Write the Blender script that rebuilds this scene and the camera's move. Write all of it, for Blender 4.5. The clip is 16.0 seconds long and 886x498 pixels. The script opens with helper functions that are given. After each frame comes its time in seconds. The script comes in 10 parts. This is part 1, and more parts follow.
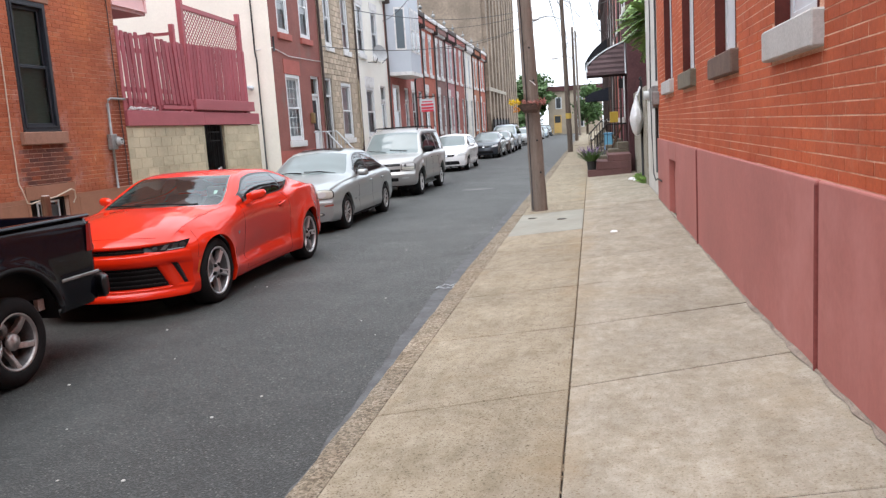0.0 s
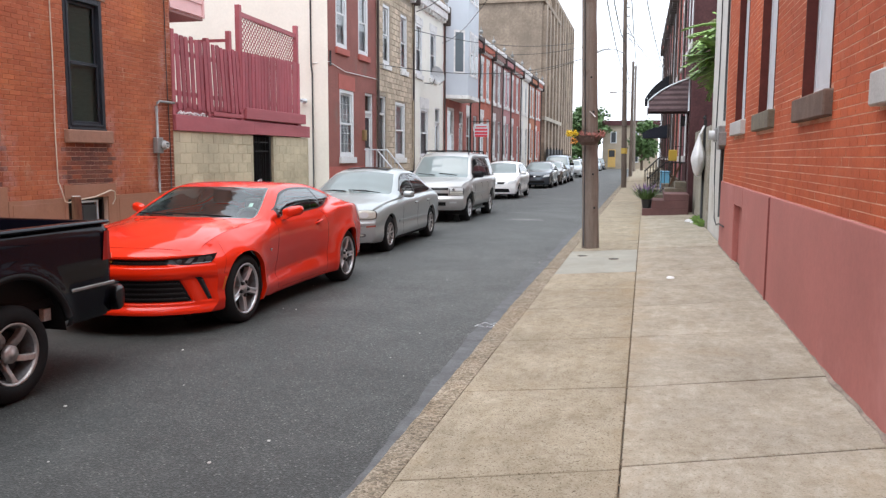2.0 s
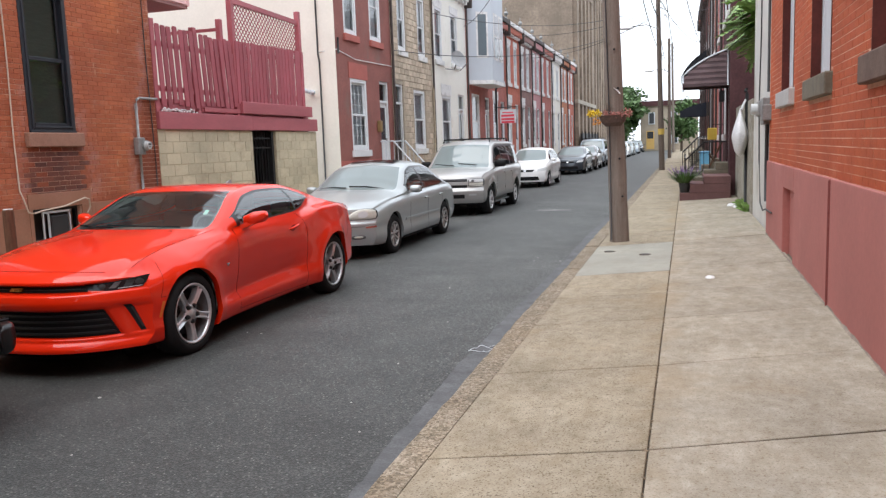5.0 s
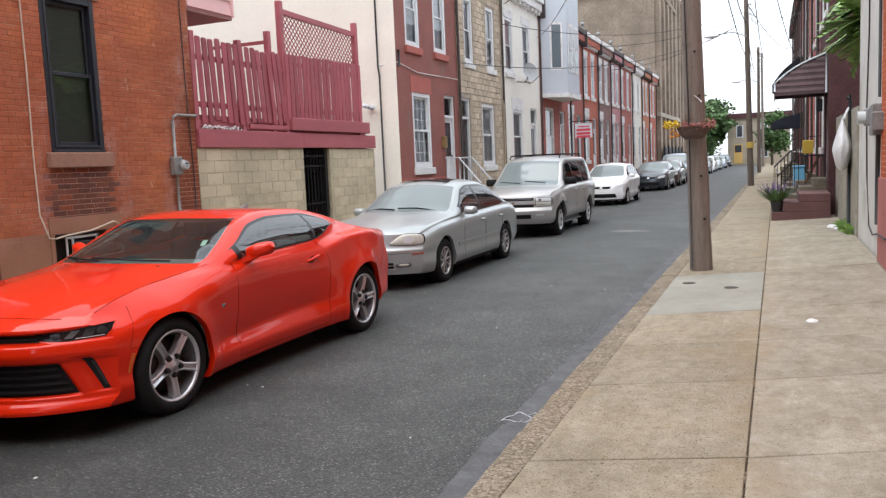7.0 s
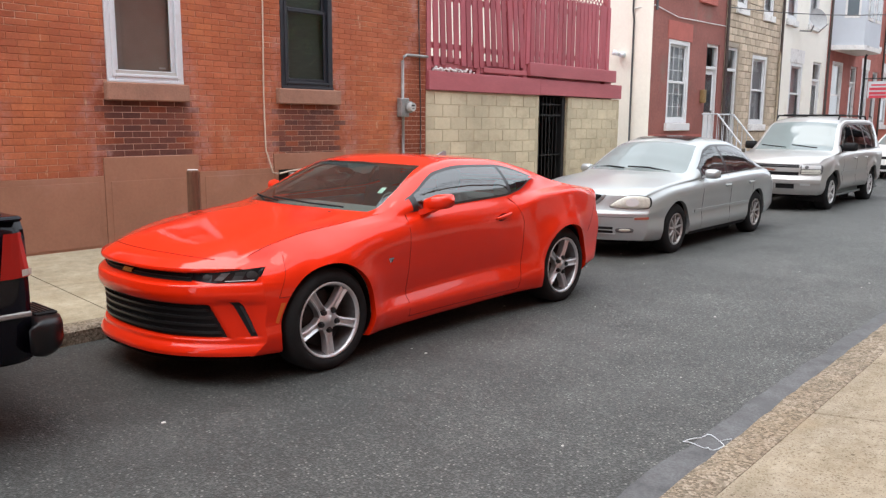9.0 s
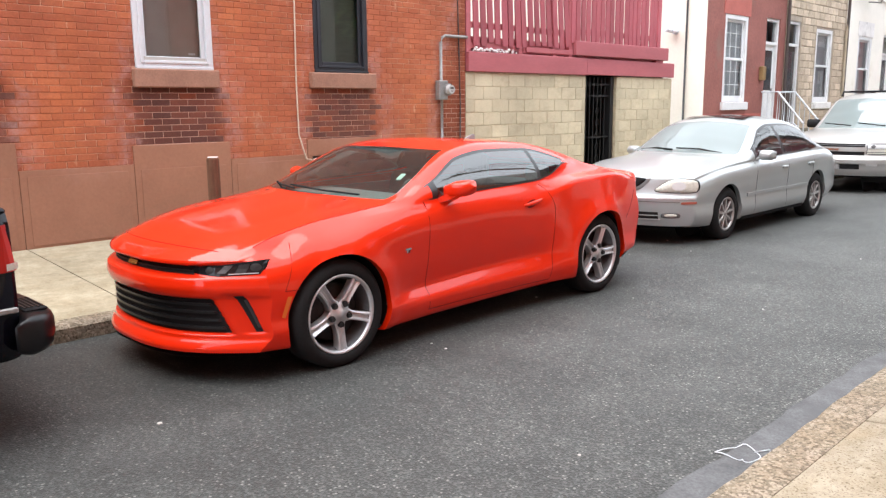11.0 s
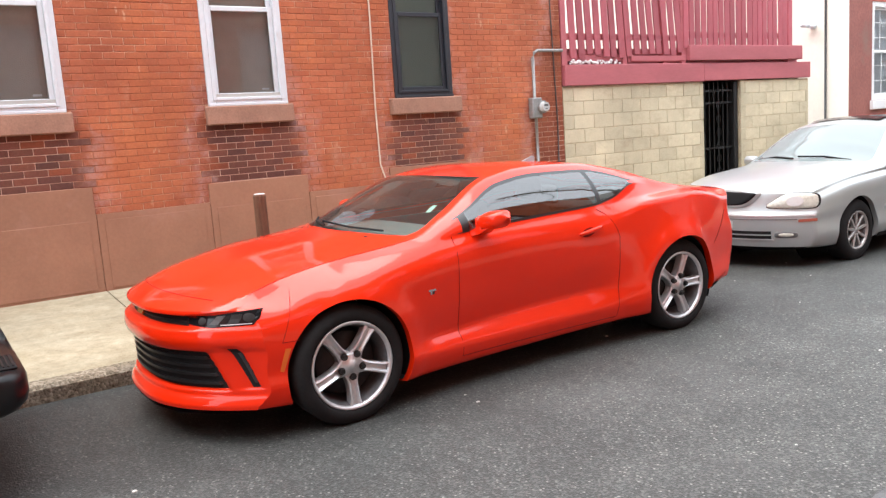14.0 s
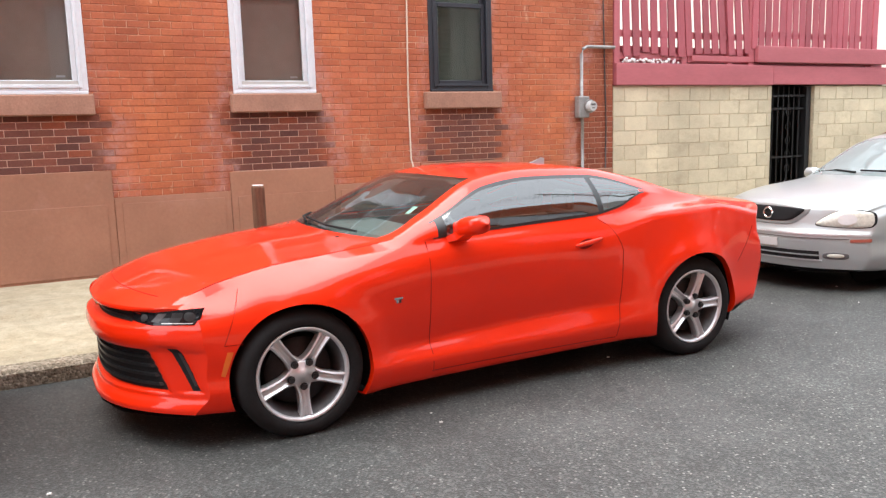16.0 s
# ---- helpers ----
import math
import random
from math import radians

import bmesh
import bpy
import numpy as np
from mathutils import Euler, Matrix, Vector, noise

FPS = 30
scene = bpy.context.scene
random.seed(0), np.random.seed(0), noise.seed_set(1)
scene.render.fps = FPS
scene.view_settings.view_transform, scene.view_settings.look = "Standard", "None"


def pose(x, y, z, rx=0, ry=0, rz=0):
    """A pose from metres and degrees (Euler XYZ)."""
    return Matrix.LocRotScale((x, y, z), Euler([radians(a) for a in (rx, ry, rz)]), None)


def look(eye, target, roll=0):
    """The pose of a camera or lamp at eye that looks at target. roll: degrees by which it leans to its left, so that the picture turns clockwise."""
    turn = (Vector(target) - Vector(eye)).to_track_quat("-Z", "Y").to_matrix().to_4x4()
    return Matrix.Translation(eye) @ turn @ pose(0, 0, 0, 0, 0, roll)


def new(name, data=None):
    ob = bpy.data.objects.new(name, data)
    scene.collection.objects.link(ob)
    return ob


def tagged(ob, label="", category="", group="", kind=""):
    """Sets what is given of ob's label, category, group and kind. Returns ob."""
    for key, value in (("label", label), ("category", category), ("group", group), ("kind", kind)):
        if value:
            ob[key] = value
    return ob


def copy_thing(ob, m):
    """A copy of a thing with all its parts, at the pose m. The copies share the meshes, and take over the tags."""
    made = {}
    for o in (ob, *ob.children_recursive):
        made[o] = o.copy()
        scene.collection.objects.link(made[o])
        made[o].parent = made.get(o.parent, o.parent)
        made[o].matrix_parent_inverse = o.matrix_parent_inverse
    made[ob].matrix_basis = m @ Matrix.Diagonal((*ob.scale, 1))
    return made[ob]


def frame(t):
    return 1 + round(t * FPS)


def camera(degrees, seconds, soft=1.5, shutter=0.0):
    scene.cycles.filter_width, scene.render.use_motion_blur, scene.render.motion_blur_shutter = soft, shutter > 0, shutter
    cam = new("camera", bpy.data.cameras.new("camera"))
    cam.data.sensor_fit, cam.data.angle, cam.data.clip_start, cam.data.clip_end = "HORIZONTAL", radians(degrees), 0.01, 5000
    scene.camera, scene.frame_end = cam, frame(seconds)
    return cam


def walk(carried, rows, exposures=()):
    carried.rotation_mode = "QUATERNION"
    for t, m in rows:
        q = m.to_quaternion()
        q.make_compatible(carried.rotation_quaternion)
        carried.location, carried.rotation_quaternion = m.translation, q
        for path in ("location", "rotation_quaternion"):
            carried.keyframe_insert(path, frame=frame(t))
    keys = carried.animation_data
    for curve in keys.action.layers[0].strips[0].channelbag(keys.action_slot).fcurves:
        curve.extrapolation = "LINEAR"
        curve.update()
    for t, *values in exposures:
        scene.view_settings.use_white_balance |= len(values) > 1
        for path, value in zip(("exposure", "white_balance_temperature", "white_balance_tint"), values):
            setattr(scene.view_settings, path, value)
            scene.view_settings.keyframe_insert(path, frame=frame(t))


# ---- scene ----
cam = camera(58.4, 16.0, soft=1.35)
PATH = [
    (0, (0.878, 0.205, 1.643), (0.499, 2.146, 1.348), -3.7),
    (0.5, (0.867, 0.341, 1.659), (0.468, 2.252, 1.224), -3.8),
    (1, (0.898, 0.457, 1.669), (0.335, 2.34, 1.301), -3.5),
    (1.5, (0.835, 0.619, 1.648), (0.25, 2.512, 1.376), -0.9),
    (2, (0.761, 0.818, 1.651), (0.274, 2.744, 1.419), 0.3),
    (2.5, (0.816, 1.032, 1.658), (0.193, 2.915, 1.402), -1.2),
    (3, (0.803, 1.23, 1.645), (0.112, 3.096, 1.446), 0.6),
    (3.5, (0.729, 1.45, 1.649), (0.102, 3.342, 1.486), 2.9),
    (4, (0.699, 1.756, 1.659), (0.137, 3.662, 1.425), 0.6),
    (4.2, (0.753, 1.876, 1.639), (0.159, 3.771, 1.404), -0.8),
    (6.3, (0.91, 3.186, 1.667), (0.348, 5.084, 1.381), -3.8),
    (6.5, (0.858, 3.346, 1.707), (0.232, 5.232, 1.482), -2.7),
    (7, (0.832, 3.667, 1.646), (0.056, 5.499, 1.437), -2.5),
    (7.5, (0.936, 4.012, 1.65), (0.095, 5.81, 1.403), -1.9),
    (8, (0.846, 4.279, 1.669), (-0.31, 5.874, 1.325), 2.1),
    (8.2, (0.847, 4.359, 1.658), (-0.422, 5.874, 1.35), 2.3),
    (10.3, (0.757, 4.997, 1.611), (-0.565, 6.442, 1.207), -1.9),
    (10.5, (0.783, 5.026, 1.611), (-0.563, 6.447, 1.2), -1.9),
    (11, (0.785, 5.066, 1.605), (-0.617, 6.446, 1.248), -0.5),
    (11.5, (0.89, 5.143, 1.609), (-0.633, 6.384, 1.237), -1.0),
    (12, (0.902, 5.253, 1.631), (-0.611, 6.498, 1.232), -1.8),
    (12.5, (0.828, 5.388, 1.642), (-0.7, 6.646, 1.351), -0.7),
    (13, (0.817, 5.607, 1.616), (-0.688, 6.879, 1.274), -3.9),
    (13.5, (0.846, 5.852, 1.626), (-0.714, 7.049, 1.261), -3.4),
    (14, (0.836, 6.053, 1.6), (-0.813, 7.146, 1.305), -3.9),
    (14.5, (0.792, 6.293, 1.592), (-0.808, 7.431, 1.212), -0.7),
    (15, (0.864, 6.502, 1.584), (-0.801, 7.571, 1.292), -1.4),
    (15.5, (0.912, 6.673, 1.595), (-0.79, 7.665, 1.252), -1.0),
    (16, (0.842, 6.782, 1.577), (-0.91, 7.702, 1.28), -1.7),
]
walk(cam, [(t, look(eye, target, roll)) for t, eye, target, roll in PATH],
     [(0, 0.76, 6250, 10), (4.2, 0.65, 6280, 10), (7.0, 0.58, 6350, 10), (8.2, 0.73, 6380, 10), (10.3, 1.28, 6420, 10), (13, 1.50, 6420, 10), (16, 1.51, 6450, 10)])

# ---- sky and sun: a bright overcast day ----
world = bpy.data.worlds.new("sky")
scene.world = world
world.use_nodes = True
wn, wl = world.node_tree.nodes, world.node_tree.links
sky = wn.new("ShaderNodeTexSky")
sky.sky_type, sky.sun_disc = "NISHITA", False
sky.sun_elevation, sky.sun_rotation = radians(70), radians(200)
sky.air_density, sky.dust_density, sky.ozone_density = 1.0, 6.0, 1.0
bright = wn.new("ShaderNodeMix")
bright.data_type, bright.blend_type = "RGBA", "MIX"
bright.inputs[0].default_value = 0.86
bright.inputs[7].default_value = (8.3, 8.7, 9.25, 1)
wl.new(sky.outputs[0], bright.inputs[6])
wl.new(bright.outputs[2], wn["Background"].inputs[0])
wn["Background"].inputs[1].default_value = 0.155

sun = new("sun", bpy.data.lights.new("sun", "SUN"))
sun.data.energy, sun.data.angle, sun.data.color = 1.5, radians(58), (1.0, 0.97, 0.93)
sun.matrix_world = look((0, 0, 0), (0.10, 0.20, -0.97))

# ---- materials ----
def nodes_of(name):
    m = bpy.data.materials.new(name)
    m.use_nodes = True
    return m, m.node_tree.nodes, m.node_tree.links, m.node_tree.nodes["Principled BSDF"]


def noise_node(n, l, scale, detail=4.0, rough=0.6, stretch=(1, 1, 1)):
    geo, mp, t = n.new("ShaderNodeNewGeometry"), n.new("ShaderNodeMapping"), n.new("ShaderNodeTexNoise")
    mp.inputs["Scale"].default_value = stretch
    l.new(geo.outputs["Position"], mp.inputs["Vector"])
    l.new(mp.outputs[0], t.inputs["Vector"])
    t.inputs["Scale"].default_value, t.inputs["Detail"].default_value, t.inputs["Roughness"].default_value = scale, detail, rough
    return t.outputs["Fac"]


def ramp_node(n, l, fac, a, b, ca, cb):
    r = n.new("ShaderNodeValToRGB")
    r.color_ramp.elements[0].position, r.color_ramp.elements[1].position = a, b
    r.color_ramp.elements[0].color, r.color_ramp.elements[1].color = (*ca, 1), (*cb, 1)
    l.new(fac, r.inputs[0])
    return r.outputs["Color"]


def mix_node(n, l, kind, fac, a, b):
    m = n.new("ShaderNodeMix")
    m.data_type, m.blend_type = "RGBA", kind
    for key, v in ((0, fac), (6, a), (7, b)):
        if isinstance(v, (int, float)):
            m.inputs[key].default_value = v
        elif isinstance(v, tuple):
            m.inputs[key].default_value = (*v, 1)
        else:
            l.new(v, m.inputs[key])
    return m.outputs[2]


def surface(name, col, rough=0.7, metal=0.0, var=0.25, scale=2.0, fine=45.0, bump=0.15, grain=0.2, coat=0.0, stretch=(1, 1, 1),
            stain=None, stain_scale=0.8, stain_at=(0.55, 0.7), spec=0.5, island=0.0, object_random=0.0):
    """Colour with large blotches, fine grain, an optional stain colour and a fine bump."""
    m, n, l, p = nodes_of(name)
    dark = tuple(c * (1 - var) for c in col)
    lite = tuple(min(1.0, c * (1 + var)) for c in col)
    big = noise_node(n, l, scale, 5, 0.62, stretch)
    c = ramp_node(n, l, big, 0.3, 0.7, dark, lite)
    small = noise_node(n, l, fine, 3, 0.7, stretch)
    c = mix_node(n, l, "MULTIPLY", 1.0, c, ramp_node(n, l, small, 0.25, 0.75, (1 - grain,) * 3, (1 + grain,) * 3))
    if stain:
        s = noise_node(n, l, stain_scale, 6, 0.65)
        c = mix_node(n, l, "MIX", ramp_node(n, l, s, stain_at[0], stain_at[1], (0, 0, 0), (1, 1, 1)), c, stain)
    if island or object_random:
        src = n.new("ShaderNodeObjectInfo").outputs["Random"] if object_random else n.new("ShaderNodeNewGeometry").outputs["Random Per Island"]
        k = object_random or island
        c = mix_node(n, l, "MULTIPLY", 1.0, c, ramp_node(n, l, src, 0, 1, (1 - k, 1 - k * 1.1, 1 - k * 1.2), (1 + k * 0.6, 1 + k * 0.5, 1 + k * 0.5)))
    l.new(c, p.inputs["Base Color"])
    p.inputs["Roughness"].default_value, p.inputs["Metallic"].default_value = rough, metal
    p.inputs["Coat Weight"].default_value, p.inputs["Coat Roughness"].default_value = coat, 0.04
    p.inputs["Specular IOR Level"].default_value = spec
    if bump:
        b = n.new("ShaderNodeBump")
        b.inputs["Strength"].default_value, b.inputs["Distance"].default_value = bump, 0.004
        l.new(small, b.inputs["Height"])
        l.new(b.outputs[0], p.inputs["Normal"])
    return m


def plain(name, col, rough=0.5, metal=0.0, coat=0.0, spec=0.5):
    return surface(name, col, rough, metal, var=0.05, scale=3, fine=30, bump=0.0, grain=0.04, coat=coat, spec=spec)


def glass(name, tint=(0.75, 0.8, 0.8), ior=1.5, rough=0.0, sky_sheen=0.0):
    m, n, l, p = nodes_of(name)
    out = n["Material Output"]
    tr, gl, mx, fr = (n.new(k) for k in ("ShaderNodeBsdfTransparent", "ShaderNodeBsdfGlossy", "ShaderNodeMixShader", "ShaderNodeFresnel"))
    tr.inputs[0].default_value = (*tint, 1)
    gl.inputs["Roughness"].default_value = rough
    gl.inputs["Color"].default_value = (1, 1, 1, 1)
    fr.inputs["IOR"].default_value = ior
    l.new(fr.outputs[0], mx.inputs[0]); l.new(tr.outputs[0], mx.inputs[1]); l.new(gl.outputs[0], mx.inputs[2])
    l.new(mx.outputs[0], out.inputs["Surface"])
    if sky_sheen:
        # pale diffuse share stands in for the sky mirrored in the pane
        df, dm = n.new("ShaderNodeBsdfDiffuse"), n.new("ShaderNodeMixShader")
        df.inputs[0].default_value = (0.50, 0.60, 0.60, 1)
        dm.inputs[0].default_value = sky_sheen
        l.new(mx.outputs[0], dm.inputs[1]); l.new(df.outputs[0], dm.inputs[2])
        l.new(dm.outputs[0], out.inputs["Surface"])
    return m


def brick_mat(name, a, b, pale, island, sooted=False):
    m, n, l, p = nodes_of(name)
    src = (n.new("ShaderNodeNewGeometry").outputs["Random Per Island"] if island else n.new("ShaderNodeObjectInfo").outputs["Random"])
    c = ramp_node(n, l, src, 0.1, 0.9, a, b)
    g = noise_node(n, l, 38, 4, 0.7)
    c = mix_node(n, l, "MULTIPLY", 1.0, c, ramp_node(n, l, g, 0.25, 0.75, (0.8, 0.78, 0.76), (1.16, 1.16, 1.18)))
    s = noise_node(n, l, 0.55, 6, 0.7)
    c = mix_node(n, l, "MULTIPLY", 1.0, c, ramp_node(n, l, s, 0.34, 0.66, (0.74, 0.72, 0.74), (1.16, 1.17, 1.12)))
    o = noise_node(n, l, 0.9, 6, 0.7)
    c = mix_node(n, l, "MULTIPLY", 1.0, c, ramp_node(n, l, o, 0.50, 0.70, (1, 1, 1), (1.16, 1.2, 1.0)))
    e = noise_node(n, l, 2.3, 9, 0.78, (1, 1, 0.8))
    c = mix_node(n, l, "MIX", ramp_node(n, l, e, 0.58, 0.74, (0, 0, 0), (0.45, 0.45, 0.45)), c, pale)
    if sooted:
        c = soot(n, l, c)
    l.new(c, p.inputs["Base Color"])
    p.inputs["Roughness"].default_value = 0.88
    p.inputs["Specular IOR Level"].default_value = 0.25
    bp = n.new("ShaderNodeBump")
    bp.inputs["Strength"].default_value, bp.inputs["Distance"].default_value = 0.35, 0.004
    l.new(g, bp.inputs["Height"]); l.new(bp.outputs[0], p.inputs["Normal"])
    return m


def math_node(n, l, kind, a, b=0.0, c=0.0):
    k = n.new("ShaderNodeMath")
    k.operation = kind
    for i, v in enumerate((a, b, c)):
        if isinstance(v, (int, float)):
            k.inputs[i].default_value = v
        else:
            l.new(v, k.inputs[i])
    return k.outputs[0]


def soot(n, l, c):
    """Old dark grime round the bricked-up cellar lights, 2.315 m apart, with a bleached salty rim."""
    geo, sep = n.new("ShaderNodeNewGeometry"), n.new("ShaderNodeSeparateXYZ")
    l.new(geo.outputs["Position"], sep.inputs[0])
    wob = noise_node(n, l, 2.6, 7, 0.72)
    away = math_node(n, l, "PINGPONG", math_node(n, l, "SUBTRACT", sep.outputs["Y"], 6.97), 1.1575)
    over = math_node(n, l, "MULTIPLY", math_node(n, l, "MAXIMUM", math_node(n, l, "SUBTRACT", sep.outputs["Z"], 1.75), 0.0), 0.30)
    far = math_node(n, l, "ADD", math_node(n, l, "ADD", away, over), math_node(n, l, "MULTIPLY_ADD", wob, 0.9, -0.45))
    dark = ramp_node(n, l, far, 0.42, 0.72, (0.60, 0.56, 0.60), (1, 1, 1))
    c = mix_node(n, l, "MULTIPLY", 1.0, c, dark)
    rim = math_node(n, l, "MULTIPLY", ramp_node(n, l, far, 0.50, 0.62, (0, 0, 0), (1, 1, 1)), ramp_node(n, l, far, 0.66, 0.86, (1, 1, 1), (0, 0, 0)))
    salt = math_node(n, l, "MULTIPLY", rim, ramp_node(n, l, noise_node(n, l, 5.0, 8, 0.75), 0.42, 0.66, (0, 0, 0), (0.55, 0.55, 0.55)))
    c = mix_node(n, l, "MIX", salt, c, (0.46, 0.30, 0.29))
    # scuffed pale scratches
    scr = ramp_node(n, l, noise_node(n, l, 3.2, 9, 0.62, (1, 2.2, 0.9)), 0.655, 0.70, (0, 0, 0), (0.6, 0.6, 0.6))
    return mix_node(n, l, "MIX", scr, c, (0.62, 0.40, 0.27))


def asphalt_mat():
    m, n, l, p = nodes_of("asphalt")
    base = ramp_node(n, l, noise_node(n, l, 0.7, 5, 0.6), 0.3, 0.7, (0.032, 0.034, 0.033), (0.050, 0.053, 0.052))
    geo, vo = n.new("ShaderNodeNewGeometry"), n.new("ShaderNodeTexVoronoi")
    vo.inputs["Scale"].default_value = 95
    l.new(geo.outputs["Position"], vo.inputs["Vector"])
    spec = ramp_node(n, l, vo.outputs["Color"], 0.45, 0.95, (0.66, 0.66, 0.66), (2.3, 2.3, 2.26))
    c = mix_node(n, l, "MULTIPLY", 1.0, base, spec)
    flecks = n.new("ShaderNodeTexVoronoi")
    flecks.inputs["Scale"].default_value = 48
    l.new(geo.outputs["Position"], flecks.inputs["Vector"])
    pick, near = n.new("ShaderNodeSeparateColor"), n.new("ShaderNodeMath")
    l.new(flecks.outputs["Color"], pick.inputs[0])
    near.operation = "MULTIPLY"
    l.new(ramp_node(n, l, pick.outputs[0], 0.72, 0.9, (0, 0, 0), (1, 1, 1)), near.inputs[0])
    l.new(ramp_node(n, l, flecks.outputs["Distance"], 0.22, 0.36, (1, 1, 1), (0, 0, 0)), near.inputs[1])
    c = mix_node(n, l, "MIX", near.outputs[0], c, (0.21, 0.21, 0.20))
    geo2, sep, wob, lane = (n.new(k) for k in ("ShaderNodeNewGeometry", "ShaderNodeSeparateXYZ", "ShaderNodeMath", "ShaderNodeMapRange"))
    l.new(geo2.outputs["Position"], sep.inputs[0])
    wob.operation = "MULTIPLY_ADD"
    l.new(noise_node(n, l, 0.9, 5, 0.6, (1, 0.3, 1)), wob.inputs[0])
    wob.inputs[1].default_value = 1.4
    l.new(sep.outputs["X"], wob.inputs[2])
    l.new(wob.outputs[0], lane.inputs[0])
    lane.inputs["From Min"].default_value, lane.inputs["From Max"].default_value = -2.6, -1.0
    # darker towards the parking lane, paler towards the driven lane
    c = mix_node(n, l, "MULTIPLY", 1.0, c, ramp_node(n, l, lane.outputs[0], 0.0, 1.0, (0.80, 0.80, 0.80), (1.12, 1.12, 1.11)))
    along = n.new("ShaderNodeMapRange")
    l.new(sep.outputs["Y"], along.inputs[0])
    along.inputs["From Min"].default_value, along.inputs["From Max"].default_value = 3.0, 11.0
    # darker near, paler up the street: exposure and grazing sheen put into the colour
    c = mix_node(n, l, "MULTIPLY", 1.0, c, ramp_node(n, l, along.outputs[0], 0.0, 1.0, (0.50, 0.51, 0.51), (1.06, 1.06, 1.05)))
    patchy = noise_node(n, l, 1.9, 8, 0.75)
    c = mix_node(n, l, "MULTIPLY", 1.0, c, ramp_node(n, l, patchy, 0.36, 0.64, (0.80, 0.80, 0.80), (1.16, 1.16, 1.15)))
    dirt = noise_node(n, l, 0.28, 6, 0.7)
    c = mix_node(n, l, "MIX", ramp_node(n, l, dirt, 0.5, 0.75, (0, 0, 0), (0.35, 0.35, 0.35)), c, (0.13, 0.13, 0.128))
    l.new(c, p.inputs["Base Color"])
    p.inputs["Roughness"].default_value = 0.66
    p.inputs["Specular IOR Level"].default_value = 0.5
    b = n.new("ShaderNodeBump")
    b.inputs["Strength"].default_value, b.inputs["Distance"].default_value = 0.6, 0.006
    l.new(vo.outputs["Distance"], b.inputs["Height"]); l.new(b.outputs[0], p.inputs["Normal"])
    return m


def concrete_mat(name, col, island=0.0, obj=0.0, dark=(0.2, 0.17, 0.13), pits=True, faint=0.5, seam=None):
    m, n, l, p = nodes_of(name)
    c = ramp_node(n, l, noise_node(n, l, 1.1, 6, 0.65), 0.3, 0.7, tuple(v * 0.8 for v in col), tuple(v * 1.12 for v in col))
    fine = noise_node(n, l, 90, 3, 0.7)
    c = mix_node(n, l, "MULTIPLY", 1.0, c, ramp_node(n, l, fine, 0.25, 0.75, (0.84, 0.84, 0.83), (1.1, 1.1, 1.1)))
    st = noise_node(n, l, 2.6, 8, 0.78, (1, 0.55, 1))
    c = mix_node(n, l, "MIX", ramp_node(n, l, st, 0.50, 0.76, (0, 0, 0), (0.62, 0.62, 0.62)), c, dark)
    if pits:
        for scale, lo, hi in ((41, 0.27, 0.36), (85, 0.33, 0.42)):
            sp = noise_node(n, l, scale, 2, 0.5)
            c = mix_node(n, l, "MULTIPLY", 1.0, c, ramp_node(n, l, sp, lo, hi, (faint, faint * 0.93, faint * 0.84), (1, 1, 1)))
        mid = noise_node(n, l, 11, 5, 0.75)
        c = mix_node(n, l, "MULTIPLY", 1.0, c, ramp_node(n, l, mid, 0.3, 0.7, (0.84, 0.82, 0.79), (1.13, 1.14, 1.15)))
        grime = noise_node(n, l, 5.0, 9, 0.8, (1, 0.45, 1))
        c = mix_node(n, l, "MULTIPLY", 1.0, c, ramp_node(n, l, grime, 0.40, 0.60, (0.87, 0.85, 0.81), (1.08, 1.085, 1.10)))
        rust = noise_node(n, l, 0.75, 7, 0.7)
        if seam is not None:
            # rusty damp staining that follows the long joint
            geo, sep, m1, m2, m3 = (n.new(k) for k in ("ShaderNodeNewGeometry", "ShaderNodeSeparateXYZ", "ShaderNodeMath", "ShaderNodeMath", "ShaderNodeMapRange"))
            l.new(geo.outputs["Position"], sep.inputs[0])
            m1.operation, m2.operation = "SUBTRACT", "ABSOLUTE"
            m1.inputs[1].default_value = seam
            l.new(sep.outputs["X"], m1.inputs[0]); l.new(m1.outputs[0], m2.inputs[0]); l.new(m2.outputs[0], m3.inputs[0])
            m3.inputs["From Min"].default_value, m3.inputs["From Max"].default_value = 0.0, 0.30
            m3.inputs["To Min"].default_value, m3.inputs["To Max"].default_value = 0.13, 0.0
            add = n.new("ShaderNodeMath")
            l.new(rust, add.inputs[0]); l.new(m3.outputs[0], add.inputs[1])
            rust = add.outputs[0]
        c = mix_node(n, l, "MIX", ramp_node(n, l, rust, 0.56, 0.74, (0, 0, 0), (0.5, 0.5, 0.5)), c, tuple(v * k for v, k in zip(col, (0.82, 0.68, 0.5))))
    if obj or island:
        src = n.new("ShaderNodeObjectInfo").outputs["Random"] if obj else n.new("ShaderNodeNewGeometry").outputs["Random Per Island"]
        k = obj or island
        c = mix_node(n, l, "MULTIPLY", 1.0, c, ramp_node(n, l, src, 0, 1, (1 - k,) * 3, (1 + k, 1 + k, 1 + k)))
    l.new(c, p.inputs["Base Color"])
    p.inputs["Roughness"].default_value, p.inputs["Specular IOR Level"].default_value = 0.9, 0.25
    b = n.new("ShaderNodeBump")
    b.inputs["Strength"].default_value, b.inputs["Distance"].default_value = 0.35, 0.004
    l.new(fine, b.inputs["Height"]); l.new(b.outputs[0], p.inputs["Normal"])
    return m


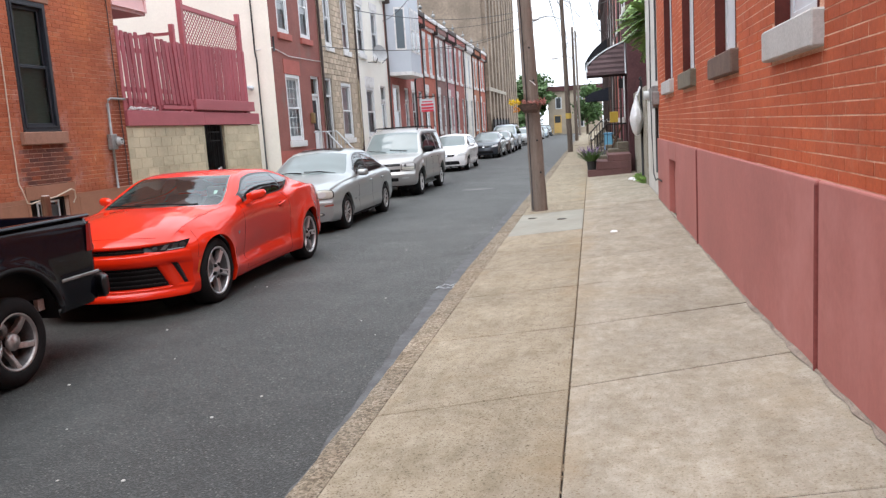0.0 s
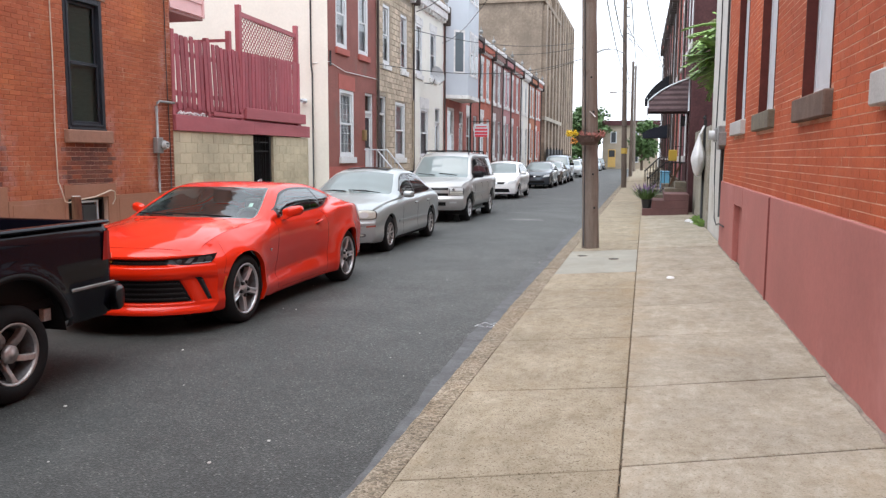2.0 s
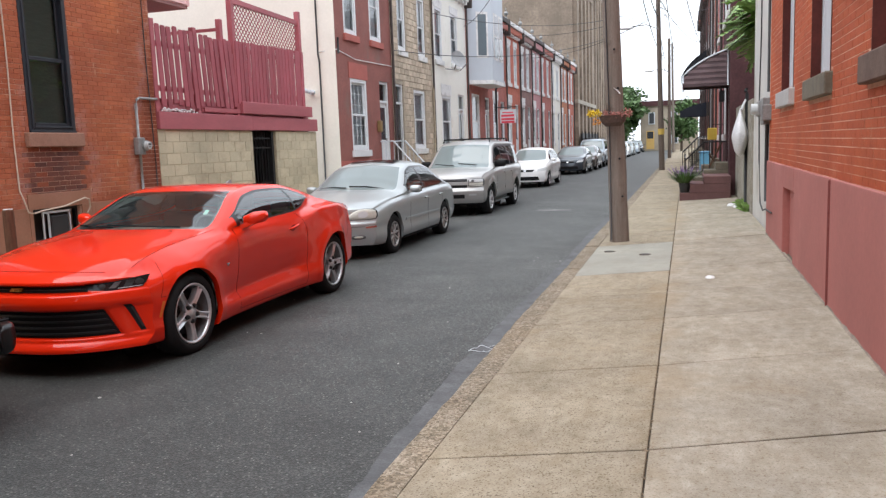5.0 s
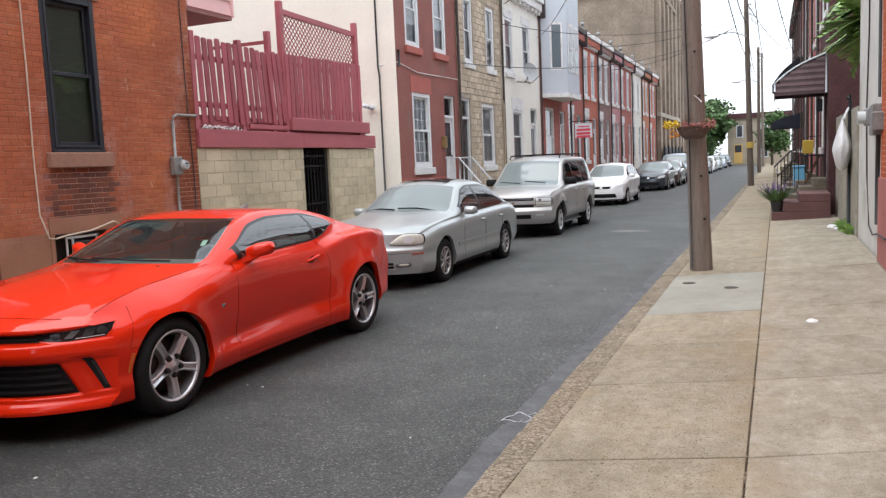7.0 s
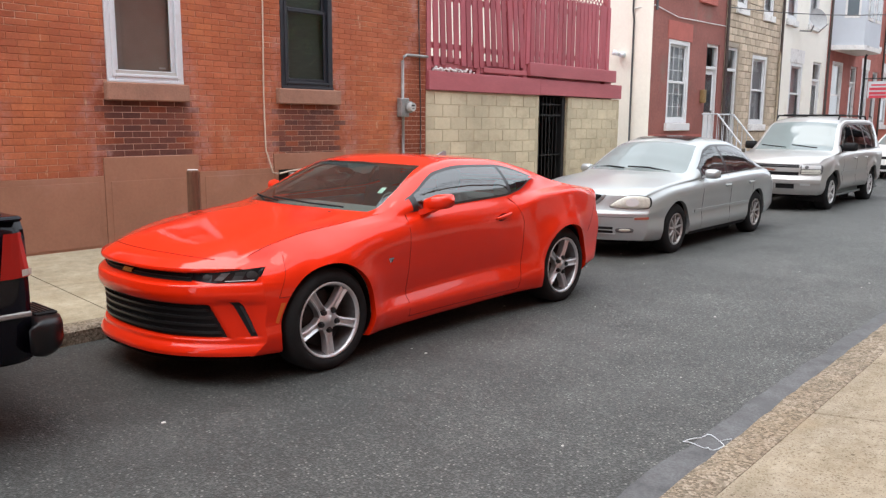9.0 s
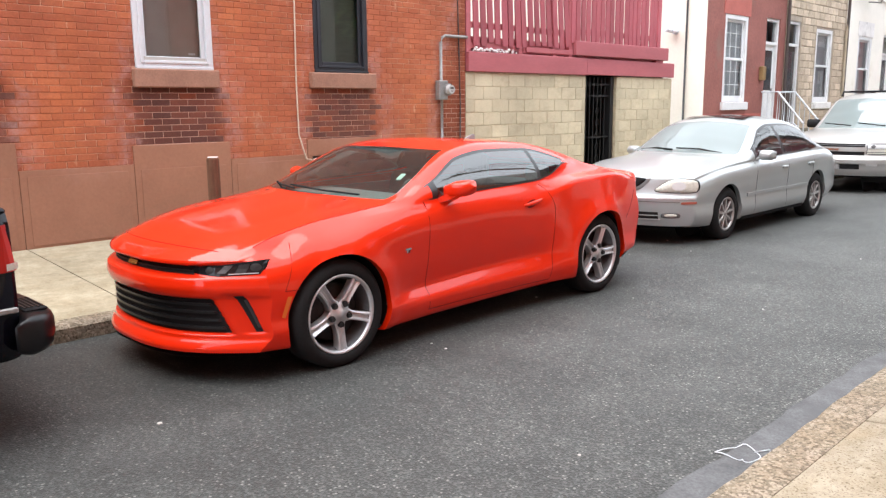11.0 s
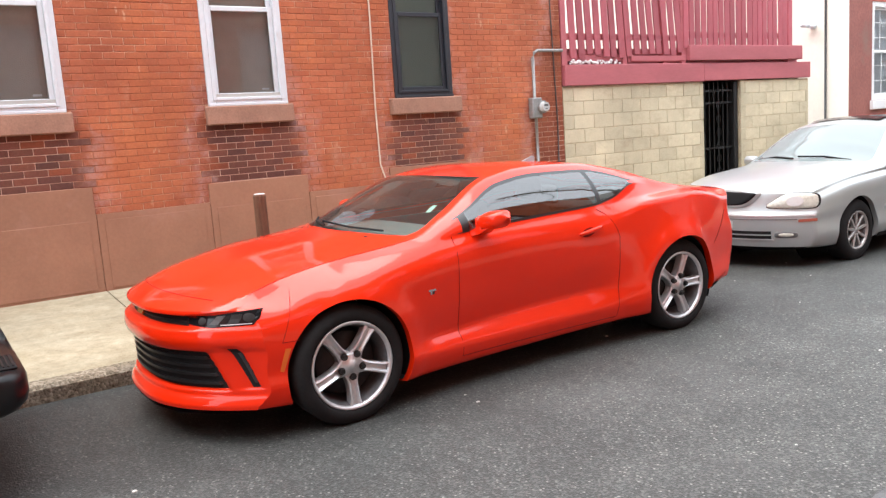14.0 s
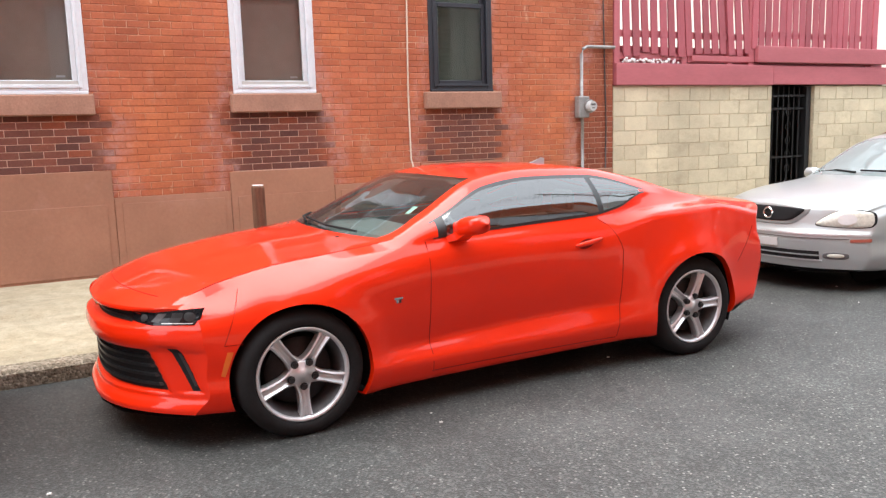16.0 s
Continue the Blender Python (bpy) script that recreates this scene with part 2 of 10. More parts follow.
def paint(name, col, coat=1.0, rough=0.35, metal=0.0, flake=0.0):
    m = surface(name, col, rough, metal, var=0.03, scale=1.5, fine=220, bump=0.0, grain=flake, coat=coat)
    return m


def mortar_mat(name, pale, dull, at, grain, zoned=False):
    """Pointing that is pale where it is sound and stained like the bricks elsewhere."""
    m, n, l, p = nodes_of(name)
    k = noise_node(n, l, 3.0, 7, 0.75, (1, 0.35, 1.3))
    c = mix_node(n, l, "MIX", ramp_node(n, l, k, at[0], at[1], (0, 0, 0), (1, 1, 1)), dull, pale)
    if zoned:
        # newer pale pointing in the bricked-up cellar lights
        geo, sep = n.new("ShaderNodeNewGeometry"), n.new("ShaderNodeSeparateXYZ")
        l.new(geo.outputs["Position"], sep.inputs[0])
        away = math_node(n, l, "PINGPONG", math_node(n, l, "SUBTRACT", sep.outputs["Y"], 6.97), 1.1575)
        far = math_node(n, l, "MULTIPLY_ADD", noise_node(n, l, 4.0, 5, 0.7), 0.3, math_node(n, l, "ADD", away, -0.15))
        infill = math_node(n, l, "MULTIPLY", ramp_node(n, l, far, 0.42, 0.55, (0.8, 0.8, 0.8), (0, 0, 0)), math_node(n, l, "LESS_THAN", sep.outputs["Z"], 1.85))
        c = mix_node(n, l, "MIX", infill, c, (0.60, 0.43, 0.35))
    g = noise_node(n, l, 60, 3, 0.7)
    c = mix_node(n, l, "MULTIPLY", 1.0, c, ramp_node(n, l, g, 0.25, 0.75, (1 - grain,) * 3, (1 + grain,) * 3))
    l.new(c, p.inputs["Base Color"])
    p.inputs["Roughness"].default_value, p.inputs["Specular IOR Level"].default_value = 0.95, 0.2
    return m


BRICK_L = brick_mat("orange_red_brick", (0.350, 0.104, 0.052), (0.415, 0.132, 0.067), (0.54, 0.35, 0.26), False, True)
BRICK_LI = brick_mat("orange_red_brick_rest", (0.350, 0.104, 0.052), (0.415, 0.132, 0.067), (0.54, 0.35, 0.26), True, True)
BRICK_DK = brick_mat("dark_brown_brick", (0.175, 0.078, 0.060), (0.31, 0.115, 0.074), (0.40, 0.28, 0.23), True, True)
BRICK_R = brick_mat("bright_red_brick", (0.432, 0.097, 0.040), (0.468, 0.109, 0.045), (0.60, 0.33, 0.22), False)
BRICK_RI = brick_mat("bright_red_brick_rest", (0.432, 0.097, 0.040), (0.468, 0.109, 0.045), (0.60, 0.33, 0.22), True)
MORTAR_L = mortar_mat("grey_pink_mortar", (0.66, 0.44, 0.32), (0.40, 0.155, 0.090), (0.46, 0.66), 0.2, True)
MORTAR_R = mortar_mat("red_stained_mortar", (0.72, 0.47, 0.34), (0.42, 0.12, 0.06), (0.38, 0.56), 0.2)
STUCCO_L = surface("brown_painted_stucco", (0.29, 0.137, 0.084), 0.85, var=0.12, scale=1.2, fine=28, bump=0.25, grain=0.08, stain=(0.36, 0.18, 0.13), stain_scale=0.9)
STUCCO_R = surface("rose_painted_stucco", (0.39, 0.138, 0.118), 0.8, var=0.10, scale=0.9, fine=22, bump=0.25, grain=0.07, stain=(0.47, 0.19, 0.17), stain_scale=0.6)
SILL_BROWN = surface("brownstone_sill", (0.30, 0.16, 0.11), 0.85, var=0.15, scale=5, fine=60, bump=0.3)
SILL_GREY = surface("weathered_brown_sill", (0.145, 0.125, 0.09), 0.9, var=0.25, scale=6, fine=50, bump=0.4)
WHITE_PAINT = surface("white_painted_wood", (0.58, 0.62, 0.655), 0.5, var=0.06, scale=4, fine=40, bump=0.05, grain=0.04, stain=(0.5, 0.5, 0.5), stain_scale=5, stain_at=(0.62, 0.8))
GREY_SILL_WHITE = surface("pale_grey_sill", (0.44, 0.43, 0.415), 0.75, var=0.1, scale=4, fine=50, bump=0.2)
NAVY_FRAME = surface("dark_navy_frame", (0.012, 0.015, 0.022), 0.5, var=0.2, scale=5, bump=0.08)
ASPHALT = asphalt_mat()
SEALANT = surface("grey_gutter_sealant", (0.078, 0.081, 0.085), 0.75, var=0.35, scale=6, fine=70, grain=0.35, stain=(0.065, 0.068, 0.072), stain_scale=2)
SLAB = concrete_mat("buff_concrete_slab", (0.312, 0.272, 0.206), obj=0.07, seam=0.69)
SLAB_SMOOTH = concrete_mat("worn_smooth_slab", (0.350, 0.316, 0.258), obj=0.05, faint=0.75, seam=0.69)
SLAB_NEW = concrete_mat("pale_concrete_slab", (0.29, 0.287, 0.25), obj=0.04, pits=False)
SLAB_L = concrete_mat("cream_concrete_walk", (0.345, 0.305, 0.222), obj=0.03, dark=(0.24, 0.19, 0.12), faint=0.85)


def gravel_mat():
    """Worn concrete with its pebbles showing."""
    m = concrete_mat("gravelly_kerb_concrete", (0.245, 0.212, 0.168), obj=0.08, dark=(0.17, 0.12, 0.08))
    n, l = m.node_tree.nodes, m.node_tree.links
    p = n["Principled BSDF"]
    old = p.inputs["Base Color"].links[0].from_socket
    geo, vo = n.new("ShaderNodeNewGeometry"), n.new("ShaderNodeTexVoronoi")
    vo.inputs["Scale"].default_value = 62
    l.new(geo.outputs["Position"], vo.inputs["Vector"])
    bw = n.new("ShaderNodeSeparateColor")
    l.new(vo.outputs["Color"], bw.inputs[0])
    stones = ramp_node(n, l, bw.outputs[0], 0.1, 0.9, (0.62, 0.60, 0.56), (1.34, 1.34, 1.33))
    l.new(mix_node(n, l, "MULTIPLY", 1.0, old, stones), p.inputs["Base Color"])
    b = n.new("ShaderNodeBump")
    b.inputs["Strength"].default_value, b.inputs["Distance"].default_value, b.invert = 0.8, 0.006, True
    l.new(vo.outputs["Distance"], b.inputs["Height"]); l.new(b.outputs[0], p.inputs["Normal"])
    return m


KERB = gravel_mat()
JOINT_DIRT = surface("joint_dirt", (0.12, 0.098, 0.072), 0.95, var=0.3, scale=8)
EARTH = surface("far_ground", (0.12, 0.115, 0.105), 0.95, var=0.2, scale=0.1)
GLASS = glass("window_glass", (0.82, 0.85, 0.86), 1.48)
# near-black backing, the unlit rooms' shade put into its colour
ROOM_SHADE = plain("room_shade", (0.05, 0.05, 0.05), 0.9)
BLIND_GREY = surface("grey_roller_blind", (0.36, 0.33, 0.29), 0.9, var=0.06, scale=6, bump=0.05, grain=0.05)
BLIND_GREEN = surface("dark_green_blind", (0.10, 0.135, 0.105), 0.8, var=0.15, scale=7, stretch=(1, 1, 8))
CURTAIN = surface("white_curtain", (0.55, 0.56, 0.58), 0.9, var=0.15, scale=12, stretch=(1, 6, 0.3))
BLOCK = concrete_mat("cream_painted_block", (0.55, 0.485, 0.35), obj=0.10, dark=(0.27, 0.215, 0.14), pits=False)
BLOCK_JOINT = surface("block_joint", (0.48, 0.41, 0.285), 0.95, var=0.3, scale=5)
DECK_RED = surface("maroon_painted_wood", (0.34, 0.080, 0.100), 0.55, var=0.14, scale=3, fine=35, bump=0.15, grain=0.1, stretch=(1, 1, 0.25), object_random=0.2)
DECK_BEAM = surface("maroon_painted_beam", (0.37, 0.100, 0.115), 0.5, var=0.12, scale=3, fine=35, bump=0.12, grain=0.08, stretch=(1, 0.25, 1))
WHITE_STUCCO = surface("cream_white_stucco", (0.76, 0.725, 0.64), 0.9, var=0.05, scale=0.7, fine=16, bump=0.2, grain=0.04, stain=(0.50, 0.44, 0.34), stain_scale=0.5, stain_at=(0.62, 0.85))
PINK_SIDING = surface("pale_pink_siding", (0.72, 0.43, 0.42), 0.6, var=0.05, scale=2, bump=0.05, grain=0.03)
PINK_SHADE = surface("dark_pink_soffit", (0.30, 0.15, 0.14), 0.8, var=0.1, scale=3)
BLACK_IRON = plain("black_iron", (0.015, 0.015, 0.016), 0.5, 0.4)
GREY_METAL = surface("grey_zinc", (0.26, 0.26, 0.255), 0.5, 0.4, var=0.2, scale=9, bump=0.05)
CABLE_PALE = plain("pale_cable", (0.55, 0.45, 0.36), 0.7)
CABLE_DARK = plain("dark_cable", (0.03, 0.03, 0.032), 0.6)
POLE_WOOD = surface("weathered_pole_wood", (0.200, 0.166, 0.139), 0.9, var=0.25, scale=4, fine=70, bump=0.6, grain=0.3, stretch=(6, 6, 0.35), stain=(0.10, 0.07, 0.05), stain_scale=2)
POLE_DARK = surface("dark_pole_wood", (0.13, 0.10, 0.08), 0.9, var=0.25, scale=4, fine=70, bump=0.5, grain=0.25, stretch=(6, 6, 0.35))
POST_WOOD = surface("brown_wood_post", (0.12, 0.065, 0.04), 0.9, spec=0.2, var=0.25, scale=9, fine=60, bump=0.5, stretch=(5, 5, 0.6))

# ---- building tools ----
def root_place(ob):
    v = Vector((0, 0, 0))
    while ob is not None:
        v += ob.location
        ob = ob.parent
    return v


def thing(name, at, label, category, group="", kind=""):
    ob = new(name)
    ob.location = at
    ob.empty_display_size = 0.1
    return tagged(ob, label, category, group, kind)


def part(name, bm, mats, parent=None, label="", smooth=False):
    """One mesh object out of a bmesh given in world places (or, under an unmoved thing, in the thing's own)."""
    me = bpy.data.meshes.new(name)
    if parent is not None:
        off = root_place(parent)
        if off.length > 0:
            bmesh.ops.translate(bm, verts=bm.verts, vec=-off)
    bm.to_mesh(me)
    bm.free()
    for m in (mats if isinstance(mats, (list, tuple)) else [mats]):
        me.materials.append(m)
    if smooth:
        me.polygons.foreach_set("use_smooth", [True] * len(me.polygons))
    ob = new(name, me)
    ob.parent = parent
    if label:
        tagged(ob, label)
    return ob


def quads(name, vs, fs, mats, parent=None, label="", smooth=False, idx=None):
    """One mesh object straight from vertices and faces."""
    me = bpy.data.meshes.new(name)
    off = root_place(parent) if parent is not None else Vector((0, 0, 0))
    vs = np.asarray(vs, float) - np.array(off)
    me.from_pydata(vs.tolist(), [], fs)
    for m in (mats if isinstance(mats, (list, tuple)) else [mats]):
        me.materials.append(m)
    if smooth:
        me.polygons.foreach_set("use_smooth", [True] * len(me.polygons))
    if idx is not None:
        me.polygons.foreach_set("material_index", list(idx))
    me.update()
    ob = new(name, me)
    ob.parent = parent
    if label:
        tagged(ob, label)
    return ob


def cuboid(bm, x0, x1, y0, y1, z0, z1, bevel=0.0, seg=1):
    m = Matrix.Translation(((x0 + x1) / 2, (y0 + y1) / 2, (z0 + z1) / 2)) @ Matrix.Diagonal((x1 - x0, y1 - y0, z1 - z0, 1))
    r = bmesh.ops.create_cube(bm, size=1.0, matrix=m)
    if bevel:
        es = list({e for v in r["verts"] for e in v.link_edges})
        bmesh.ops.bevel(bm, geom=es, offset=bevel, segments=seg, affect="EDGES", profile=0.5)


def block(name, x0, x1, y0, y1, z0, z1, mat, parent=None, label="", bevel=0.0, seg=1):
    bm = bmesh.new()
    cuboid(bm, min(x0, x1), max(x0, x1), min(y0, y1), max(y0, y1), min(z0, z1), max(z0, z1), bevel, seg)
    return part(name, bm, mat, parent, label)


def cyl(bm, a, b, r0, r1=None, seg=12, caps=True):
    a, b = Vector(a), Vector(b)
    d = b - a
    m = Matrix.Translation((a + b) / 2) @ d.to_track_quat("Z", "Y").to_matrix().to_4x4()
    bmesh.ops.create_cone(bm, cap_ends=caps, segments=seg, radius1=r0, radius2=r0 if r1 is None else r1, depth=d.length, matrix=m)


def rod(name, a, b, r, mat, parent=None, label="", r1=None, seg=12):
    bm = bmesh.new()
    cyl(bm, a, b, r, r1, seg)
    return part(name, bm, mat, parent, label, smooth=False)


def tube_into(bm, pts, r, seg=6):
    pts = [Vector(p) for p in pts]
    rings = []
    for i, p in enumerate(pts):
        d = (pts[min(i + 1, len(pts) - 1)] - pts[max(i - 1, 0)]).normalized()
        up = Vector((0, 0, 1)) if abs(d.z) < 0.9 else Vector((0, 1, 0))
        s = d.cross(up).normalized()
        u = s.cross(d)
        rings.append([bm.verts.new(p + (s * math.cos(a) + u * math.sin(a)) * r) for a in (2 * math.pi * k / seg for k in range(seg))])
    for a, b in zip(rings, rings[1:]):
        for k in range(seg):
            bm.faces.new((a[k], a[(k + 1) % seg], b[(k + 1) % seg], b[k]))
    for end in (rings[0], rings[-1][::-1]):
        bm.faces.new(end)


def tube(name, pts, r, mat, parent=None, label="", seg=6):
    bm = bmesh.new()
    tube_into(bm, pts, r, seg)
    return part(name, bm, mat, parent, label, smooth=True)


def sag(a, b, drop, n=16):
    a, b = Vector(a), Vector(b)
    return [a.lerp(b, k / n) - Vector((0, 0, drop * 4 * (k / n) * (1 - k / n))) for k in range(n + 1)]


def wall_along_y(name, x_face, x_back, y0, y1, z0, z1, holes, mat, parent=None, label=""):
    """A wall with thickness whose holes (y0, y1, z0, z1) go through it."""
    ys = sorted({y0, y1, *(v for h in holes for v in h[:2])})
    zs = sorted({z0, z1, *(v for h in holes for v in h[2:])})
    vs, fs, ids = [], [], {}

    def vert(x, y, z):
        key = (x, y, z)
        if key not in ids:
            ids[key] = len(vs)
            vs.append(key)
        return ids[key]

    def solid(i, k):
        if not (0 <= i < len(ys) - 1 and 0 <= k < len(zs) - 1):
            return False
        cy, cz = (ys[i] + ys[i + 1]) / 2, (zs[k] + zs[k + 1]) / 2
        return not any(h[0] < cy < h[1] and h[2] < cz < h[3] for h in holes)

    out = 1 if x_face > x_back else -1
    for i in range(len(ys) - 1):
        for k in range(len(zs) - 1):
            if not solid(i, k):
                continue
            a, b, c, d = ys[i], ys[i + 1], zs[k], zs[k + 1]
            for x, s in ((x_face, out), (x_back, -out)):
                q = [vert(x, a, c), vert(x, b, c), vert(x, b, d), vert(x, a, d)]
                fs.append(q if s > 0 else q[::-1])
            for j, e in (((i - 1, k), ((a, c), (a, d))), ((i + 1, k), ((b, d), (b, c))), ((i, k - 1), ((b, c), (a, c))), ((i, k + 1), ((a, d), (b, d)))):
                if not solid(*j):
                    (ya, za), (yb, zb) = e
                    q = [vert(x_face, ya, za), vert(x_face, yb, zb), vert(x_back, yb, zb), vert(x_back, ya, za)]
                    fs.append(q if out > 0 else q[::-1])
    return quads(name, vs, fs, mat, parent, label)

# ---- ground, road, kerbs, pavements ----
def road_z(x):
    return -0.055 + 0.034 * max(0.0, 1 - ((x + 2.8) / 2.2) ** 2)


def left_kerb(y):
    return -5.05 - 0.03 * min(max(y - 8, 0), 26)


def right_z(x):
    return 0.045 * (x + 0.44)


def near_wall_z(x, y):
    return right_z(x) + 0.065 * min(max((6.6 - y) / 2.7, 0), 1.3) * (x - 0.69)


def left_z(x, y):
    k = left_kerb(y) - 0.16
    return 0.075 + 0.145 * (k - x) / (k + 7.7)


bm = bmesh.new()
bmesh.ops.create_grid(bm, x_segments=2, y_segments=2, size=1500, matrix=Matrix.Translation((0, 400, -0.35)))
tagged(part("ground", bm, EARTH), "flat grey ground reaching the horizon", "ground", kind="structure")

xs = [-6.2 + 0.2 * k for k in range(29)]
ys = [-14, -4, 0, 4, 8, 12, 16, 22, 30, 40, 60, 90, 130, 190]
vs = [(x, y, road_z(x) if -5 < x < -0.6 else -0.055) for y in ys for x in xs]
fs = [(j * len(xs) + i, j * len(xs) + i + 1, (j + 1) * len(xs) + i + 1, (j + 1) * len(xs) + i) for j in range(len(ys) - 1) for i in range(len(xs) - 1)]
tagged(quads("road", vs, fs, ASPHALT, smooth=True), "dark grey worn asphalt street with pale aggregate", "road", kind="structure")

# uneven band of sealant along the gutter
rng = random.Random(4)
vs, fs = [], []
jit = 0.0
for k in range(400):
    y = -2 + k * 0.09
    jit = 0.8 * jit + rng.uniform(-0.012, 0.012)
    wide = 0.045 + 0.10 * min(max((y - 4.8) / 3.2, 0), 1) + 0.015 * math.sin(k * 0.07) + jit + rng.uniform(-0.004, 0.004)
    out = -0.622 - 0.04 * min(max((y - 5.5) / 4, 0), 1)
    vs += [(out - wide, y, road_z(out - wide) + 0.003), (out + 0.003, y, -0.049)]
fs = [(2 * k, 2 * k + 1, 2 * k + 3, 2 * k + 2) for k in range(399)]
tagged(quads("gutter_seal", vs, fs, SEALANT), "blue-grey smooth sealant strip along the gutter", "gutter", kind="structure")

# bed under the pavements shows in the joints
vs = [(-0.58, -14, -0.03), (2.2, -14, 0.09), (2.2, 190, 0.09), (-0.58, 190, -0.03), (-0.58, -14, -0.3), (-0.58, 190, -0.3)]
tagged(quads("pavement_bed", vs, [(0, 1, 2, 3), (4, 0, 3, 5)], JOINT_DIRT), "dark earth in the pavement joints", "pavement", kind="structure")
right_walk = tagged(thing("pavement", (0.7, 8, 0), "buff concrete pavement of worn square slabs", "pavement"), kind="structure")
left_walk = tagged(thing("pavement", (-6.3, 8, 0.1), "cream concrete pavement beside the brick house", "pavement"), kind="structure")


def slab(name, x0, x1, y0, y1, zf, depth, mat, parent, gap=0.0045, bevel=0.005, tilt=0.0, skew=(0.0, 0.0)):
    x0, x1, y0, y1 = x0 + gap, x1 - gap, y0 + gap * 1.6, y1 - gap * 1.6
    b = bevel
    vs, fs = [], []
    for inset, drop in ((0, depth), (0, b), (b, 0)):
        for x, y, turn in ((x0 + inset, y0 + inset, skew[0]), (x1 - inset, y0 + inset, skew[0]), (x1 - inset, y1 - inset, skew[1]), (x0 + inset, y1 - inset, skew[1])):
            y += turn * (x - 0.69)
            vs.append((x, y, zf(x, y) - drop + tilt * (x - x0)))
    for r in (0, 4):
        fs += [(r + k, r + (k + 1) % 4, r + 4 + (k + 1) % 4, r + 4 + k) for k in range(4)]
    fs.append((8, 9, 10, 11))
    return quads(name, vs, fs, [mat, JOINT_DIRT], parent, idx=[1] * 4 + [0] * 5)


rng = random.Random(2)
cuts = [-5.0, -3.4, -1.75, -0.1, 1.55, 3.18, 4.86, 6.38, 7.98, 9.52, 10.8, 12.24, 15.05, 16.6]
cuts += [16.6 + 1.62 * k for k in range(1, 26)]
left_skew = {3.18: 0.135, 4.86: 0.29, 1.55: 0.13}
right_skew = {3.18: 0.03, 4.86: 0.27, 1.55: 0.05, 6.38: 0.32}
for a, b in zip(cuts, cuts[1:]):
    new_slab = abs(a - 12.24) < 0.01
    slab("slab", -0.44, 0.69, a, b, lambda x, y: right_z(x), 0.1, SLAB_NEW if new_slab else SLAB, right_walk, tilt=rng.uniform(-0.003, 0.003), skew=(left_skew.get(a, 0.21), left_skew.get(b, 0.21)))
    slab("slab", 0.69, 2.12, a + (0.07 if a == 3.18 else 0.04 if a == 4.86 else 0), b + (0.07 if b == 3.18 else 0.04 if b == 4.86 else 0), near_wall_z, 0.1, SLAB_SMOOTH, right_walk, tilt=rng.uniform(-0.003, 0.003), skew=(right_skew.get(a, 0.31), right_skew.get(b, 0.31)))
for a in (59.1,):
    slab("slab", -0.44, 2.12, a - 1.6, 190, lambda x, y: right_z(x), 0.1, SLAB, right_walk)
right_kerb_line = tagged(thing("kerb", (-0.52, 8, 0), "low worn gravelly concrete kerb", "kerb"), kind="structure")
y = -6.0
while y < 60:
    n = rng.uniform(2.2, 2.6)
    vs, fs = [], []
    top = rng.uniform(-0.004, 0.004)
    steps = 16
    for k in range(steps + 1):
        yy = y + 0.004 + (n - 0.008) * k / steps
        w = rng.uniform(-0.008, 0.008)
        w -= 0.045 * min(max((yy - 5.5) / 4, 0), 1)
        vs += [(-0.616 + w, yy, -0.3), (-0.618 + w, yy, -0.035), (-0.596 + w, yy, -0.006 + top), (-0.545, yy, 0.003 + top), (-0.4375, yy, 0.0 + top), (-0.437, yy, -0.1)]
    for k in range(steps):
        fs += [(6 * k + i, 6 * k + 6 + i, 6 * k + 7 + i, 6 * k + 1 + i) for i in range(5)]
    fs += [tuple(range(6)), tuple(range(6 * steps + 5, 6 * steps - 1, -1))]
    quads("kerbstone", vs, fs, KERB, right_kerb_line)
    y += n
slab("kerbstone", -0.655, -0.446, 60, 190, lambda x, y: 0.0, 0.3, KERB, right_kerb_line)

for a, b in [(-14 + 7.2 * k, -14 + 7.2 * (k + 1)) for k in range(2)] + [(0.4, 4.0), (4.0, 7.58), (7.58, 11.2), (11.2, 14.8), (14.8, 18.4), (18.4, 22.0), (22, 30), (30, 60), (60, 190)]:
    ka, kb = left_kerb(a), left_kerb(b)
    vs = []
    for d in (0.12, 0.0):
        for yy, kk in ((a + 0.006, ka), (b - 0.006, kb)):
            vs += [(-7.74, yy, left_z(-7.7, yy) - d), (kk - 0.165, yy, 0.075 - d)]
    quads("slab", vs, [(5, 4, 6, 7), (0, 1, 5, 4), (1, 3, 7, 5), (3, 2, 6, 7)], SLAB_L, left_walk)
left_kerb_line = tagged(thing("kerb", (-5.1, 8, 0), "tall concrete kerb with a broken dark edge", "kerb"), kind="structure")
y = -6.0
while y < 60:
    n = 2.4
    vs, fs = [], []
    for k in range(5):
        yy = y + 0.004 + (n - 0.008) * k / 4
        kx = left_kerb(yy) + rng.uniform(-0.008, 0.008)
        vs += [(kx, yy, -0.2), (kx, yy, 0.045), (kx - 0.025, yy, 0.07), (kx - 0.16, yy, 0.076), (kx - 0.16, yy, -0.1)]
    for k in range(4):
        fs += [(5 * k + i, 5 * k + 1 + i, 5 * k + 6 + i, 5 * k + 5 + i) for i in range(4)]
    fs += [(4, 3, 2, 1, 0), (20, 21, 22, 23, 24)]
    quads("kerbstone", vs, fs, KERB, left_kerb_line)
    y += n

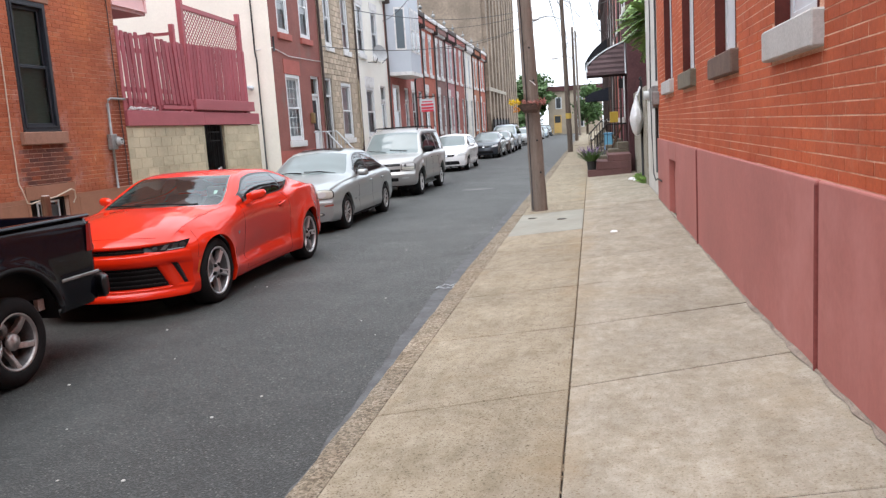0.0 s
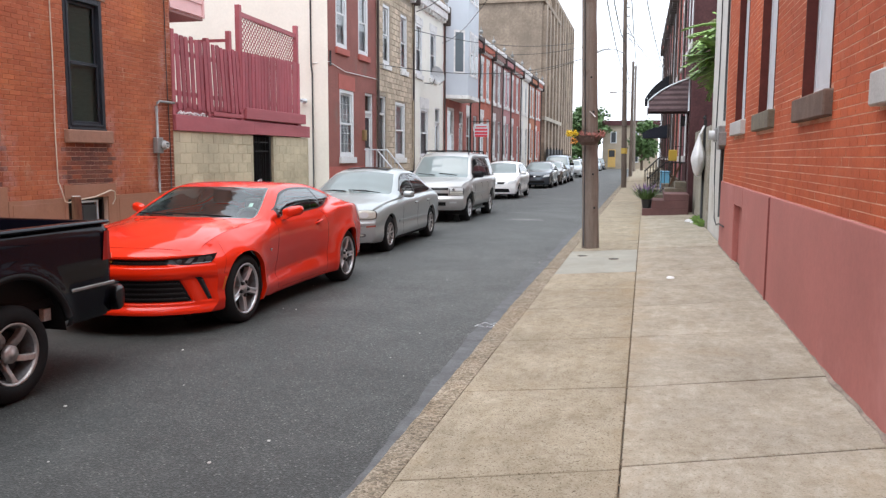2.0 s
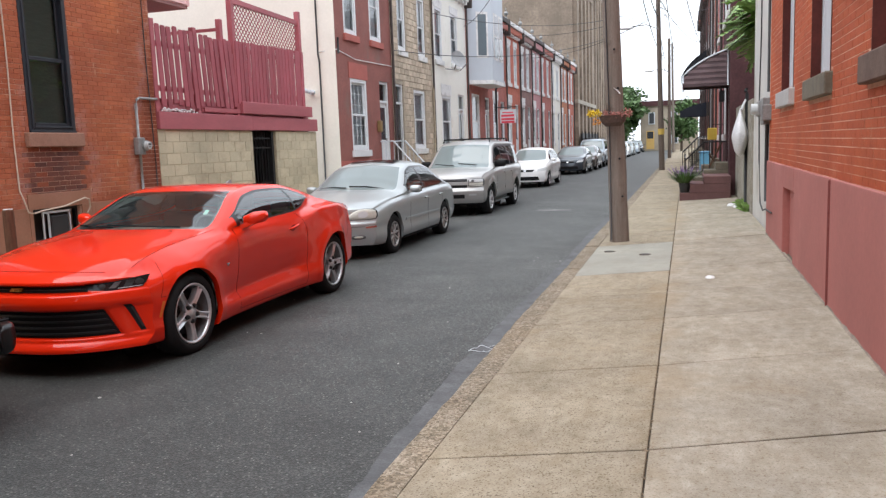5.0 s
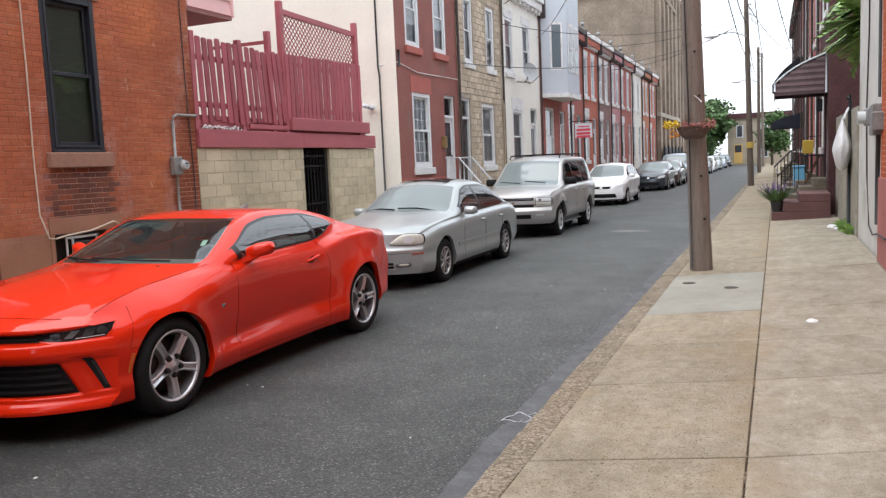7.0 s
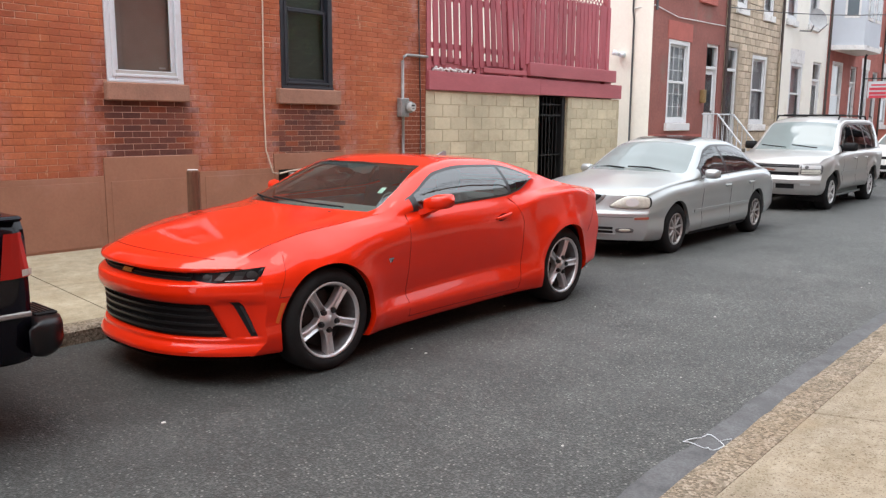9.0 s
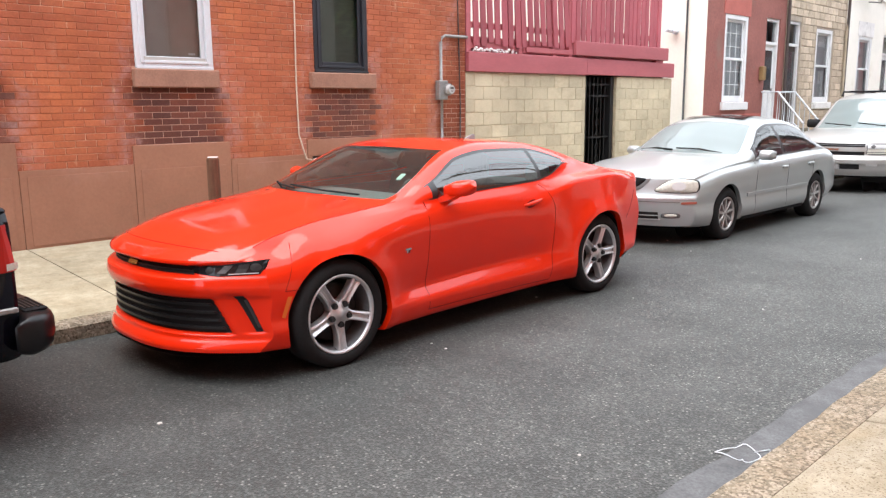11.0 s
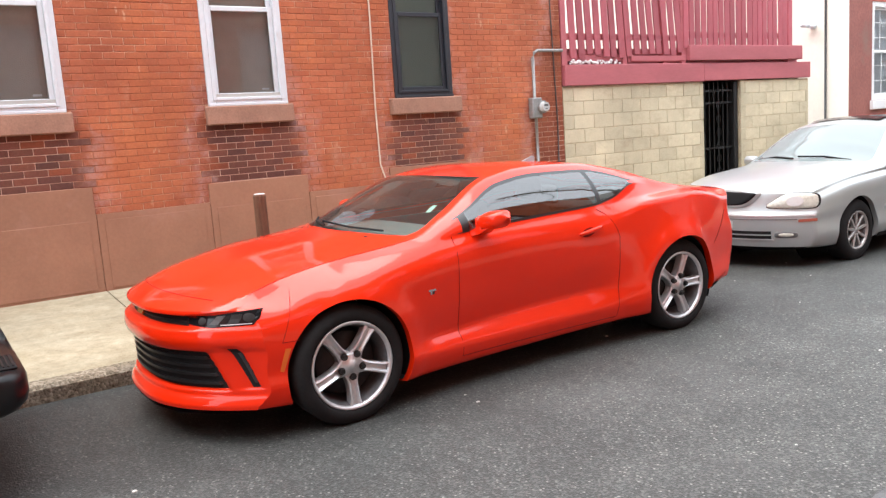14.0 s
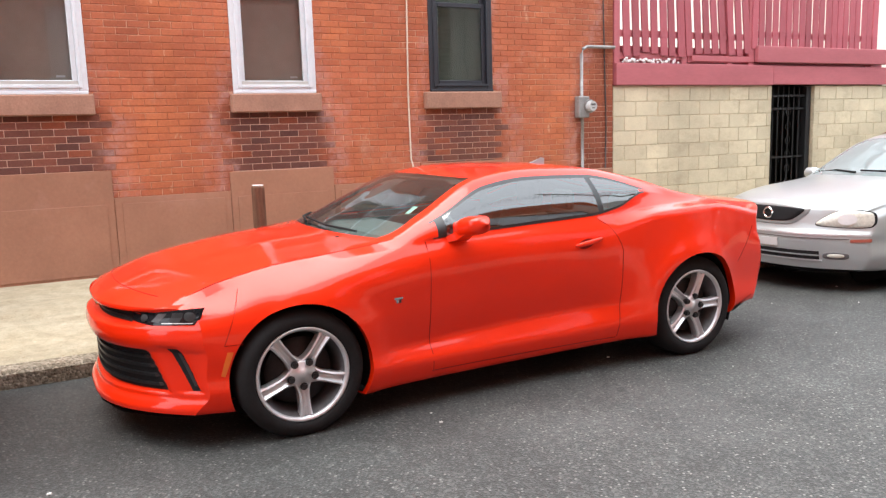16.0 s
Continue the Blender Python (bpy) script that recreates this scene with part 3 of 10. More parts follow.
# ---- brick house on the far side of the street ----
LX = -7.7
L_WINDOWS = [("A", 6.53, 7.43, 2.03, 4.08), ("A", 8.83, 9.74, 2.03, 4.08), ("B", 11.16, 12.03, 2.04, 4.06)]
holes = [w[1:] for w in L_WINDOWS] + [(11.07, 12.0, 0.52, 0.975)]
wall_left = wall_along_y("wall_west", LX - 0.012, LX - 0.34, -14, 13.93, -0.1, 7.6, holes, MORTAR_L)
tagged(wall_left, "orange-red brick house wall above a brown stucco base", "wall", kind="structure")
block("wall_return", LX - 8, LX - 0.34, 13.6, 13.92, -0.1, 7.6, BRICK_LI, wall_left)
tagged(block("roof", LX - 8, LX + 0.02, -14, 13.95, 7.6, 7.75, PINK_SHADE), "flat roof of the brick house", "roof", kind="structure")

# stucco base: low panels, taller ones under the windows
stucco = [(-14, 6.35, 1.0), (6.35, 7.57, 1.275), (7.57, 8.73, 1.0), (8.73, 9.9, 1.2), (9.9, 11.0, 1.0), (12.2, 13.93, 0.99)]
for a, b, top in stucco:
    block("stucco_panel", LX - 0.012, LX + 0.010, a + 0.003, b - 0.003, -0.05, top, STUCCO_L, wall_left, bevel=0.003)
    if b - a < 3:
        block("stucco_panel", LX + 0.010, LX + 0.017, a + 0.07, b - 0.07, 0.24, min(top, 1.0) - 0.06, STUCCO_L, wall_left, bevel=0.004)
for a, b, c, d in ((11.0, 12.2, 0.98, 1.187), (11.0, 11.068, -0.05, 0.98), (12.002, 12.2, -0.05, 0.98), (11.068, 12.002, -0.05, 0.52)):
    block("stucco_panel", LX - 0.012, LX + 0.013, a, b, c, d, STUCCO_L, wall_left, bevel=0.004)


def sash_window(name, xf, side, y0, y1, z0, z1, frame_mat, label, blind, frame=0.075, recess=0.07, rail=0.5, room=True, cross=0):
    """A sash window set in a wall along y; side +1 looks to +x."""
    w = tagged(new(name), label, "window", kind="structure")
    w.location = (xf, (y0 + y1) / 2, z0)
    xo = xf - side * recess

    def bar(nm, a, b, c, d, x_out, thick, mat=frame_mat):
        block(nm, xo + side * x_out, xo + side * (x_out - thick), a, b, c, d, mat, w, bevel=0.005)

    f = frame
    bar("window_frame", y0, y0 + f, z0, z1, 0.045, 0.10)
    bar("window_frame", y1 - f, y1, z0, z1, 0.045, 0.10)
    bar("window_frame", y0 + f, y1 - f, z0, z0 + f * 0.9, 0.047, 0.10)
    bar("window_frame", y0 + f, y1 - f, z1 - f, z1, 0.047, 0.10)
    zm = z0 + (z1 - z0) * rail
    s = 0.05
    for za, zb, back in ((z0 + f * 0.9, zm + 0.02, 0.02), (zm - 0.02, z1 - f, -0.015)):
        bar("sash", y0 + f, y0 + f + s, za, zb, back, 0.03)
        bar("sash", y1 - f - s, y1 - f, za, zb, back, 0.03)
        bar("sash", y0 + f + s, y1 - f - s, za, za + s, back, 0.03)
        bar("sash", y0 + f + s, y1 - f - s, zb - s, zb, back, 0.03)
        x = xo + side * (back - 0.014)
        ya, yb = y0 + f + s, y1 - f - s
        quads("pane", [(x, ya, za + s), (x, yb, za + s), (x, yb, zb - s), (x, ya, zb - s)], [(0, 1, 2, 3)], GLASS, w).visible_shadow = False
        for k in range(cross):
            yy = ya + (yb - ya) * (k + 1) / (cross + 1)
            bar("glazing_bar", yy - 0.008, yy + 0.008, za + s, zb - s, back - 0.004, 0.012)
        if cross:
            for k in range(2):
                zz = za + (zb - za) * (k + 1) / 3
                bar("glazing_bar", ya, yb, zz - 0.008, zz + 0.008, back - 0.003, 0.012)
    xb = xo - side * 0.075
    if blind:
        quads("blind", [(xb, y0, z0), (xb, y1, z0), (xb, y1, z1), (xb, y0, z1)], [(0, 1, 2, 3)], blind, w)
    else:
        xb = xo - side * 0.3
        quads("room", [(xb, y0, z0), (xb, y1, z0), (xb, y1, z1), (xb, y0, z1)], [(0, 1, 2, 3)], ROOM_SHADE, w)
    return w


SCREEN_RAIL = plain("grey_screen_rail", (0.40, 0.39, 0.36), 0.6)
for i, (kind, a, b, c, d) in enumerate(L_WINDOWS):
    if kind == "A":
        w = sash_window("window_%d" % (i + 1), LX, 1, a, b, c, d, WHITE_PAINT, "white sash window with a drawn grey blind in the brick wall", BLIND_GREY, 0.085, 0.03)
    else:
        w = sash_window("window_%d" % (i + 1), LX, 1, a, b, c, d, NAVY_FRAME, "dark navy sash window with green blinds in the brick wall", BLIND_GREEN, 0.085, 0.04)
    trim, front = (WHITE_PAINT, LX + 0.015) if kind == "A" else (NAVY_FRAME, LX + 0.005)
    for ya, yb, za, zb in ((a + 0.052, a + 0.087, c + 0.05, d - 0.05), (b - 0.087, b - 0.052, c + 0.05, d - 0.05), (a + 0.087, b - 0.087, c + 0.05, c + 0.082), (a + 0.087, b - 0.087, d - 0.085, d - 0.05)):
        block("window_lip", front - 0.02, front + 0.014, ya, yb, za, zb, trim, w, bevel=0.004)
    block("apron", LX - 0.03, LX + 0.026, a + 0.004, b - 0.004, c - 0.010, c + 0.018, trim, w, bevel=0.004)
    if kind == "A":
        block("screen_rail", front - 0.03, front - 0.008, a + 0.087, b - 0.087, c + 0.083, c + 0.118, SCREEN_RAIL, w, "grey insect screen rail")
        block("screen_label", LX - 0.044, LX - 0.041, b - 0.27, b - 0.19, c + 0.155, c + 0.175, WHITE_PAINT, w, "small white label")
    over = 0.04 if kind == "A" else 0.09
    block("window_sill", LX - 0.1, LX + 0.075, a - over, b + over, c - 0.21, c - 0.012, SILL_BROWN, w, "brownstone sill", bevel=0.012)
    block("lintel", LX - 0.1, LX + 0.02, a - 0.09, b + 0.09, d + 0.004, d + 0.27, SILL_BROWN, w, "brownstone lintel", bevel=0.008)

BLACK_TRIM_W = plain("black_unit_plastic", (0.02, 0.02, 0.022), 0.5)
cellar = tagged(new("window_cellar"), "dark cellar window with a black unit and loose wire", "window", kind="structure")
cellar.location = (LX, 11.5, 0.52)
block("room", LX - 0.3, LX - 0.26, 11.07, 12.0, 0.52, 0.975, ROOM_SHADE, cellar)
block("window_frame", LX - 0.14, LX - 0.08, 11.075, 11.12, 0.525, 0.97, BLACK_IRON, cellar)
block("window_frame", LX - 0.14, LX - 0.08, 11.95, 11.995, 0.525, 0.97, BLACK_IRON, cellar)
block("window_frame", LX - 0.14, LX - 0.08, 11.12, 11.95, 0.93, 0.97, BLACK_IRON, cellar)
block("unit_case", LX - 0.12, LX - 0.02, 11.42, 11.75, 0.525, 0.86, BLACK_TRIM_W, cellar, "black window unit", bevel=0.015)
for y in (11.30, 11.40, 11.80):
    block("glazing_bar", LX - 0.07, LX - 0.045, y - 0.012, y + 0.012, 0.525, 0.93, WHITE_PAINT, cellar, bevel=0.003)
block("glazing_bar", LX - 0.07, LX - 0.045, 11.30, 11.82, 0.90, 0.93, WHITE_PAINT, cellar)
tube("wire", [(LX + 0.05, 11.05, 0.93), (LX + 0.08, 11.2, 0.96), (LX + 0.08, 11.6, 0.99), (LX + 0.07, 12.0, 1.08), (LX + 0.06, 12.1, 1.05), (LX + 0.05, 12.12, 0.93), (LX + 0.04, 12.06, 0.85)], 0.012, CABLE_PALE, cellar)

cable = tube("cable", [(LX + 0.014, 10.86, 6.5), (LX + 0.014, 10.88, 3.0), (LX + 0.014, 10.86, 1.95), (LX + 0.014, 10.87, 1.25), (LX + 0.05, 10.88, 1.15), (LX + 0.07, 10.93, 0.95), (LX + 0.06, 11.02, 0.93)], 0.010, CABLE_PALE)
tagged(cable, "pale cable clipped down the brick wall", "cable")
meter = thing("electric_meter", (LX + 0.08, 13.42, 1.8), "round glass electric meter on a grey box on the brick wall", "meter")
block("meter_box", LX + 0.001, LX + 0.10, 13.28, 13.46, 1.68, 1.96, GREY_METAL, meter, bevel=0.012)
rod("meter_collar", (LX + 0.07, 13.45, 1.83), (LX + 0.125, 13.45, 1.83), 0.088, GREY_METAL, meter, "grey metal collar", seg=24)
dial = rod("meter_dial", (LX + 0.125, 13.45, 1.83), (LX + 0.185, 13.45, 1.83), 0.074, plain("meter_glass", (0.46, 0.48, 0.48), 0.12, coat=0.6), meter, "round pale glass dial", r1=0.062, seg=24)
block("dial_plate", LX + 0.183, LX + 0.188, 13.415, 13.485, 1.838, 1.862, BLACK_TRIM_W, dial, "dark counter window")
block("dial_plate", LX + 0.183, LX + 0.188, 13.43, 13.47, 1.80, 1.812, BLACK_TRIM_W, dial)
tube("conduit", [(LX + 0.04, 13.37, 1.96), (LX + 0.04, 13.37, 2.5), (LX + 0.04, 13.40, 2.57), (LX + 0.04, 13.46, 2.6), (LX + 0.04, 13.92, 2.6)], 0.022, GREY_METAL, meter, seg=10)
tube("conduit", [(LX + 0.04, 13.38, 1.68), (LX + 0.04, 13.38, 0.98)], 0.022, GREY_METAL, meter, seg=10)
tagged(tube("cable", [(LX + 0.012, 13.74, 6.5), (LX + 0.012, 13.75, 3.2), (LX + 0.012, 13.80, 1.6), (LX + 0.012, 13.79, 1.0)], 0.009, CABLE_DARK), "thin dark cable down the brick corner", "cable")

bay = thing("bay_window", (LX - 0.5, 14.6, 4.2), "pale pink clapboard bay overhanging the deck", "bay")
block("bay_body", LX - 3.0, LX - 0.02, 13.94, 15.05, 4.30, 7.0, PINK_SIDING, bay)
block("soffit", LX - 3.02, LX - 0.01, 13.94, 15.07, 4.25, 4.30, PINK_SHADE, bay)
for k in range(11):
    z = 4.32 + k * 0.24
    vs = [(LX - 0.02, 13.945, z), (LX + 0.012, 13.945, z), (LX - 0.012, 13.945, z + 0.235), (LX - 0.02, 13.945, z + 0.235)]
    vs += [(x, 15.04, zz) for x, _, zz in vs]
    quads("clapboard", vs, [(0, 1, 2, 3), (4, 7, 6, 5), (1, 5, 6, 2), (0, 4, 5, 1)], PINK_SIDING, bay)
block("corner_board", LX - 0.06, LX + 0.02, 15.04, 15.10, 4.30, 7.0, PINK_SIDING, bay)

# ---- block wall with the deck on it ----
DY0, DY1 = 13.94, 20.0
wall_block = wall_along_y("wall_block", LX - 0.012, LX - 0.2, DY0, DY1 + 0.02, -0.05, 2.1, [(17.03, 18.02, 0.12, 2.1)], BLOCK_JOINT)
tagged(wall_block, "cream painted concrete block wall under the deck", "wall", kind="structure")
gate = tagged(thing("door_cellar", (LX, 17.5, 0.15), "black iron security gate in the block wall", "door"), kind="structure")
# dark box behind the gate, with the shade painted into its walls
block("room", LX - 1.4, LX - 1.36, 14.2, 20.0, 0.1, 2.25, ROOM_SHADE, gate)
block("room", LX - 1.36, LX - 0.22, 20.0, 20.04, 0.1, 2.25, ROOM_SHADE, gate)
block("room", LX - 1.36, LX - 0.22, 14.16, 14.2, 0.1, 2.25, ROOM_SHADE, gate)
block("room", LX - 1.36, LX - 0.2, 14.2, 20.0, 0.02, 0.1, ROOM_SHADE, gate)
for y in (17.05, 17.98):
    block("gate_frame", LX - 0.10, LX - 0.06, y - 0.02, y + 0.02, 0.15, 2.09, BLACK_IRON, gate)
for k in range(7):
    y = 17.15 + k * 0.12
    rod("bar", (LX - 0.08, y, 0.16), (LX - 0.08, y, 2.08), 0.009, BLACK_IRON, gate, seg=6)
for z in (0.3, 1.0, 1.75, 1.95):
    block("gate_rail", LX - 0.095, LX - 0.065, 17.07, 17.96, z - 0.015, z + 0.015, BLACK_IRON, gate)
for k in range(6):
    z = 0.5 + k * 0.22
    pts = [(LX - 0.075, 17.5 + 0.07 * math.sin(a) * (1 - a / 14), z + 0.1 + 0.08 * math.cos(a) * (1 - a / 14)) for a in [0.5 * i for i in range(14)]]
    tube("scroll", pts, 0.006, BLACK_IRON, gate, seg=5)
block("gate_jamb", LX - 0.19, LX - 0.03, 17.86, 17.93, 0.15, 2.09, BLACK_IRON, gate, "rusty dark jamb")

deck = thing("deck", (LX, 17, 2.1), "maroon painted timber deck with picket fence and lattice", "deck")
block("beam", LX - 0.06, LX + 0.05, DY0 + 0.01, 17.0, 2.105, 2.40, DECK_BEAM, deck, bevel=0.008)
block("beam", LX - 0.06, LX + 0.045, 17.0, DY1 + 0.02, 2.115, 2.395, DECK_BEAM, deck, bevel=0.008)
block("deck_floor", LX - 3.2, LX - 0.06, DY0 + 0.01, DY1, 2.28, 2.36, DECK_BEAM, deck)
block("fascia_board", LX - 0.12, LX - 0.09, DY0 + 0.02, DY1 - 0.2, 2.36, 2.64, DECK_BEAM, deck)
block("upper_beam", LX - 0.05, LX + 0.075, 16.62, 19.72, 2.44, 2.68, DECK_BEAM, deck, bevel=0.008)
block("upper_beam", LX - 0.045, LX + 0.02, 15.35, 16.6, 2.44, 2.52, DECK_BEAM, deck, bevel=0.006)
for y, top in ((15.22, 3.95), (14.0, 3.95), (16.12, 4.22), (16.55, 4.83), (19.42, 4.84)):
    tall = top > 4.5
    w = 0.055 if tall else 0.05
    block("post", LX - 0.10, LX - 0.10 + 2 * w, y - w, y + w, 2.36 if y < 16.3 else 2.3, top, DECK_BEAM, deck, bevel=0.006)
rng = random.Random(7)
y = 14.16
while y < 16.58:
    x = LX + 0.01 + rng.uniform(-0.008, 0.008)
    top = 3.90 - 0.03 * (y - 14) + rng.uniform(-0.03, 0.03)
    lean = -0.05 - 0.09 * (y - 14.0) / 2.4 + rng.uniform(-0.025, 0.025)
    z0 = 2.52 + rng.uniform(-0.03, 0.05)
    vs = [(xx, yy + (lean if zz > 3 else 0), zz) for xx in (x - 0.011, x + 0.011) for yy, zz in ((y - 0.058, z0), (y + 0.058, z0), (y + 0.058, top - 0.03), (y + 0.045, top), (y - 0.045, top), (y - 0.058, top - 0.03))]
    n = 6
    quads("picket", vs, [tuple(range(5, -1, -1)), tuple(range(6, 12))] + [(k, (k + 1) % n, n + (k + 1) % n, n + k) for k in range(n)], DECK_RED, deck)
    y += 0.168 + rng.uniform(-0.012, 0.012)
y = 16.60
while y < 19.45:
    x = LX + 0.02 + rng.uniform(-0.006, 0.006)
    top = 3.86 + 0.08 * (y - 16.5) / 3 + rng.uniform(-0.012, 0.012)
    lean = rng.uniform(-0.012, 0.012)
    vs = [(xx, yy + (lean if zz > 3 else 0), zz) for xx in (x - 0.011, x + 0.011) for yy, zz in ((y - 0.057, 2.64), (y + 0.057, 2.64), (y + 0.057, top), (y - 0.057, top))]
    quads("picket", vs, [(3, 2, 1, 0), (4, 5, 6, 7), (0, 1, 5, 4), (1, 2, 6, 5), (2, 3, 7, 6), (3, 0, 4, 7)], DECK_RED, deck)
    y += 0.150 + rng.uniform(-0.008, 0.008)
for a, b, z in ((14.0, 16.5, 3.55), (14.0, 16.5, 2.80), (16.55, 19.45, 3.70), (16.55, 19.45, 2.85), (14.0, 15.2, 2.50), (15.3, 16.5, 2.47)):
    block("rail", LX - 0.06, LX - 0.012, a, b, z - 0.045, z + 0.045, DECK_BEAM, deck)
vs = [(x, y, z) for x in (LX - 0.08, LX - 0.02) for y, z in ((16.6, 4.60), (19.38, 4.54), (19.38, 4.64), (16.6, 4.70))]
quads("top_rail", vs, [(3, 2, 1, 0), (4, 5, 6, 7), (0, 1, 5, 4), (1, 2, 6, 5), (2, 3, 7, 6), (3, 0, 4, 7)], DECK_BEAM, deck)
block("rail", LX - 1.3, LX - 0.06, 16.09, 16.13, 4.0, 4.06, DECK_BEAM, deck)


def lattice(y0, y1, z0, z1, x, step, w, along_x=False):
    bm = bmesh.new()
    h = z1 - z0
    for lean in (1, -1):
        k = -h
        while k < (y1 - y0):
            a = (k, z0) if lean > 0 else (k + h, z0)
            b = (k + h, z1) if lean > 0 else (k, z1)
            lo, hi = sorted((a, b))
            t0 = max(0.0, (0 - lo[0]) / h)
            t1 = min(1.0, ((y1 - y0) - lo[0]) / h)
            if t1 > t0:
                pa = (lo[0] + h * t0, lo[1] + (hi[1] - lo[1]) * t0)
                pb = (lo[0] + h * t1, lo[1] + (hi[1] - lo[1]) * t1)
                xx = x + 0.006 * lean
                vs = [bm.verts.new((xx + dx, y0 + p[0] + dy, p[1])) for dx in (-0.004, 0.004) for p in (pa, pb) for dy in (-w, w)]
                for q in ((0, 1, 3, 2), (4, 6, 7, 5), (0, 4, 5, 1), (2, 3, 7, 6), (0, 2, 6, 4), (1, 5, 7, 3)):
                    bm.faces.new([vs[i] for i in q])
            k += step
    return part("lattice", bm, DECK_RED, deck, "maroon diagonal lattice panel")


lattice(16.62, 19.36, 3.86, 4.60, LX - 0.05, 0.125, 0.016)
bm = bmesh.new()
rng = random.Random(9)
for k in range(70):
    c = Vector((LX + rng.uniform(-0.03, 0.04), rng.uniform(14.1, 15.1), 2.41 + rng.uniform(0, 0.05)))
    bmesh.ops.create_icosphere(bm, subdivisions=1, radius=rng.uniform(0.012, 0.026), matrix=Matrix.Translation(c) @ Matrix.Rotation(rng.uniform(0, 3), 4, "X"))
tagged(part("white_blossom", bm, plain("white_petals", (0.7, 0.66, 0.66), 0.8)), "small white dried blossoms lying on the deck edge", "flowers", kind="stuff")

# ---- brick house beside the pavement ----
RX = 2.1
REVEAL_DARK = surface("dark_maroon_reveal", (0.085, 0.022, 0.018), 0.85, var=0.2, scale=4, fine=30, bump=0.2, spec=0.2)
SILL_UMBER = surface("brown_stone_sill", (0.15, 0.105, 0.085), 0.9, var=0.25, scale=6, fine=50, bump=0.4, spec=0.2)
R_WINDOWS = [(4.95, 6.0, 2.17, 4.3, "white"), (7.48, 8.62, 2.18, 4.3, "brown"), (10.28, 11.47, 2.19, 4.3, "brown"), (12.88, 14.12, 2.2, 4.3, "grey")]
wall_right = wall_along_y("wall_east", RX + 0.012, RX + 0.36, -14, 15.7, -0.1, 7.6, [w[:4] for w in R_WINDOWS] + [(12.42, 13.45, 0.058, 0.96)], MORTAR_R)
tagged(wall_right, "bright red brick house wall above a rose stucco base", "wall", kind="structure")
block("wall_return", RX + 0.36, RX + 8, 15.4, 15.69, -0.1, 7.6, BRICK_RI, wall_right)
tagged(block("roof", RX - 0.02, RX + 8, -14, 15.72, 7.6, 7.75, PINK_SHADE), "flat roof of the red brick house", "roof", kind="structure")
for a, b in ((-14, -5.0), (-5.0, -0.05), (-0.05, 4.84), (4.84, 9.95), (9.95, 12.42), (13.45, 15.7)):
    block("stucco_panel", RX - 0.025, RX + 0.012, a + 0.024, b - 0.024, -0.02, 1.245, STUCCO_R, wall_right, bevel=0.012, seg=2)
block("stucco_panel", RX - 0.025, RX + 0.012, 12.412, 13.458, 0.962, 1.245, STUCCO_R, wall_right, bevel=0.006)
block("stucco_panel", RX - 0.025, RX + 0.012, 12.412, 13.458, -0.02, 0.075, STUCCO_R, wall_right, bevel=0.006)
block("niche_floor", RX + 0.013, RX + 0.059, 12.425, 13.445, 0.05, 0.076, STUCCO_R, wall_right)
block("vent_back", RX + 0.06, RX + 0.10, 12.412, 13.458, 0.06, 0.97, STUCCO_R, wall_right, "recessed rose stucco niche")
for y0, y1 in ((12.412, 12.424), (13.446, 13.458)):
    block("niche_side", RX - 0.02, RX + 0.06, y0, y1, 0.075, 0.962, STUCCO_R, wall_right)
JOINT_ROSE = surface("dark_rose_joint", (0.20, 0.055, 0.05), 0.85, spec=0.2, var=0.15, scale=5)
# raised dark strips added in place of the dark grooves between panels
for a in (4.84, 9.95):
    block("joint_bead", RX - 0.040, RX + 0.013, a - 0.016, a + 0.016, -0.01, 1.232, JOINT_ROSE, wall_right, "raised dark rose strip in place of a groove", bevel=0.014, seg=2)
for i, (a, b, c, d, kind) in enumerate(R_WINDOWS):
    w = sash_window("window_%d" % (i + 5), RX, -1, a, b, c, d, WHITE_PAINT, "tall white window with a closed white shutter, set deep in the red brick wall", BLIND_GREY, 0.10, 0.145)
    block("shutter", RX + 0.108, RX + 0.124, a + 0.10, b - 0.10, c + 0.09, d - 0.10, WHITE_PAINT, w, "closed white painted shutter", bevel=0.004)
    for y0, y1 in ((a, a + 0.018), (b - 0.018, b)):
        block("reveal", RX + 0.004, RX + 0.098, y0, y1, c, d, REVEAL_DARK, w, "dark maroon painted reveal")
    mat = {"white": GREY_SILL_WHITE, "brown": SILL_UMBER if i == 1 else SILL_GREY, "grey": GREY_SILL_WHITE}[kind]
    block("window_sill", RX - 0.06, RX + 0.11, a - 0.10, b + 0.11, c - 0.21, c - 0.006, mat, w, {"white": "white painted stone sill", "brown": "weathered brown stone sill", "grey": "pale grey stone sill"}[kind], bevel=0.012)

wall_white = wall_along_y("wall_white", RX + 0.03, RX + 0.3, 15.72, 19.0, -0.05, 5.6, [], surface("dirty_white_render", (0.58, 0.565, 0.53), 0.9, var=0.1, scale=0.9, fine=16, bump=0.2, grain=0.05, stain=(0.40, 0.37, 0.32), stain_scale=0.8))
tagged(wall_white, "tall white painted side wall beside the brick house", "wall", kind="structure")
tagged(tube("downpipe", [(RX - 0.01, 15.76, 6.0), (RX - 0.01, 15.76, 2.3)], 0.02, CABLE_DARK), "thin dark riser pipe on the house corner", "pipe")
tagged(tube("cable", [(RX - 0.02, 15.74, 1.8), (RX - 0.02, 15.78, 1.2), (RX - 0.02, 15.76, 0.6)], 0.03, CABLE_DARK), "dark conduit down the house corner", "cable")
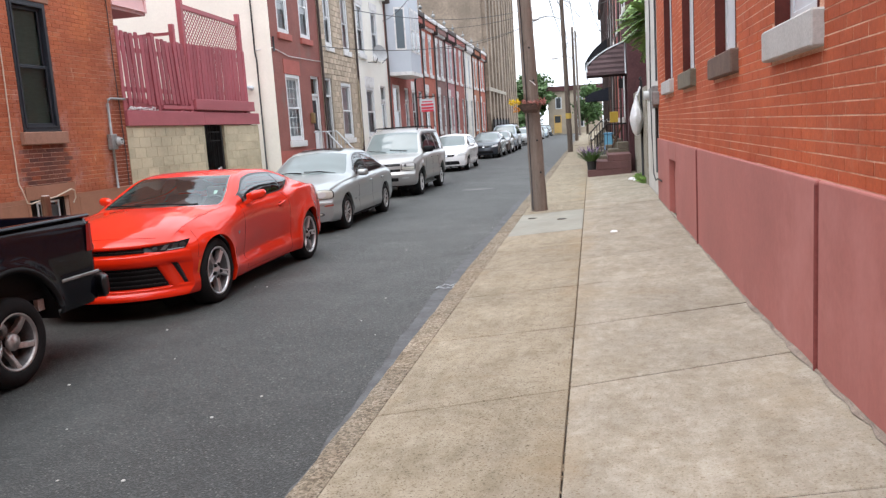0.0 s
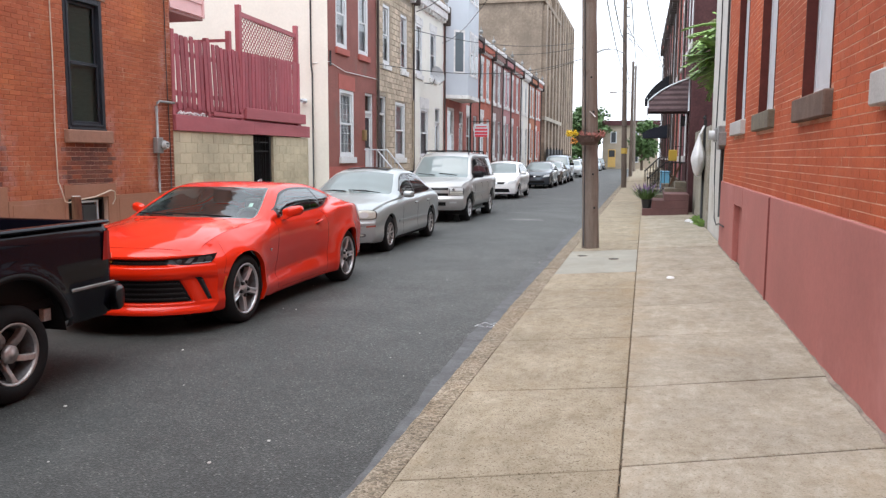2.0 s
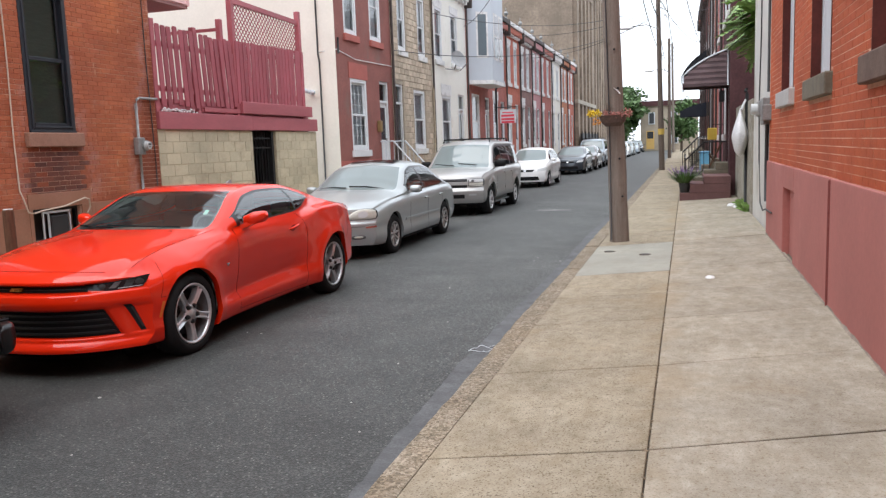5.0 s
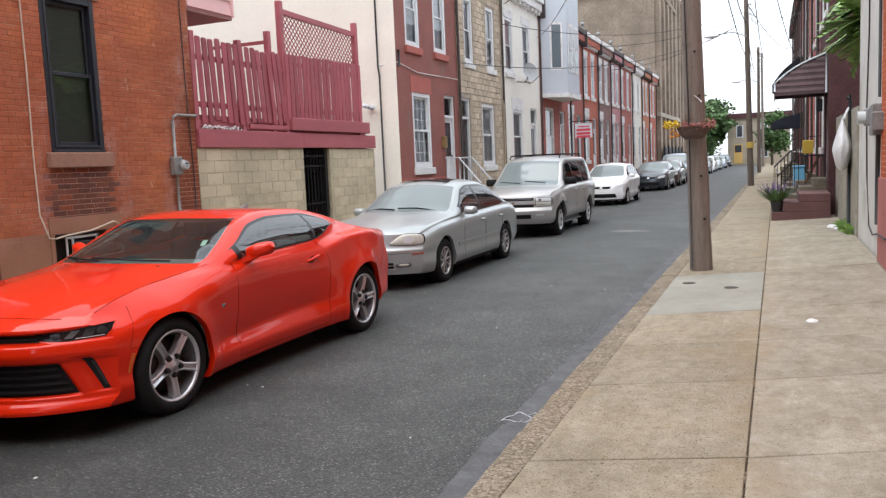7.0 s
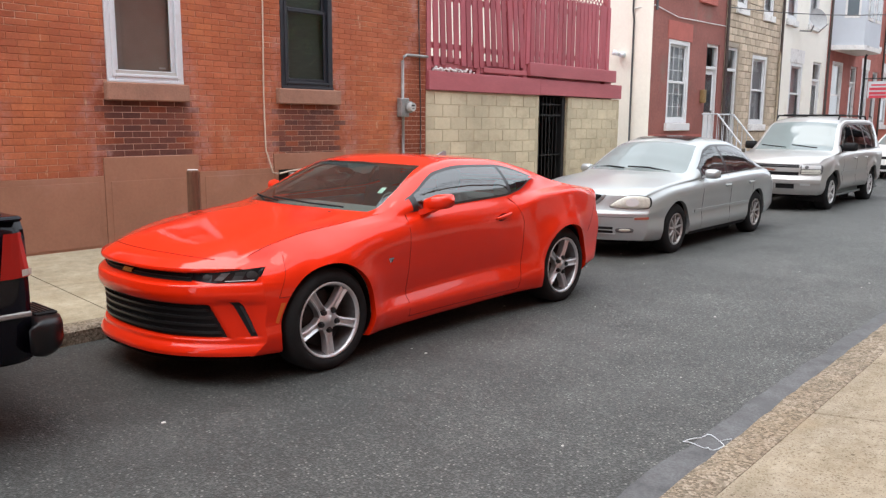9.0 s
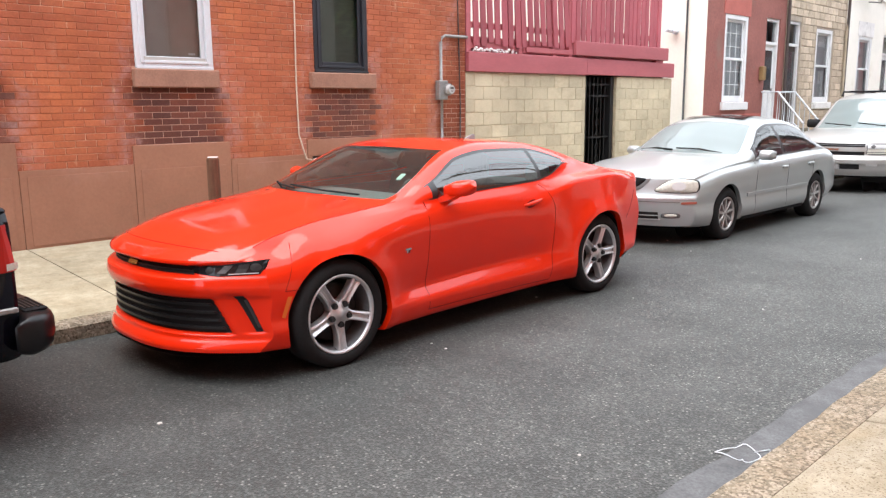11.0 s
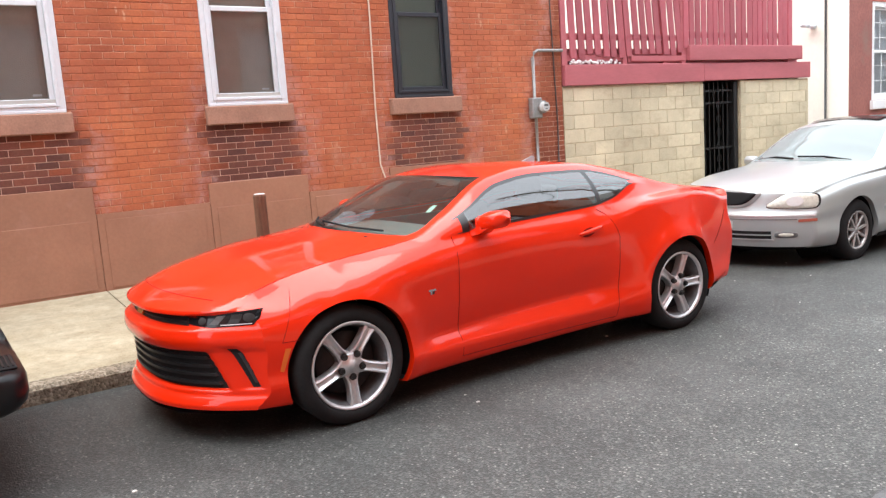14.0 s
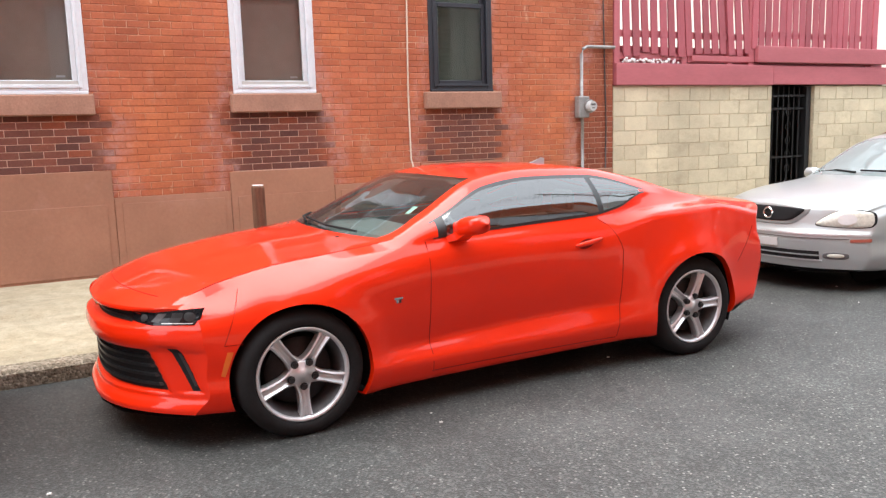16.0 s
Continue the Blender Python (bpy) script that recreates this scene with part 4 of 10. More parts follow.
tagged(tube("cable", [(RX, 17.3, 5.2), (RX, 17.25, 3.4), (RX, 17.5, 2.2), (RX, 17.35, 1.2), (RX - 0.02, 16.8, 0.5), (RX - 0.03, 16.2, 0.42), (RX - 0.05, 15.5, 0.5), (RX - 0.05, 14.6, 0.52)], 0.012, CABLE_DARK), "loose dark cable trailing down the white wall", "cable")
box = thing("utility_box", (RX - 0.1, 15.9, 1.75), "grey metal utility boxes on the white wall", "meter box")
block("case", RX - 0.09, RX + 0.03, 15.72, 16.15, 1.80, 2.22, GREY_METAL, box, bevel=0.015)
block("case", RX - 0.12, RX + 0.03, 15.45, 15.70, 1.86, 2.10, GREY_METAL, box, bevel=0.012)
block("case", RX - 0.10, RX + 0.03, 16.3, 16.9, 1.95, 2.2, GREY_METAL, box, bevel=0.02)
rod("meter_dial", (RX - 0.1, 16.6, 2.07), (RX - 0.2, 16.6, 2.07), 0.09, plain("meter_lens", (0.6, 0.62, 0.62), 0.2), box, seg=18)

CONC_OLD = concrete_mat("old_grey_concrete", (0.36, 0.34, 0.29), dark=(0.2, 0.18, 0.13))
wall_yard = wall_along_y("wall_yard", RX + 0.0, RX + 0.2, 19.0, 24.3, -0.05, 2.35, [(20.3, 21.3, 0.1, 2.35)], CONC_OLD)
tagged(wall_yard, "old grey concrete yard wall with a gap for a gate", "wall", kind="structure")
yard_gate = thing("yard_gate", (RX, 20.8, 0.1), "weathered grey board gate with an iron latch", "gate")
GATE_WOOD = surface("grey_board", (0.26, 0.24, 0.2), 0.9, var=0.25, scale=4, stretch=(4, 4, 0.5), object_random=0.1)
for k in range(7):
    block("board", RX + 0.04, RX + 0.065, 20.32 + k * 0.14, 20.45 + k * 0.14, 0.14, 2.2, GATE_WOOD, yard_gate)
tube("post", [(RX - 0.02, 20.25, 0.1), (RX - 0.02, 20.25, 2.5), (RX - 0.02, 20.4, 2.6), (RX - 0.02, 20.6, 2.58)], 0.035, BLACK_IRON, yard_gate, seg=8)
block("latch", RX - 0.02, RX + 0.04, 20.36, 20.5, 1.1, 1.25, BLACK_IRON, yard_gate)
block("latch", RX - 0.02, RX + 0.04, 20.36, 20.5, 0.4, 0.65, BLACK_IRON, yard_gate)


FILLET = surface("crumbly_grey_mortar", (0.23, 0.185, 0.15), 0.95, var=0.3, scale=7, fine=60, bump=0.5, grain=0.2)
# crumbly mortar fillet between the pavement and the house
def slab_edge_z(y):
    """Height of the slabs at the foot of the wall."""
    x = RX - 0.03
    ends = [c + 0.345 * (x - 0.69) for c in cuts]
    for a, b in zip(ends, ends[1:]):
        if a <= y <= b:
            t = (y - a) / (b - a)
            return near_wall_z(x, a) * (1 - t) + near_wall_z(x, b) * t
    return near_wall_z(x, y)


rng = random.Random(31)
vs, fs = [], []
n = 90
for k in range(n + 1):
    y = 1.2 + 14.4 * k / n
    wide, high = 0.006 + rng.uniform(0, 0.028) * (1.2 if y < 7 else 0.7), 0.006 + rng.uniform(0, 0.018)
    z = slab_edge_z(y)
    vs += [(RX - 0.024 - wide, y, z + 0.001), (RX - 0.026 - wide * 0.35, y, z + high * 0.5), (RX - 0.0255, y, z + high)]
for k in range(n):
    fs += [(3 * k + i, 3 * k + 3 + i, 3 * k + 4 + i, 3 * k + 1 + i) for i in range(2)]
tagged(quads("mortar_fillet", vs, fs, FILLET), "grey crumbly mortar fillet along the foot of the wall", "trim", kind="structure")
# ---- row of houses across the street ----
MAROON = surface("maroon_painted_stucco", (0.255, 0.092, 0.076), 0.8, var=0.18, scale=1.4, fine=20, bump=0.2, stain=(0.22, 0.12, 0.10), stain_scale=1.1)
RED_TRIM = surface("red_painted_trim", (0.40, 0.11, 0.088), 0.7, var=0.1, scale=3)
STONE = surface("tan_stone_joint", (0.36, 0.31, 0.25), 0.9, var=0.2, scale=4)
STONE_PIECE = surface("tan_veneer_stone", (0.55, 0.465, 0.36), 0.9, var=0.15, scale=3, fine=30, bump=0.3, object_random=0.22)
CREAM = surface("cream_painted_front", (0.84, 0.82, 0.75), 0.8, var=0.05, scale=1.0, grain=0.04, stain=(0.58, 0.52, 0.42), stain_scale=1.0, stain_at=(0.6, 0.85))
GREY_BAY = surface("blue_grey_panel", (0.53, 0.57, 0.62), 0.6, var=0.05, scale=1.0, grain=0.03)
PALE_TRIM = surface("dirty_white_trim", (0.74, 0.73, 0.72), 0.7, var=0.1, scale=4, stain=(0.35, 0.34, 0.33), stain_scale=3)
DARK_TRIM = surface("dark_brown_trim", (0.06, 0.045, 0.04), 0.7, var=0.2, scale=4)
WHITE_DOOR = surface("white_storm_door", (0.72, 0.73, 0.74), 0.45, var=0.05, scale=3)
ROOF_TAR = surface("dark_flat_roof", (0.05, 0.05, 0.05), 0.9, var=0.2, scale=1)
ROW_BRICK = [surface(nm, c, 0.85, var=0.16, scale=2.2, fine=14, bump=0.3, grain=0.18) for nm, c in (
    ("row_brick_red", (0.46, 0.135, 0.088)), ("row_brick_brown", (0.26, 0.15, 0.135)), ("row_brick_mauve", (0.50, 0.25, 0.26)), ("row_brick_rust", (0.38, 0.125, 0.10)), ("row_brick_orange", (0.48, 0.19, 0.10)))]


HOUSE_WHITE = surface("bright_white_frame_paint", (0.68, 0.69, 0.70), 0.5, var=0.06, scale=4, bump=0.05, grain=0.04)


def house(y0, y1, top, wall_mat, label, lower, upper, door, frame=HOUSE_WHITE, sill=PALE_TRIM, lintel=None, cornice=PALE_TRIM, blind=None, cross=0, depth=9.0, x=LX, side=1, door_mat=WHITE_DOOR, base=None, low_sill=None):
    """A two-storey terrace house with its front along y at x, looking to side."""
    h = thing("house", (x - side * depth / 2, (y0 + y1) / 2, 0.1), label, "house", "terrace houses")
    holes = [w for w in (*lower, *upper)] + ([door] if door else [])
    wall_along_y("front_wall", x, x - side * 0.3, y0 + 0.004, y1 - 0.004, 0.0, top, holes, wall_mat, h)
    bm = bmesh.new()
    xa, xb = sorted((x - side * 0.3, x - side * depth))
    cuboid(bm, xa, xb, y0 + 0.004, y0 + 0.2, 0.0, top)
    cuboid(bm, xa, xb, y1 - 0.2, y1 - 0.004, 0.0, top)
    cuboid(bm, min(x - side * depth, x - side * (depth - 0.2)), max(x - side * depth, x - side * (depth - 0.2)), y0 + 0.2, y1 - 0.2, 0.0, top)
    part("side_wall", bm, wall_mat, h)
    block("roof", x - side * 0.02, x - side * depth, y0, y1, top, top + 0.06, ROOF_TAR, h)
    if cornice:
        block("cornice", x - side * 0.05, x + side * 0.22, y0 + 0.12, y1 - 0.12, top - 0.42, top - 0.12, wall_mat if wall_mat in ROW_BRICK else cornice, h, bevel=0.02)
        block("cornice", x - side * 0.06, x + side * 0.30, y0 + 0.10, y1 - 0.10, top - 0.12, top + 0.10, cornice, h, bevel=0.02)
        for k in range(int((y1 - y0) / 0.5)):
            yy = y0 + 0.3 + k * 0.5
            if yy < y1 - 0.25:
                block("bracket", x + side * 0.0, x + side * 0.19, yy, yy + 0.10, top - 0.55, top - 0.13, cornice, h)
        block("party_bracket", x - side * 0.1, x + side * 0.31, y1 - 0.075, y1 + 0.075, top - 0.62, top + 0.16, DARK_TRIM, h, bevel=0.03)
        rod("downpipe", (x + side * 0.07, y1 - 0.02, 0.3), (x + side * 0.07, y1 - 0.02, top - 0.6), 0.04, DARK_TRIM, h, seg=8)
        bm = bmesh.new()
        cyl(bm, (x + side * 0.1, y1, top + 0.14), (x + side * 0.1, y1, top + 0.30), 0.10, 0.05, 8)
        bmesh.ops.create_uvsphere(bm, u_segments=10, v_segments=6, radius=0.11, matrix=Matrix.Translation((x + side * 0.1, y1, top + 0.44)))
        cyl(bm, (x + side * 0.1, y1, top + 0.53), (x + side * 0.1, y1, top + 0.72), 0.035, 0.01, 8)
        part("finial", bm, GREY_METAL, h, "small grey urn finial", smooth=True)
    for i, (a, b, c, d) in enumerate((*lower, *upper)):
        w = sash_window("window", x, side, a, b, c, d, frame, "", blind, 0.10, 0.05, 0.5, True, cross if i == 0 else 0)
        for key in ("label", "category", "kind"):
            if key in w.keys():
                del w[key]
        w.parent = h
        w.location = w.location - h.location
        block("window_sill", x - side * 0.02, x + side * 0.07, a - 0.06, b + 0.06, c - 0.18, c - 0.004, low_sill if low_sill and i < len(lower) else sill, w, bevel=0.01)
        if lintel:
            block("lintel", x - side * 0.01, x + side * 0.015, a - 0.08, b + 0.08, d + 0.005, d + 0.42 if d < 4.2 else d + 0.28, lintel, w)
    if door:
        a, b, c, d = door
        dd = new("door")
        dd.parent = h
        block("door_leaf", x - side * 0.10, x - side * 0.14, a + 0.08, b - 0.08, c, d - 0.62, door_mat, dd)
        for ya, yb, za, zb in ((a, a + 0.08, c, d), (b - 0.08, b, c, d), (a + 0.08, b - 0.08, d - 0.07, d), (a + 0.08, b - 0.08, d - 0.62, d - 0.55)):
            block("door_frame", x - side * 0.04, x - side * 0.16, ya, yb, za, zb, frame, dd)
        xg = x - side * 0.11
        quads("transom", [(xg, a + 0.08, d - 0.55), (xg, b - 0.08, d - 0.55), (xg, b - 0.08, d - 0.07), (xg, a + 0.08, d - 0.07)], [(0, 1, 2, 3)], GLASS, dd)
        block("room", x - side * 0.3, x - side * 0.32, a, b, c, d, ROOM_SHADE, dd)
        block("door_glass", x - side * 0.092, x - side * 0.10, a + 0.17, b - 0.17, c + 0.95, d - 0.75, LAMP_DARK_W, dd)
        block("door_knob", x - side * 0.06, x - side * 0.10, b - 0.17, b - 0.13, c + 0.9, c + 1.0, GREY_METAL, dd)
        for k in range(3):
            zz = c - 0.19 * k
            block("step", x, x + side * (0.32 + 0.29 * k), a - 0.12, b + 0.12, zz - 0.19, zz - 0.004, SILL_GREY, h, bevel=0.01)
    if base:
        block("base_band", x, x + side * 0.02, y0 + 0.01, (door[0] - 0.1) if door else y1 - 0.01, 0.1, 1.35, base, h)
    return h


LAMP_DARK_W = plain("dark_pane", (0.04, 0.045, 0.05), 0.08)
h1 = house(21.36, 25.44, 7.9, MAROON, "maroon stucco terrace house with white windows", [(22.22, 23.36, 1.62, 3.54)], [(21.98, 22.84, 4.68, 6.6), (23.78, 24.64, 4.70, 6.65)], (24.34, 25.12, 0.95, 3.6), sill=RED_TRIM, lintel=RED_TRIM, blind=CURTAIN, cross=2, base=RED_TRIM, low_sill=HOUSE_WHITE)
block("side_render", LX - 9.0, LX + 0.012, 21.33, 21.362, 0.0, 8.0, WHITE_STUCCO, h1, "cream white rendered gable wall")
tube("rain_pipe", [(LX - 0.46, 21.31, 8.0), (LX - 0.46, 21.31, 4.1), (LX - 0.43, 21.31, 3.9), (LX - 0.43, 21.31, 0.2)], 0.022, CABLE_DARK, h1, seg=8)
block("mail_box", LX, LX + 0.12, 24.04, 24.2, 2.12, 2.45, surface("brown_mailbox", (0.22, 0.14, 0.055), 0.6), h1, "brown mail box", bevel=0.02)
cam_lamp = thing("flood_lamp", (LX - 0.69, 21.3, 3.15), "white twin flood lamp on the gable wall", "lamp")
bm = bmesh.new()
cyl(bm, (LX - 0.69, 21.33, 3.15), (LX - 0.69, 21.24, 3.15), 0.06, seg=14)
part("lamp_base", bm, WHITE_PAINT, cam_lamp)
for dx, dz in ((-0.12, 0.05), (0.12, -0.02)):
    bm = bmesh.new()
    cyl(bm, (LX - 0.69 + dx * 0.4, 21.24, 3.15), (LX - 0.69 + dx, 21.12, 3.15 + dz), 0.035, 0.065, 14)
    part("lamp_head", bm, WHITE_PAINT, cam_lamp, smooth=True)
rail = thing("stair_rail", (LX + 0.4, 24.7, 0.3), "white painted iron stair railing at the maroon house", "railing")
for y in (24.22, 25.24):
    tube("handrail", [(LX + 0.02, y, 1.85), (LX + 0.42, y, 1.85), (LX + 1.05, y, 1.12)], 0.022, WHITE_PAINT, rail)
    tube("bottom_rail", [(LX + 0.02, y, 1.1), (LX + 0.42, y, 1.1), (LX + 1.05, y, 0.45)], 0.014, WHITE_PAINT, rail)
    for k in range(9):
        x = LX + 0.05 + k * 0.125
        zt = 1.85 if x < LX + 0.42 else 1.85 - (x - LX - 0.42) * 1.16
        tube("baluster", [(x, y, zt - 0.75 if k < 8 else 0.14), (x, y, zt)], 0.009, WHITE_PAINT, rail, seg=5)

h2 = house(25.44, 29.5, 7.75, STONE, "tan stone-clad terrace house with white windows", [(27.42, 28.56, 1.6, 3.52)], [(26.06, 26.80, 4.68, 6.6), (28.02, 28.80, 4.68, 6.6)], (25.6, 26.4, 0.95, 3.62), blind=CURTAIN, door_mat=DARK_TRIM)
house(29.5, 34.2, 7.75, CREAM, "cream painted terrace house with a satellite dish", [(30.6, 31.76, 1.62, 3.5)], [(29.95, 30.85, 4.75, 6.6), (32.0, 32.95, 4.78, 6.62)], (32.8, 33.7, 0.95, 3.65), lintel=PALE_TRIM, blind=CURTAIN)
dish = thing("satellite_dish", (LX + 0.1, 31.1, 4.7), "pale grey satellite dish on the cream house", "satellite dish")
bm = bmesh.new()
c, ax = Vector((LX + 0.55, 30.95, 4.75)), Vector((0.75, -0.55, 0.35)).normalized()
u = ax.cross(Vector((0, 0, 1))).normalized()
v = u.cross(ax)
rings = [[bm.verts.new(c + u * (0.30 * r * math.cos(a)) + v * (0.34 * r * math.sin(a)) + ax * (0.10 * r * r)) for a in (2 * math.pi * k / 20 for k in range(20))] for r in (0.05, 0.4, 0.75, 1.0)]
for a, b in zip(rings, rings[1:]):
    for k in range(20):
        bm.faces.new((a[k], a[(k + 1) % 20], b[(k + 1) % 20], b[k]))
bm.faces.new(rings[0][::-1])
part("dish_bowl", bm, surface("grey_dish_paint", (0.34, 0.345, 0.35), 0.6, var=0.1, scale=5), dish, smooth=True)
tube("dish_arm", [(LX, 31.2, 4.5), (LX + 0.35, 31.15, 4.45), tuple(c)], 0.025, GREY_METAL, dish)
tube("feed_arm", [tuple(c - v * 0.4), tuple(c - v * 0.35 + ax * 0.45)], 0.015, GREY_METAL, dish)

h4 = house(34.2, 38.4, 7.6, ROW_BRICK[3], "dark red brick house with a tall grey bay", [(34.9, 36.2, 1.5, 3.8)], [], (37.2, 38.1, 0.95, 3.75), cornice=None, frame=PALE_TRIM, blind=CURTAIN)
BAY_PANE = plain("dim_grey_pane", (0.15, 0.18, 0.20), 0.08)
gb = new("grey_bay")
gb.parent = h4
tagged(gb, "blue-grey panelled bay with white windows")
poly = [(LX, 34.45), (LX + 0.9, 35.05), (LX + 0.9, 37.15), (LX, 37.75)]
for nm, z0, z1, mat, grow in (("bay_panel", 4.30, 11.2, GREY_BAY, 0.0), ("bay_skirt", 4.14, 4.30, PALE_TRIM, 0.05)):
    vs = [(x + (grow if x > LX else 0), y + (grow if y > 36 else -grow), z) for z in (z0, z1) for x, y in poly]
    quads(nm, vs, [(0, 3, 2, 1), (4, 5, 6, 7), (0, 1, 5, 4), (1, 2, 6, 5), (2, 3, 7, 6)], mat, gb)
for z0 in (5.2, 8.35):
    # window on the slanted side and two on the front
    a, b = Vector((LX, 34.45, 0)), Vector((LX + 0.9, 35.05, 0))
    d = (b - a).normalized()
    nrm = Vector((d.y, -d.x, 0))
    for t0, t1, off, mat, nm in ((0.36, 0.84, 0.012, PALE_TRIM, "window_frame"), (0.43, 0.77, 0.02, BAY_PANE, "pane")):
        pz = 0.0 if nm == "window_frame" else 0.1
        p, q = a.lerp(b, t0) + nrm * off, a.lerp(b, t1) + nrm * off
        quads(nm, [(p.x, p.y, z0 + pz), (q.x, q.y, z0 + pz), (q.x, q.y, z0 + 1.85 - pz), (p.x, p.y, z0 + 1.85 - pz), (p.x - nrm.x * 0.05, p.y - nrm.y * 0.05, z0 + pz), (q.x - nrm.x * 0.05, q.y - nrm.y * 0.05, z0 + pz)], [(0, 1, 2, 3), (0, 4, 5, 1)], mat, gb)
    for y in (35.3, 36.25):
        block("window_frame", LX + 0.9, LX + 0.92, y, y + 0.75, z0 - 0.05, z0 + 1.85, PALE_TRIM, gb)
        block("pane", LX + 0.92, LX + 0.925, y + 0.1, y + 0.65, z0 + 0.05, z0 + 0.9, LAMP_DARK_W, gb)
        block("pane", LX + 0.92, LX + 0.925, y + 0.1, y + 0.65, z0 + 0.97, z0 + 1.75, CURTAIN, gb)

cuts = [38.4, 41.6, 45.1, 48.5, 51.5, 55.6, 59.6, 63.0, 66.6]
tints = [ROW_BRICK[3], ROW_BRICK[0], ROW_BRICK[1], ROW_BRICK[2], ROW_BRICK[3], CREAM, ROW_BRICK[4], ROW_BRICK[0]]
words = ["dark red", "red", "brown", "mauve", "rust red", "white painted", "orange", "red"]
for i, (a, b) in enumerate(zip(cuts, cuts[1:])):
    w = b - a
    house(a, b, 7.55, tints[i], "narrow %s brick terrace house with pale cornice" % words[i], [(a + 0.35, a + 1.35, 1.6, 3.7)], [(a + 0.45, a + 1.25, 4.7, 6.6), (a + w * 0.58, a + w * 0.58 + 0.8, 4.7, 6.6)], (b - 1.25, b - 0.35, 0.95, 3.7), lintel=PALE_TRIM, blind=CURTAIN if i % 2 else None, cornice=PALE_TRIM if i % 3 else DARK_TRIM)

sign = thing("sale_sign", (LX + 1.5, 34.8, 2.3), "red and white sign board on a post arm", "sign")
block("board", LX + 1.22, LX + 1.88, 34.78, 34.82, 2.50, 3.06, WHITE_PAINT, sign)
RED_BAR = plain("red_sign_ink", (0.62, 0.05, 0.08), 0.6)
for k, (z, a, b) in enumerate(((2.93, 0.10, 0.56), (2.80, 0.05, 0.60), (2.66, 0.05, 0.60), (2.54, 0.05, 0.60))):
    block("red_bar", LX + 1.22 + a, LX + 1.22 + b, 34.772, 34.779, z - 0.04 if k else z - 0.02, z + 0.05 if k else z + 0.03, RED_BAR, sign)
tube("sign_post", [(LX + 1.05, 34.86, 0.1), (LX + 1.05, 34.86, 3.9), (LX + 1.1, 34.86, 3.95)], 0.04, BLACK_IRON, sign)
tube("sign_arm", [(LX + 1.05, 34.86, 3.15), (LX + 1.9, 34.86, 3.15)], 0.02, BLACK_IRON, sign)

# ---- tall brick works behind the row ----
WORKS = surface("sooty_tan_brick", (0.305, 0.240, 0.184), 0.9, var=0.30, scale=0.5, fine=5, bump=0.2, grain=0.30, stain=(0.19, 0.15, 0.115), stain_scale=0.3, stain_at=(0.45, 0.75))
WORKS_STONE = surface("pale_band_stone", (0.42, 0.375, 0.31), 0.9, var=0.15, scale=1)
works = thing("brick_works", (-22, 84, 0), "tall sooty tan brick industrial building with piers", "building")
block("wall", -38, -7.75, 67.0, 80, -0.1, 14.2, WORKS, works)
block("wall", -38, -8.6, 80, 104, -0.1, 17.2, WORKS, works)
for y0, y1, x, top in ((67.3, 80, -7.75, 14.0), (81, 104, -8.6, 17.0)):
    k = y0
    while k < y1 - 1:
        block("pier", x - 0.02, x + 0.35, k, k + 1.0, -0.1, top, WORKS, works)
        block("window_bay", x, x + 0.03, k + 1.25, k + 1.85, 5.5, top - 1.4, DARK_TRIM, works, "dark narrow window slot")
        k += 2.55
block("band", -38, -7.35, 66.94, 80.1, 4.7, 5.0, WORKS_STONE, works)
block("coping", -38, -7.5, 66.8, 80.2, 14.2, 14.55, WORKS, works)
block("coping", -38, -8.4, 80.0, 104.2, 17.2, 17.6, WORKS, works)
block("stair_head", -24, -20, 84, 90, 17.2, 19.2, WORKS, works)
fence = thing("dark_fence", (-7.3, 72, 0), "dark mesh fence before the brick works", "fence")
block("panel", -7.2, -7.14, 66.9, 79, 0.0, 2.3, CABLE_DARK, fence)
for k in range(6):
    rod("post", (-7.1, 67 + k * 2.4, 0), (-7.1, 67 + k * 2.4, 2.45), 0.05, BLACK_IRON, fence)

# ---- terrace on the near side, beyond the yard ----
PX = 1.95
DK_BRICK = surface("dark_maroon_painted_brick", (0.078, 0.036, 0.038), 0.85, spec=0.2, var=0.25, scale=2.0, fine=16, bump=0.3, grain=0.15)
PLUM = surface("plum_painted_brick", (0.26, 0.07, 0.085), 0.75, var=0.15, scale=2.0, fine=16, bump=0.2)
GREY_FRONT = surface("grey_painted_front", (0.30, 0.29, 0.29), 0.8, var=0.12, scale=2)
row = [(24.3, 28.4, 8.4, DK_BRICK, "dark maroon"), (28.4, 32.5, 8.6, PLUM, "plum red"), (32.5, 36.6, 8.8, ROW_BRICK[0], "red"), (36.6, 40.7, 9.0, DK_BRICK, "dark maroon"), (40.7, 44.8, 9.1, GREY_FRONT, "grey"),
       (44.8, 48.9, 9.3, ROW_BRICK[3], "rust red"), (48.9, 53.0, 9.5, PLUM, "plum red"), (53.0, 57.1, 9.7, DK_BRICK, "dark maroon"), (57.1, 62, 9.9, ROW_BRICK[3], "rust red"), (62, 67, 10.2, DK_BRICK, "dark maroon")]
for i, (a, b, top, mat, word) in enumerate(row):
    house(a, b, top, mat, "%s painted brick terrace house along the pavement" % word, [(a + 2.3, a + 3.4, 1.7, 3.5)], [(a + 0.6, a + 1.5, 4.9, 6.9), (a + 2.4, a + 3.3, 4.9, 6.9)], (a + 0.7, a + 1.6, 0.95, 3.4), x=PX, side=-1, blind=CURTAIN, cornice=DARK_TRIM, lintel=PALE_TRIM if i % 2 else None)
